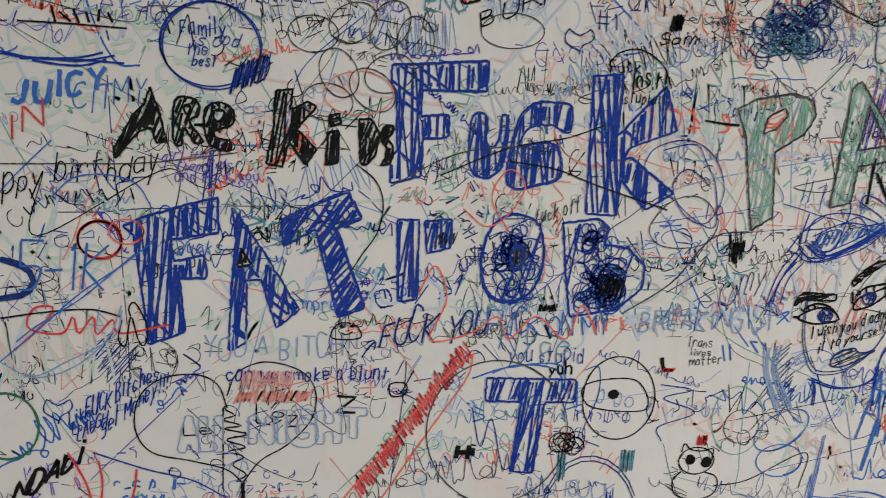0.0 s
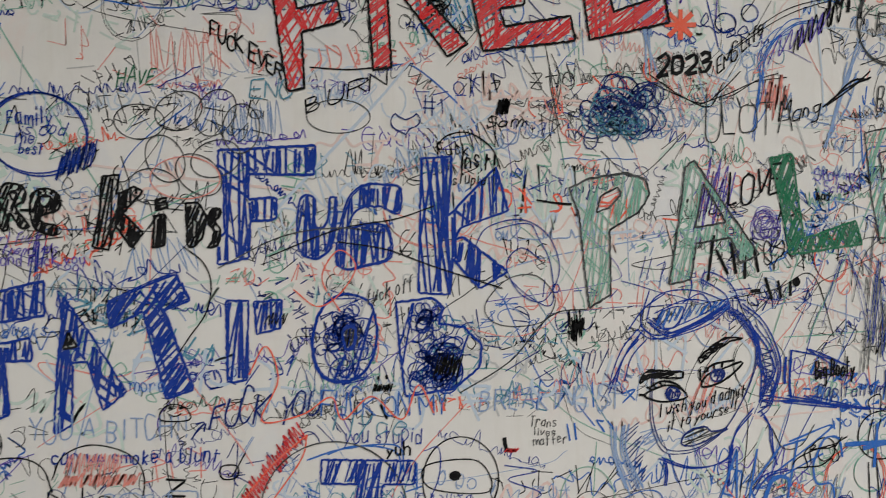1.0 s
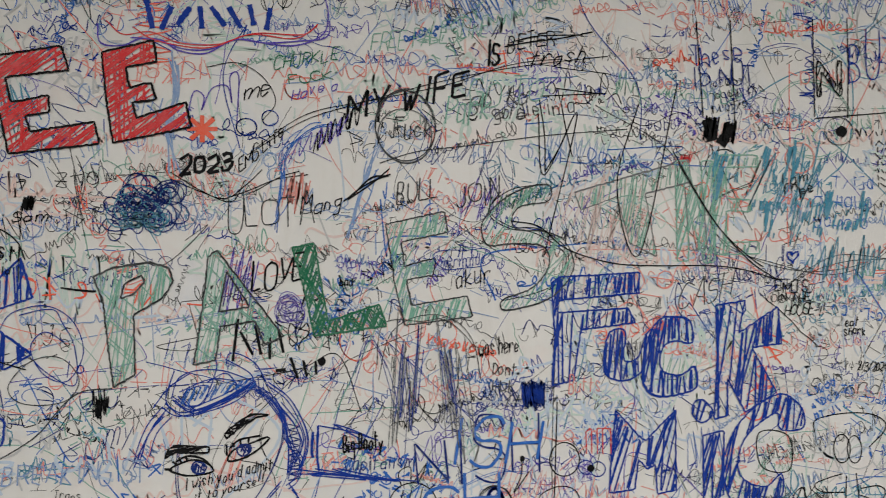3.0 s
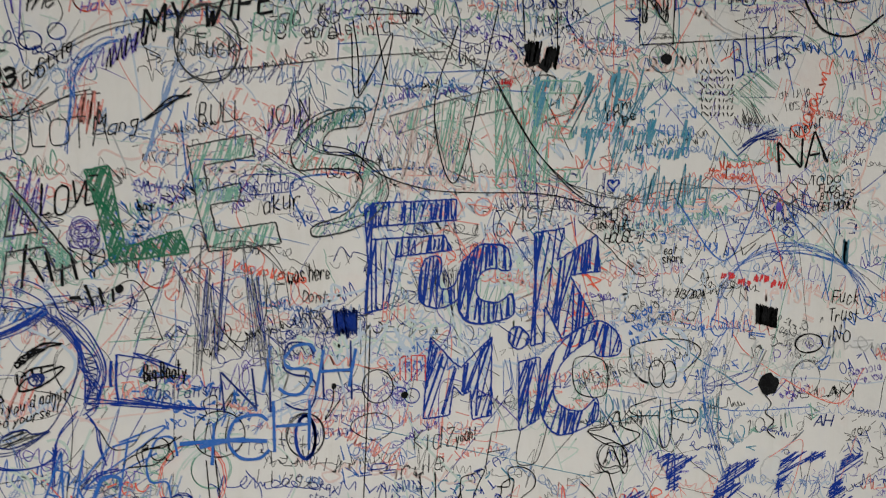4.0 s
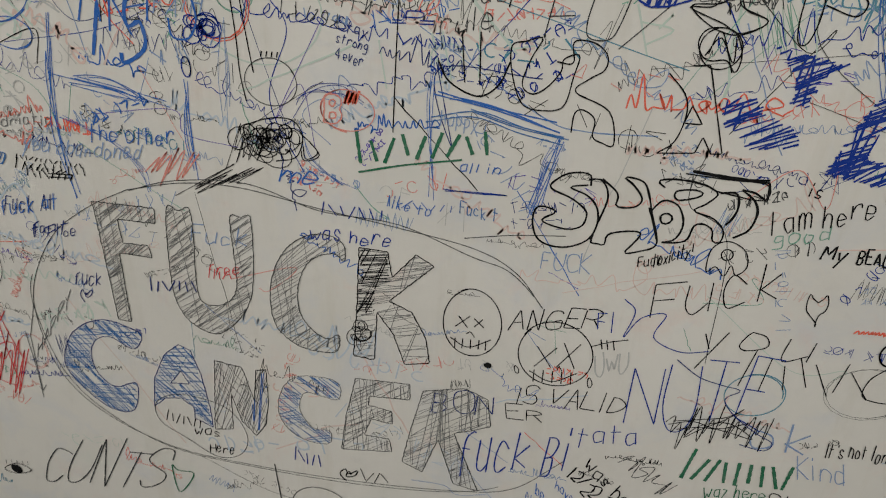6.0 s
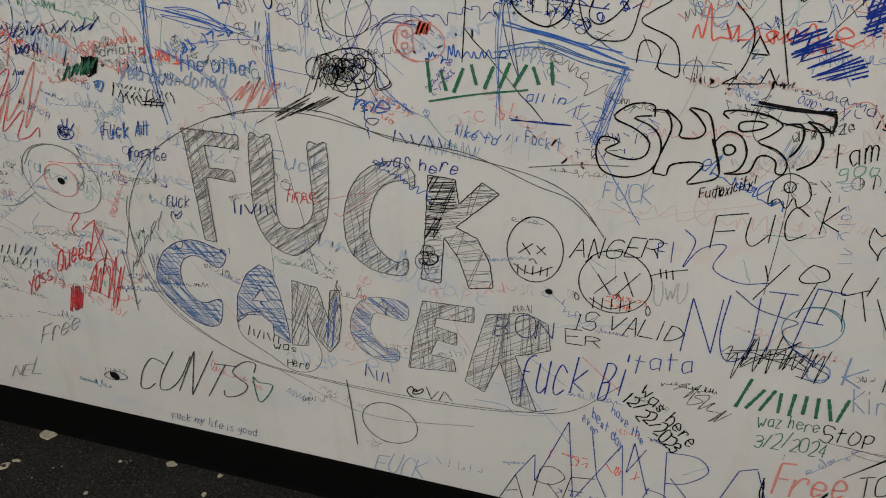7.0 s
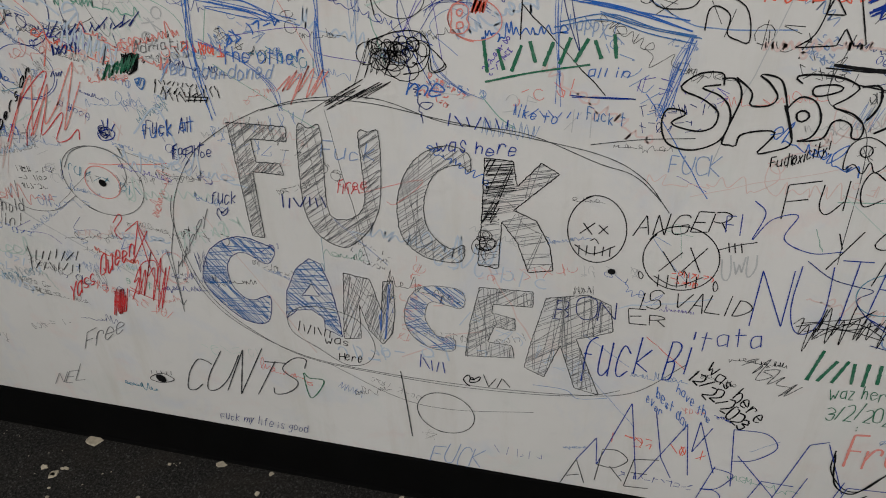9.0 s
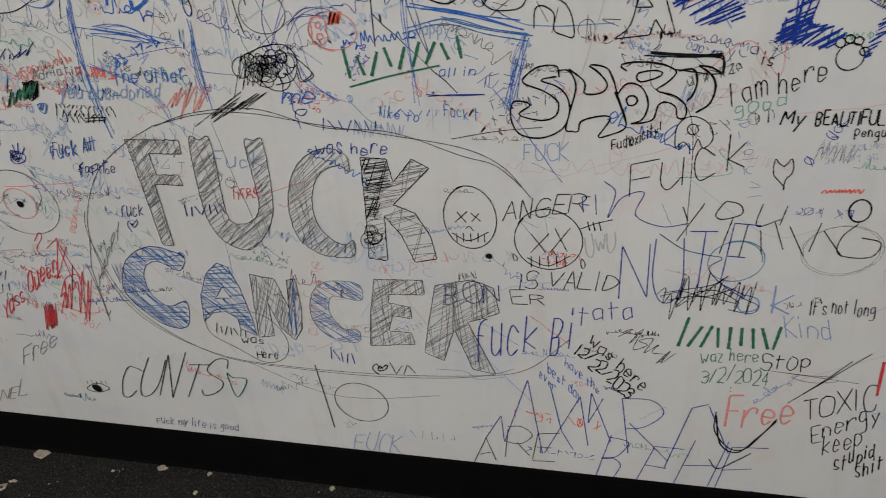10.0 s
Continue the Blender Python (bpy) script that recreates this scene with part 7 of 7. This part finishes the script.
note('I', 'tall blue letter stroke', (0.608, 1.161, 0.028, 0.001, 0.015, 0.083), 'sky', 0.006)
note('FATH', 'pale grey capitals on the white wall', (0.727, 1.224, 0.075, 0.003, 0.004, 0.028), 'faded', 0.003)
loops('blue_tangle', 'blue curled flower-like tangle', (0.769, 1.184, 0.048, 0.002, 0.005, 0.036), 'blue', 0.0026, 8, 0.014)
ring('drop', 'blue small oval drop', 0.768, 1.150, 0.007, 0.015, 'blue', 0.003, 1.5)
note('Stay', 'small navy slanted handwriting in rows', (1.000, 1.221, 0.047, -0.010, 0.001, 0.016), 'navy', 0.002)
note('strong', 'small navy slanted handwriting in rows', (0.997, 1.205, 0.047, -0.011, 0.001, 0.015), 'navy', 0.002)
note('4 ever', 'small navy slanted handwriting in rows', (0.995, 1.182, 0.041, -0.011, 0.001, 0.015), 'navy', 0.002)
curve('hook', 'grey curved hook line', [(0.694, 1.335), (0.712, 1.305), (0.739, 1.308), (0.759, 1.337)], 'grey', 0.0024)
curve('blue_beam', 'pale blue worn beam', [(0.575, 1.117), (0.648, 1.106), (0.694, 1.089)], 'sky', 0.004, passes=4)
curve('blue_beam', 'blue worn frame line', [(0.678, 1.375), (0.745, 1.370), (0.840, 1.356)], 'blue', 0.005, passes=4)
curve('blue_beam', 'pale blue arch on the white wall', [(0.915, 1.313), (0.944, 1.344), (0.998, 1.364), (1.042, 1.358)], 'sky', 0.003, passes=3)
curve('black_box', 'thin black box outline', [(1.496, 1.060), (1.552, 1.057), (1.606, 1.055), (1.604, 1.031), (1.542, 1.038)], 'black', 0.003)
curve('long_line', 'thin grey sloping line', [(1.191, 0.919), (1.268, 0.934), (1.343, 0.942)], 'grey', 0.002)
curve('long_line', 'thin faint pencil line at the bottom', [(0.688, 0.373), (0.834, 0.305), (0.950, 0.294), (1.117, 0.322)], 'grey', 0.0014)
note('FUCK', 'faint grey wide capitals', (1.309, 0.880, 0.079, 0.002, 0.001, 0.031), 'faded', 0.0026)
note('good', 'faint green-grey handwriting on the white wall', (1.633, 0.964, 0.077, 0.019, -0.003, 0.023), 'mint', 0.0028)
note('ok', 'wide faint grey letters', (1.675, 0.586, 0.110, 0.009, -0.007, 0.061), 'faded', 0.004)
note('Kind', 'faint grey letters near the bottom', (1.766, 0.536, 0.082, 0.007, -0.007, 0.050), 'faded', 0.0026)
loops('dark_tangle', 'black curls over a grey letter', (0.995, 0.675, 0.045, 0.003, 0.010, 0.064), 'black', 0.002, 9, 0.008)
note('Fuck', 'faint blue handwriting on the white wall', (0.735, 0.855, 0.105, 0.003, 0.009, 0.032), 'faded', 0.003)
note('free', 'red worn handwriting on the white wall', (0.757, 0.790, 0.060, 0.012, 0.006, 0.024), 'red', 0.0024)
hatching('ink_patch', 'faint red zigzags on the white wall', (0.675, 0.973, 0.072, 0.000, 0.013, 0.043), 'pink', 0.003, 7, 0.3, 0.3)
ring('round', 'faint pink ring on the white wall', 1.013, 1.105, 0.040, 0.032, 'pink', 0.0024, 1.4)
note('me', 'pale blue large handwriting', (0.898, 0.984, 0.064, 0.000, 0.005, 0.026), 'sky', 0.0034)
barred(8, 'row of small faint blue bars', (1.066, 0.959, 0.109, 0.001, 0.002, 0.015), 'sky', 0.002)
note('like to', 'small blue scattered handwriting', (1.068, 0.959, 0.073, -0.010, 0.003, 0.020), 'sky', 0.0022)

# loose pen lines over the lower wall
pen_lines('stroke', 'looping worn red marker strokes', (0.088, 0.827, '~0,4 59,86 120,143 143,153 115,112 61,43 42,0', '~59,21 115,97 119,92 84,24 142,73 144,63 114,16 141,20 170,44 166,22'), 'red', 0.0028, passes=1)
shaped_word('dark green scribbled ink smear',
          [(0.343, 0.975, '0,0 49,21 78,33 101,60 78,51 48,30')],
          'green', hatch=0.004, tip=0.002, angle=35, outline=False, name='ink_patch', piece='smear', category='scribble', fill=0.8)
shaped_word('black scribbled blot with two points',
          [(0.392, 0.985, '4,37 11,34 28,41 30,23 23,10 7,0 0,11')],
          'black', hatch=0.0032, tip=0.0024, angle=60, again=0.4, name='ink_patch', piece='blot', category='scribble')
shaped_word('small worn blue drawn heart',
          [(0.409, 0.958, '0,19 10,23 21,21 15,8 8,0 0,8')],
          'marine', hatch=0.003, tip=0.0018, angle=60, name='heart', piece='fill', category='drawing')
barred(14, 'row of small black bars', (0.443, 0.972, 0.122, -0.005, 0.002, 0.010), 'black', 0.0026)
barred(9, 'row of small black bars over a line', (0.456, 0.956, 0.086, -0.004, 0.002, 0.009), 'black', 0.0024)
pen_lines('stroke', 'two short black underlines', (0.499, 0.945, '0,6 45,8', '1,0 42,2'), 'black', 0.003, passes=1)
barred(13, 'row of navy bars on the white wall', (0.259, 1.044, 0.179, 0.029, 0.005, 0.014), 'navy', 0.0028)
barred(6, 'row of dark blue bars on the wall', (0.253, 1.011, 0.060, 0.017, 0.006, 0.019), 'navy', 0.0034)
barred(5, 'short row of dark blue bars', (0.236, 0.970, 0.026, 0.005, 0.004, 0.011), 'navy', 0.003)
note('Adriatic', 'faint grey-blue handwriting on the wall', (0.420, 1.024, 0.110, 0.013, 0.005, 0.019), 'pencil', 0.0026)
note('you', 'faint grey-blue handwriting reading you', (0.467, 0.995, 0.045, 0.006, 0.004, 0.017), 'faded', 0.0024)
note('Fuck At', 'blue-grey slanted handwriting on the wall', (0.399, 0.871, 0.098, 0.011, 0.008, 0.030), 'navy', 0.0024)
note('fat hoe', 'blue-grey slanted handwriting on the wall', (0.443, 0.833, 0.083, 0.005, 0.005, 0.022), 'navy', 0.0024)
pen_lines('stroke', 'thin grey pencil ring', (0.198, 0.742, '~0,44 26,79 69,95 109,91 129,72 133,33 106,0'), 'pencil', 0.0022, passes=1)
pen_lines('stroke', 'small dark blue flower-like scribble', (0.299, 0.852, '~0,13 20,23 36,20 29,6 5,0 0,11', '17,23 17,42', '23,25 31,46', '31,22 42,36', '~10,9 23,13 27,8'), 'blue', 0.003, passes=1)
pen_lines('stroke', 'bold red slanted strokes', (0.255, 0.487, '~3,20 33,2 72,0 68,84 68,182 80,129 96,70', '35,163 73,193 32,88 87,171', '~0,12 28,9 45,80 85,97 75,40', '~13,181 33,204 35,191 10,160 22,141'), 'red', 0.0028, passes=1)
pen_lines('stroke', 'small red zigzag patch', (0.207, 0.429, '6,60 28,54 5,45 27,41 3,30 24,24 1,13 22,9 0,0'), 'red', 0.0036, passes=1)
pen_lines('stroke', 'long thin grey arrow pointing down', (0.372, 0.477, '11,136 8,74 5,1', '0,11 5,0 16,16', '36,208 11,132'), 'pencil', 0.0024, passes=1)
note('HAPPY', 'faint grey writing running upwards', (0.385, 0.559, 0.098, 0.137, 0.007, 0.030), 'pencil', 0.0026)
pen_lines('stroke', 'fan of pale blue strokes', (1.283, 0.965, '1,0 35,128', '5,6 42,125', '12,14 37,99', '20,24 37,133', '0,16 22,94'), 'sky', 0.0018, passes=1)
pen_lines('stroke', 'long blue slanting strokes', (1.135, 1.093, '~0,15 68,29 132,12 196,0', '~56,32 120,14 189,3'), 'marine', 0.0024, passes=2)
pen_lines('stroke', 'blue stroke with a pointed end', (1.156, 0.995, '~0,3 42,1 96,3 48,3 2,0'), 'blue', 0.0022, passes=1)
note('UWU', 'faint grey capitals on the wall', (1.418, 0.689, 0.048, 0.027, -0.006, 0.036), 'ghost_grey', 0.0034)
note('Fuck t', 'pale blue handwriting on the wall', (1.181, 0.962, 0.062, -0.012, -0.002, 0.022), 'marine', 0.0022)
pen_lines('stroke', 'tear drops and a small nose line in a ring', (1.202, 0.667, '~84,26 91,18 89,10 84,15 84,26', '~206,22 212,10 208,0 204,11 206,22', '153,27 155,37 161,27', '0,76 7,82 14,71'), 'black', 0.0024, passes=1)
pen_lines('stroke', 'black loose looping signature', (1.546, 0.592, '~6,32 50,44 87,55 110,76 87,51 52,23 28,0 51,31 94,43 135,17 90,26 51,27 14,16', '~0,24 38,37 77,29 122,49'), 'black', 0.0024, passes=1)
pen_lines('stroke', 'long dark blue looping stroke', (1.538, 0.589, '~0,158 39,130 77,120 105,114 85,93 107,62 147,33 174,18 164,0 125,6'), 'navy', 0.0024, passes=1)
pen_lines('stroke', 'black ink swash under a red word', (1.667, 0.185, '~1,160 3,108 33,64 62,63 85,98 112,154', '~0,26 18,0 51,28 77,54'), 'black', 0.0034, passes=1)
pen_lines('stroke', 'tall thin blue zigzag strokes', (1.207, 0.169, '0,38 37,111 41,32 96,219 122,8', '141,209 163,83 187,30', '126,9 201,185 218,46', '246,185 217,112 223,198 264,64', '283,190 300,35', '~283,190 340,191 364,158 330,117 293,106', '300,123 380,24', '374,0 416,180 446,194', '447,189 495,64'), 'blue', 0.0028, passes=1)

# faint marks low on the wall
note('Free', 'faint grey-blue slanted handwriting', (0.077, 0.299, 0.132, 0.076, 0.017, 0.054), 'pencil', 0.0026)
note('NEL', 'faint grey thin capitals', (-0.050, 0.174, 0.093, 0.021, 0.017, 0.049), 'pencil', 0.0024)
curve('long_arrow', 'thin grey arrow pointing down', [(0.374, 0.616), (0.377, 0.534), (0.375, 0.460)], 'pencil', 0.0026)
note('hold', 'faint grey handwriting on the white wall', (0.006, 0.665, 0.060, 0.008, 0.013, 0.032), 'grey', 0.0022)
note('in!', 'faint grey handwriting on the white wall', (-0.005, 0.630, 0.051, 0.007, 0.013, 0.032), 'grey', 0.0022)
loops('blue_tangle', 'small navy curled blot', (0.298, 0.851, 0.024, 0.003, 0.009, 0.031), 'navy', 0.002, 6, 0.008)
barred(8, 'row of small black bars in two lines', (0.016, 0.548, 0.140, 0.014, 0.013, 0.034), 'black', 0.0028)
barred(8, 'row of small black bars in two lines', (0.011, 0.521, 0.141, 0.011, 0.011, 0.028), 'black', 0.0026)
note('person', 'black slanted handwriting running upwards', (0.076, 0.849, 0.124, 0.132, 0.012, 0.030), 'black', 0.0034)
curve('pencil_arc', 'thin wide grey pencil arc', [(0.067, 0.745), (0.065, 0.686), (0.136, 0.682), (0.202, 0.723)], 'pencil', 0.0018)


# ---- the tangle of older scribbles under and over everything ----
def busy(x, z):
    """How thickly this spot of wall is written over, 0 to 1."""
    up = np.clip((z - 0.25) / 1.35, 0, 1)
    right_top = np.clip((x - 0.45) / 0.5, 0, 1) * np.clip((z - 1.5) / 0.25, 0, 1)
    side = 0.24 * (x < 0.5) * (0.45 < z < 1.15)
    return float(np.clip(side + (0.05 + 0.55 * up ** 1.8) * (0.72 + 0.28 * np.clip((x - 0.2) / 0.5, 0, 1)) - 0.10 * right_top, 0.04, 1))


def cursive(rng, size, length):
    """A run of quick joined loops, peaks and dips of uneven height."""
    out, x = [(0.0, 0.0)], 0.0
    while x < length:
        kind, w, h = rng.integers(0, 4), size * rng.uniform(0.25, 0.75), size * rng.choice([0.5, 0.65, 0.8, 1.5, -0.6], p=[0.3, 0.3, 0.2, 0.12, 0.08])
        if kind == 0:
            out += [(x + w * 0.5, h), (x + w, 0)]
        elif kind == 1:
            out += [(x + w * 1.1, h * 0.5), (x + w * 0.5, h), (x + w * 0.15, h * 0.4), (x + w, 0)]
        elif kind == 2:
            out += [(x, h * 0.8), (x + w * 0.5, h * 0.1), (x + w, h * 0.8), (x + w * 1.1, 0)]
        else:
            out += [(x + w * 0.3, h * 0.15), (x + w * 1.4, h * 0.05)]
        x += w * rng.uniform(0.9, 1.5)
    p = np.array(out) + rng.normal(0, size * 0.06, (len(out), 2))
    return smoothed(p, 4)


def printed(rng, size, length):
    """A row of loose marks, each of one to three strokes at odd angles."""
    x = 0.0
    while x < length:
        w = size * rng.uniform(0.4, 0.75)
        if rng.random() < 0.16:
            x += w
            continue
        for _ in range(rng.integers(1, 4)):
            kind = rng.integers(0, 5)
            a, b = rng.uniform(0, 1, (2, 2)) * (w, size) + (x, 0)
            if kind == 0:
                p = np.array([(a[0], 0), (a[0] + rng.normal(0, 0.12) * size, size)])
            elif kind == 1:
                p = np.array([(x, a[1]), (x + w, a[1] + rng.normal(0, 0.1) * size)])
            elif kind == 2:
                p = np.array([(x, rng.choice([0, size])), (x + w, rng.uniform(0, size))])
            elif kind == 3:
                t = np.linspace(0, rng.uniform(2.5, 6.4), 10) + rng.uniform(0, 6)
                p = np.stack([x + w / 2 + np.cos(t) * w / 2, size * 0.5 + np.sin(t) * size * rng.uniform(0.25, 0.5)], 1)
            else:
                p = smoothed(np.array([a, (x + w, size * rng.random()), b]), 4)
            yield p
        x += w + size * rng.uniform(0.1, 0.3)


def scribble(rng):
    """One random mark about its own origin: its lines, and how wide it is."""
    kind = rng.choice(["cursive", "printed", "ring", "arc", "line", "zigzag", "bubble", "star"], p=[0.31, 0.38, 0.025, 0.12, 0.105, 0.05, 0.0, 0.01])
    if kind == "cursive":
        size = rng.uniform(0.008, 0.024)
        return [cursive(rng, size, size * rng.uniform(4, 9))]
    if kind == "printed":
        size = rng.uniform(0.009, 0.030)
        rows = rng.integers(1, 4) if size < 0.016 else 1
        return [p - (0, r * size * 1.5) for r in range(rows) for p in printed(rng, size, size * rng.uniform(3, 8))]
    if kind == "ring":
        a = np.linspace(0, 2 * math.pi * rng.uniform(0.9, 2.2), 36) + rng.uniform(0, 6)
        r = rng.uniform(0.012, 0.06)
        return [np.stack([np.cos(a) * r * rng.uniform(0.7, 1.3), np.sin(a) * r], 1) * (1 + 0.05 * np.sin(a * 0.7))[:, None]]
    if kind == "arc":
        p = np.cumsum(rng.normal(0, 0.045, (4, 2)) + rng.normal(0, 0.03, 2), axis=0)
        return [smoothed(p, 9)]
    if kind == "line":
        d = rng.normal(0, 0.1, 2)
        return [np.linspace((0, 0), d, 8) + rng.normal(0, 0.0008, (8, 2))]
    if kind == "zigzag":
        n, h = rng.integers(6, 22), rng.uniform(0.012, 0.05)
        step = rng.uniform(0.002, 0.006)
        p = np.stack([np.arange(n) * step, np.where(np.arange(n) % 2 == 0, 0, h)], 1) + rng.normal(0, 0.002, (n, 2))
        return [smoothed(p, 3)]
    if kind == "bubble":
        out, x, r = [], 0.0, rng.uniform(0.012, 0.026)
        for _ in range(rng.integers(2, 5)):
            a = np.linspace(0, 6.5, 20)
            out.append(np.stack([x + np.cos(a) * r * 0.8, np.sin(a) * r * rng.uniform(0.9, 1.5)], 1))
            x += r * 1.6
        return out
    c = np.arange(6) * 4 * math.pi / 5 + rng.uniform(0, 6)
    return [np.stack([np.cos(c), np.sin(c)], 1) * rng.uniform(0.008, 0.02)]


TANGLE = [
    ("ghost_blue", "pale wiped-off blue marks", 130, (0.0014, 0.0042), 2.0), ("ghost_green", "pale wiped-off green marks", 90, (0.0014, 0.0042), 2.0),
    ("ghost_pink", "pale wiped-off red marks", 130, (0.0014, 0.0042), 1.8), ("ghost_grey", "pale wiped-off black marks", 80, (0.0010, 0.0030), 2.0),
    ("faded", "faded blue old scribbles", 460, (0.0008, 0.0019), 1.0), ("blue", "blue ballpoint and marker scribbles", 320, (0.0007, 0.0017), 1.0),
    ("grey", "thin worn black scribbles", 500, (0.0006, 0.0013), 1.0), ("black", "fine black scribbles", 260, (0.0007, 0.0016), 1.1),
    ("pink", "worn red scribbles", 340, (0.0008, 0.0020), 1.1), ("mint", "worn green scribbles", 220, (0.0008, 0.0020), 1.1),
    ("sky", "light blue marker scribbles", 230, (0.0009, 0.0026), 1.2), ("violet", "violet pen scribbles", 170, (0.0007, 0.0015), 1.0),
    ("teal", "teal marker scribbles", 80, (0.0010, 0.0026), 1.2), ("orange", "orange-red marker scribbles", 70, (0.0010, 0.0026), 1.1),
    ("navy", "dark blue pen scribbles", 130, (0.0008, 0.0018), 1.5),
]
for number, (pen, label, count, widths, scale) in enumerate(TANGLE):
    collector = Ink(9000 + number, 0)
    rng = collector.rng
    made = 0
    while made < count * 0.78:
        x, z = rng.uniform(-0.75, 2.35), rng.uniform(0.16, 2.3)
        if rng.random() > busy(x, z):
            continue
        made += 1
        if z < 1.0 and pen in ("blue", "navy", "black", "orange", "violet", "teal", "sky", "pink", "mint") and rng.random() < 0.55:
            continue
        turn = rng.normal(0, 0.25) if rng.random() < 0.85 else rng.uniform(-1.6, 1.6)
        c, s = math.cos(turn), math.sin(turn)
        width = rng.uniform(*widths) * (0.75 if z < 1.0 else 1.0)
        for p in scribble(rng):
            q = np.asarray(p) * scale * (1.3 if z > 1.1 else 0.9) @ np.array([(c, s), (-s, c)]) + (x, z)
            if q[:, 1].min() > 0.135:
                collector.line(q, width)
    tagged(collector.done("scribbles", pen), label + " all over the wall", "scribbles", kind="stuff")


# ---- dried paint flakes and grit on the floor ----
def flake(x, y, size, squash, turn, kind_label):
    bm = bmesh.new()
    rng = np.random.default_rng(int((x + 5) * 1000 + (y + 5) * 77))
    n = 11
    low, high = [], []
    for i in range(n):
        a = 2 * math.pi * i / n
        r = size * rng.uniform(0.65, 1.1)
        px, py = r * math.cos(a), r * math.sin(a) * squash
        qx, qy = px * math.cos(turn) - py * math.sin(turn), px * math.sin(turn) + py * math.cos(turn)
        low.append(bm.verts.new((x + qx, y + qy, 0.0)))
        high.append(bm.verts.new((x + qx * 0.85, y + qy * 0.85, 0.0025)))
    for i in range(n):
        j = (i + 1) % n
        bm.faces.new((low[i], low[j], high[j], high[i]))
    bm.faces.new(high)
    return tagged(part("paint_flake", bm, FLAKE), kind_label, "debris", "flakes on the floor")


flake(0.010, -0.020, 0.0280, 0.7, 0.2, 'pale dried paint flake on the dark floor')
flake(-0.056, -0.122, 0.0110, 0.8, 0.0, 'pale dried paint flake on the dark floor')
flake(-0.020, -0.139, 0.0110, 0.9, 0.5, 'pale dried paint flake on the dark floor')
flake(-0.009, -0.116, 0.0060, 0.6, 0.0, 'pale dried paint flake on the dark floor')
flake(-0.002, -0.174, 0.0050, 0.5, 0.4, 'pale dried paint flake on the dark floor')
flake(0.011, -0.198, 0.0050, 1.0, 0.0, 'pale dried paint flake on the dark floor')
flake(0.224, -0.152, 0.0060, 1.0, 0.0, 'pale dried paint flake on the dark floor')
flake(0.244, -0.047, 0.0050, 1.0, 0.0, 'pale dried paint flake on the dark floor')
flake(0.370, -0.020, 0.0160, 0.6, -0.2, 'pale dried paint flake on the dark floor')
flake(0.501, -0.020, 0.0070, 1.0, 0.0, 'pale dried paint flake on the dark floor')
flake(-0.017, -0.133, 0.0120, 1.0, 0.0, 'pale dried paint flake on the dark floor')
flake(0.492, -0.081, 0.0070, 1.0, 0.0, 'pale dried paint flake on the dark floor')
flake(0.825, -0.020, 0.0080, 1.0, 0.0, 'pale dried paint flake on the dark floor')
flake(0.001, -0.113, 0.0100, 0.5, 0.0, 'pale dried paint flake on the dark floor')
rng = np.random.default_rng(77)
verts, faces = [], []
for _ in range(260):
    x, y, r = rng.uniform(-1.2, 1.6), -abs(rng.normal(0.02, 0.35)) - 0.015, rng.uniform(0.0008, 0.0028)
    k = len(verts)
    a = rng.uniform(0, 6)
    for i in range(4):
        verts.append((x + r * math.cos(a + i * 1.6) * rng.uniform(0.5, 1.2), y + r * math.sin(a + i * 1.6), 0.0))
    verts.append((x, y, r * 0.8))
    faces += [(k, k + 1, k + 4), (k + 1, k + 2, k + 4), (k + 2, k + 3, k + 4), (k + 3, k, k + 4)]
tagged(mesh_object("grit", verts, faces, FLAKE), "tiny pale grit and crumbs on the dark floor", "grit", kind="stuff")
verts, faces = [], []
for _ in range(7000):
    x, y, r = rng.uniform(-1.0, 1.5), -rng.uniform(0.012, 0.62), rng.uniform(0.0012, 0.0036)
    k, a = len(verts), rng.uniform(0, 6)
    for i in range(4):
        verts.append((x + r * math.cos(a + i * 1.57) * rng.uniform(0.6, 1.3), y + r * math.sin(a + i * 1.57), -0.0002))
    verts.append((x, y, r * rng.uniform(0.4, 0.9)))
    faces += [(k, k + 1, k + 4), (k + 1, k + 2, k + 4), (k + 2, k + 3, k + 4), (k + 3, k, k + 4)]
tagged(mesh_object("floor_nap", verts, faces, GRIT), "dark rough nap and grit of the floor", "grit", kind="stuff")
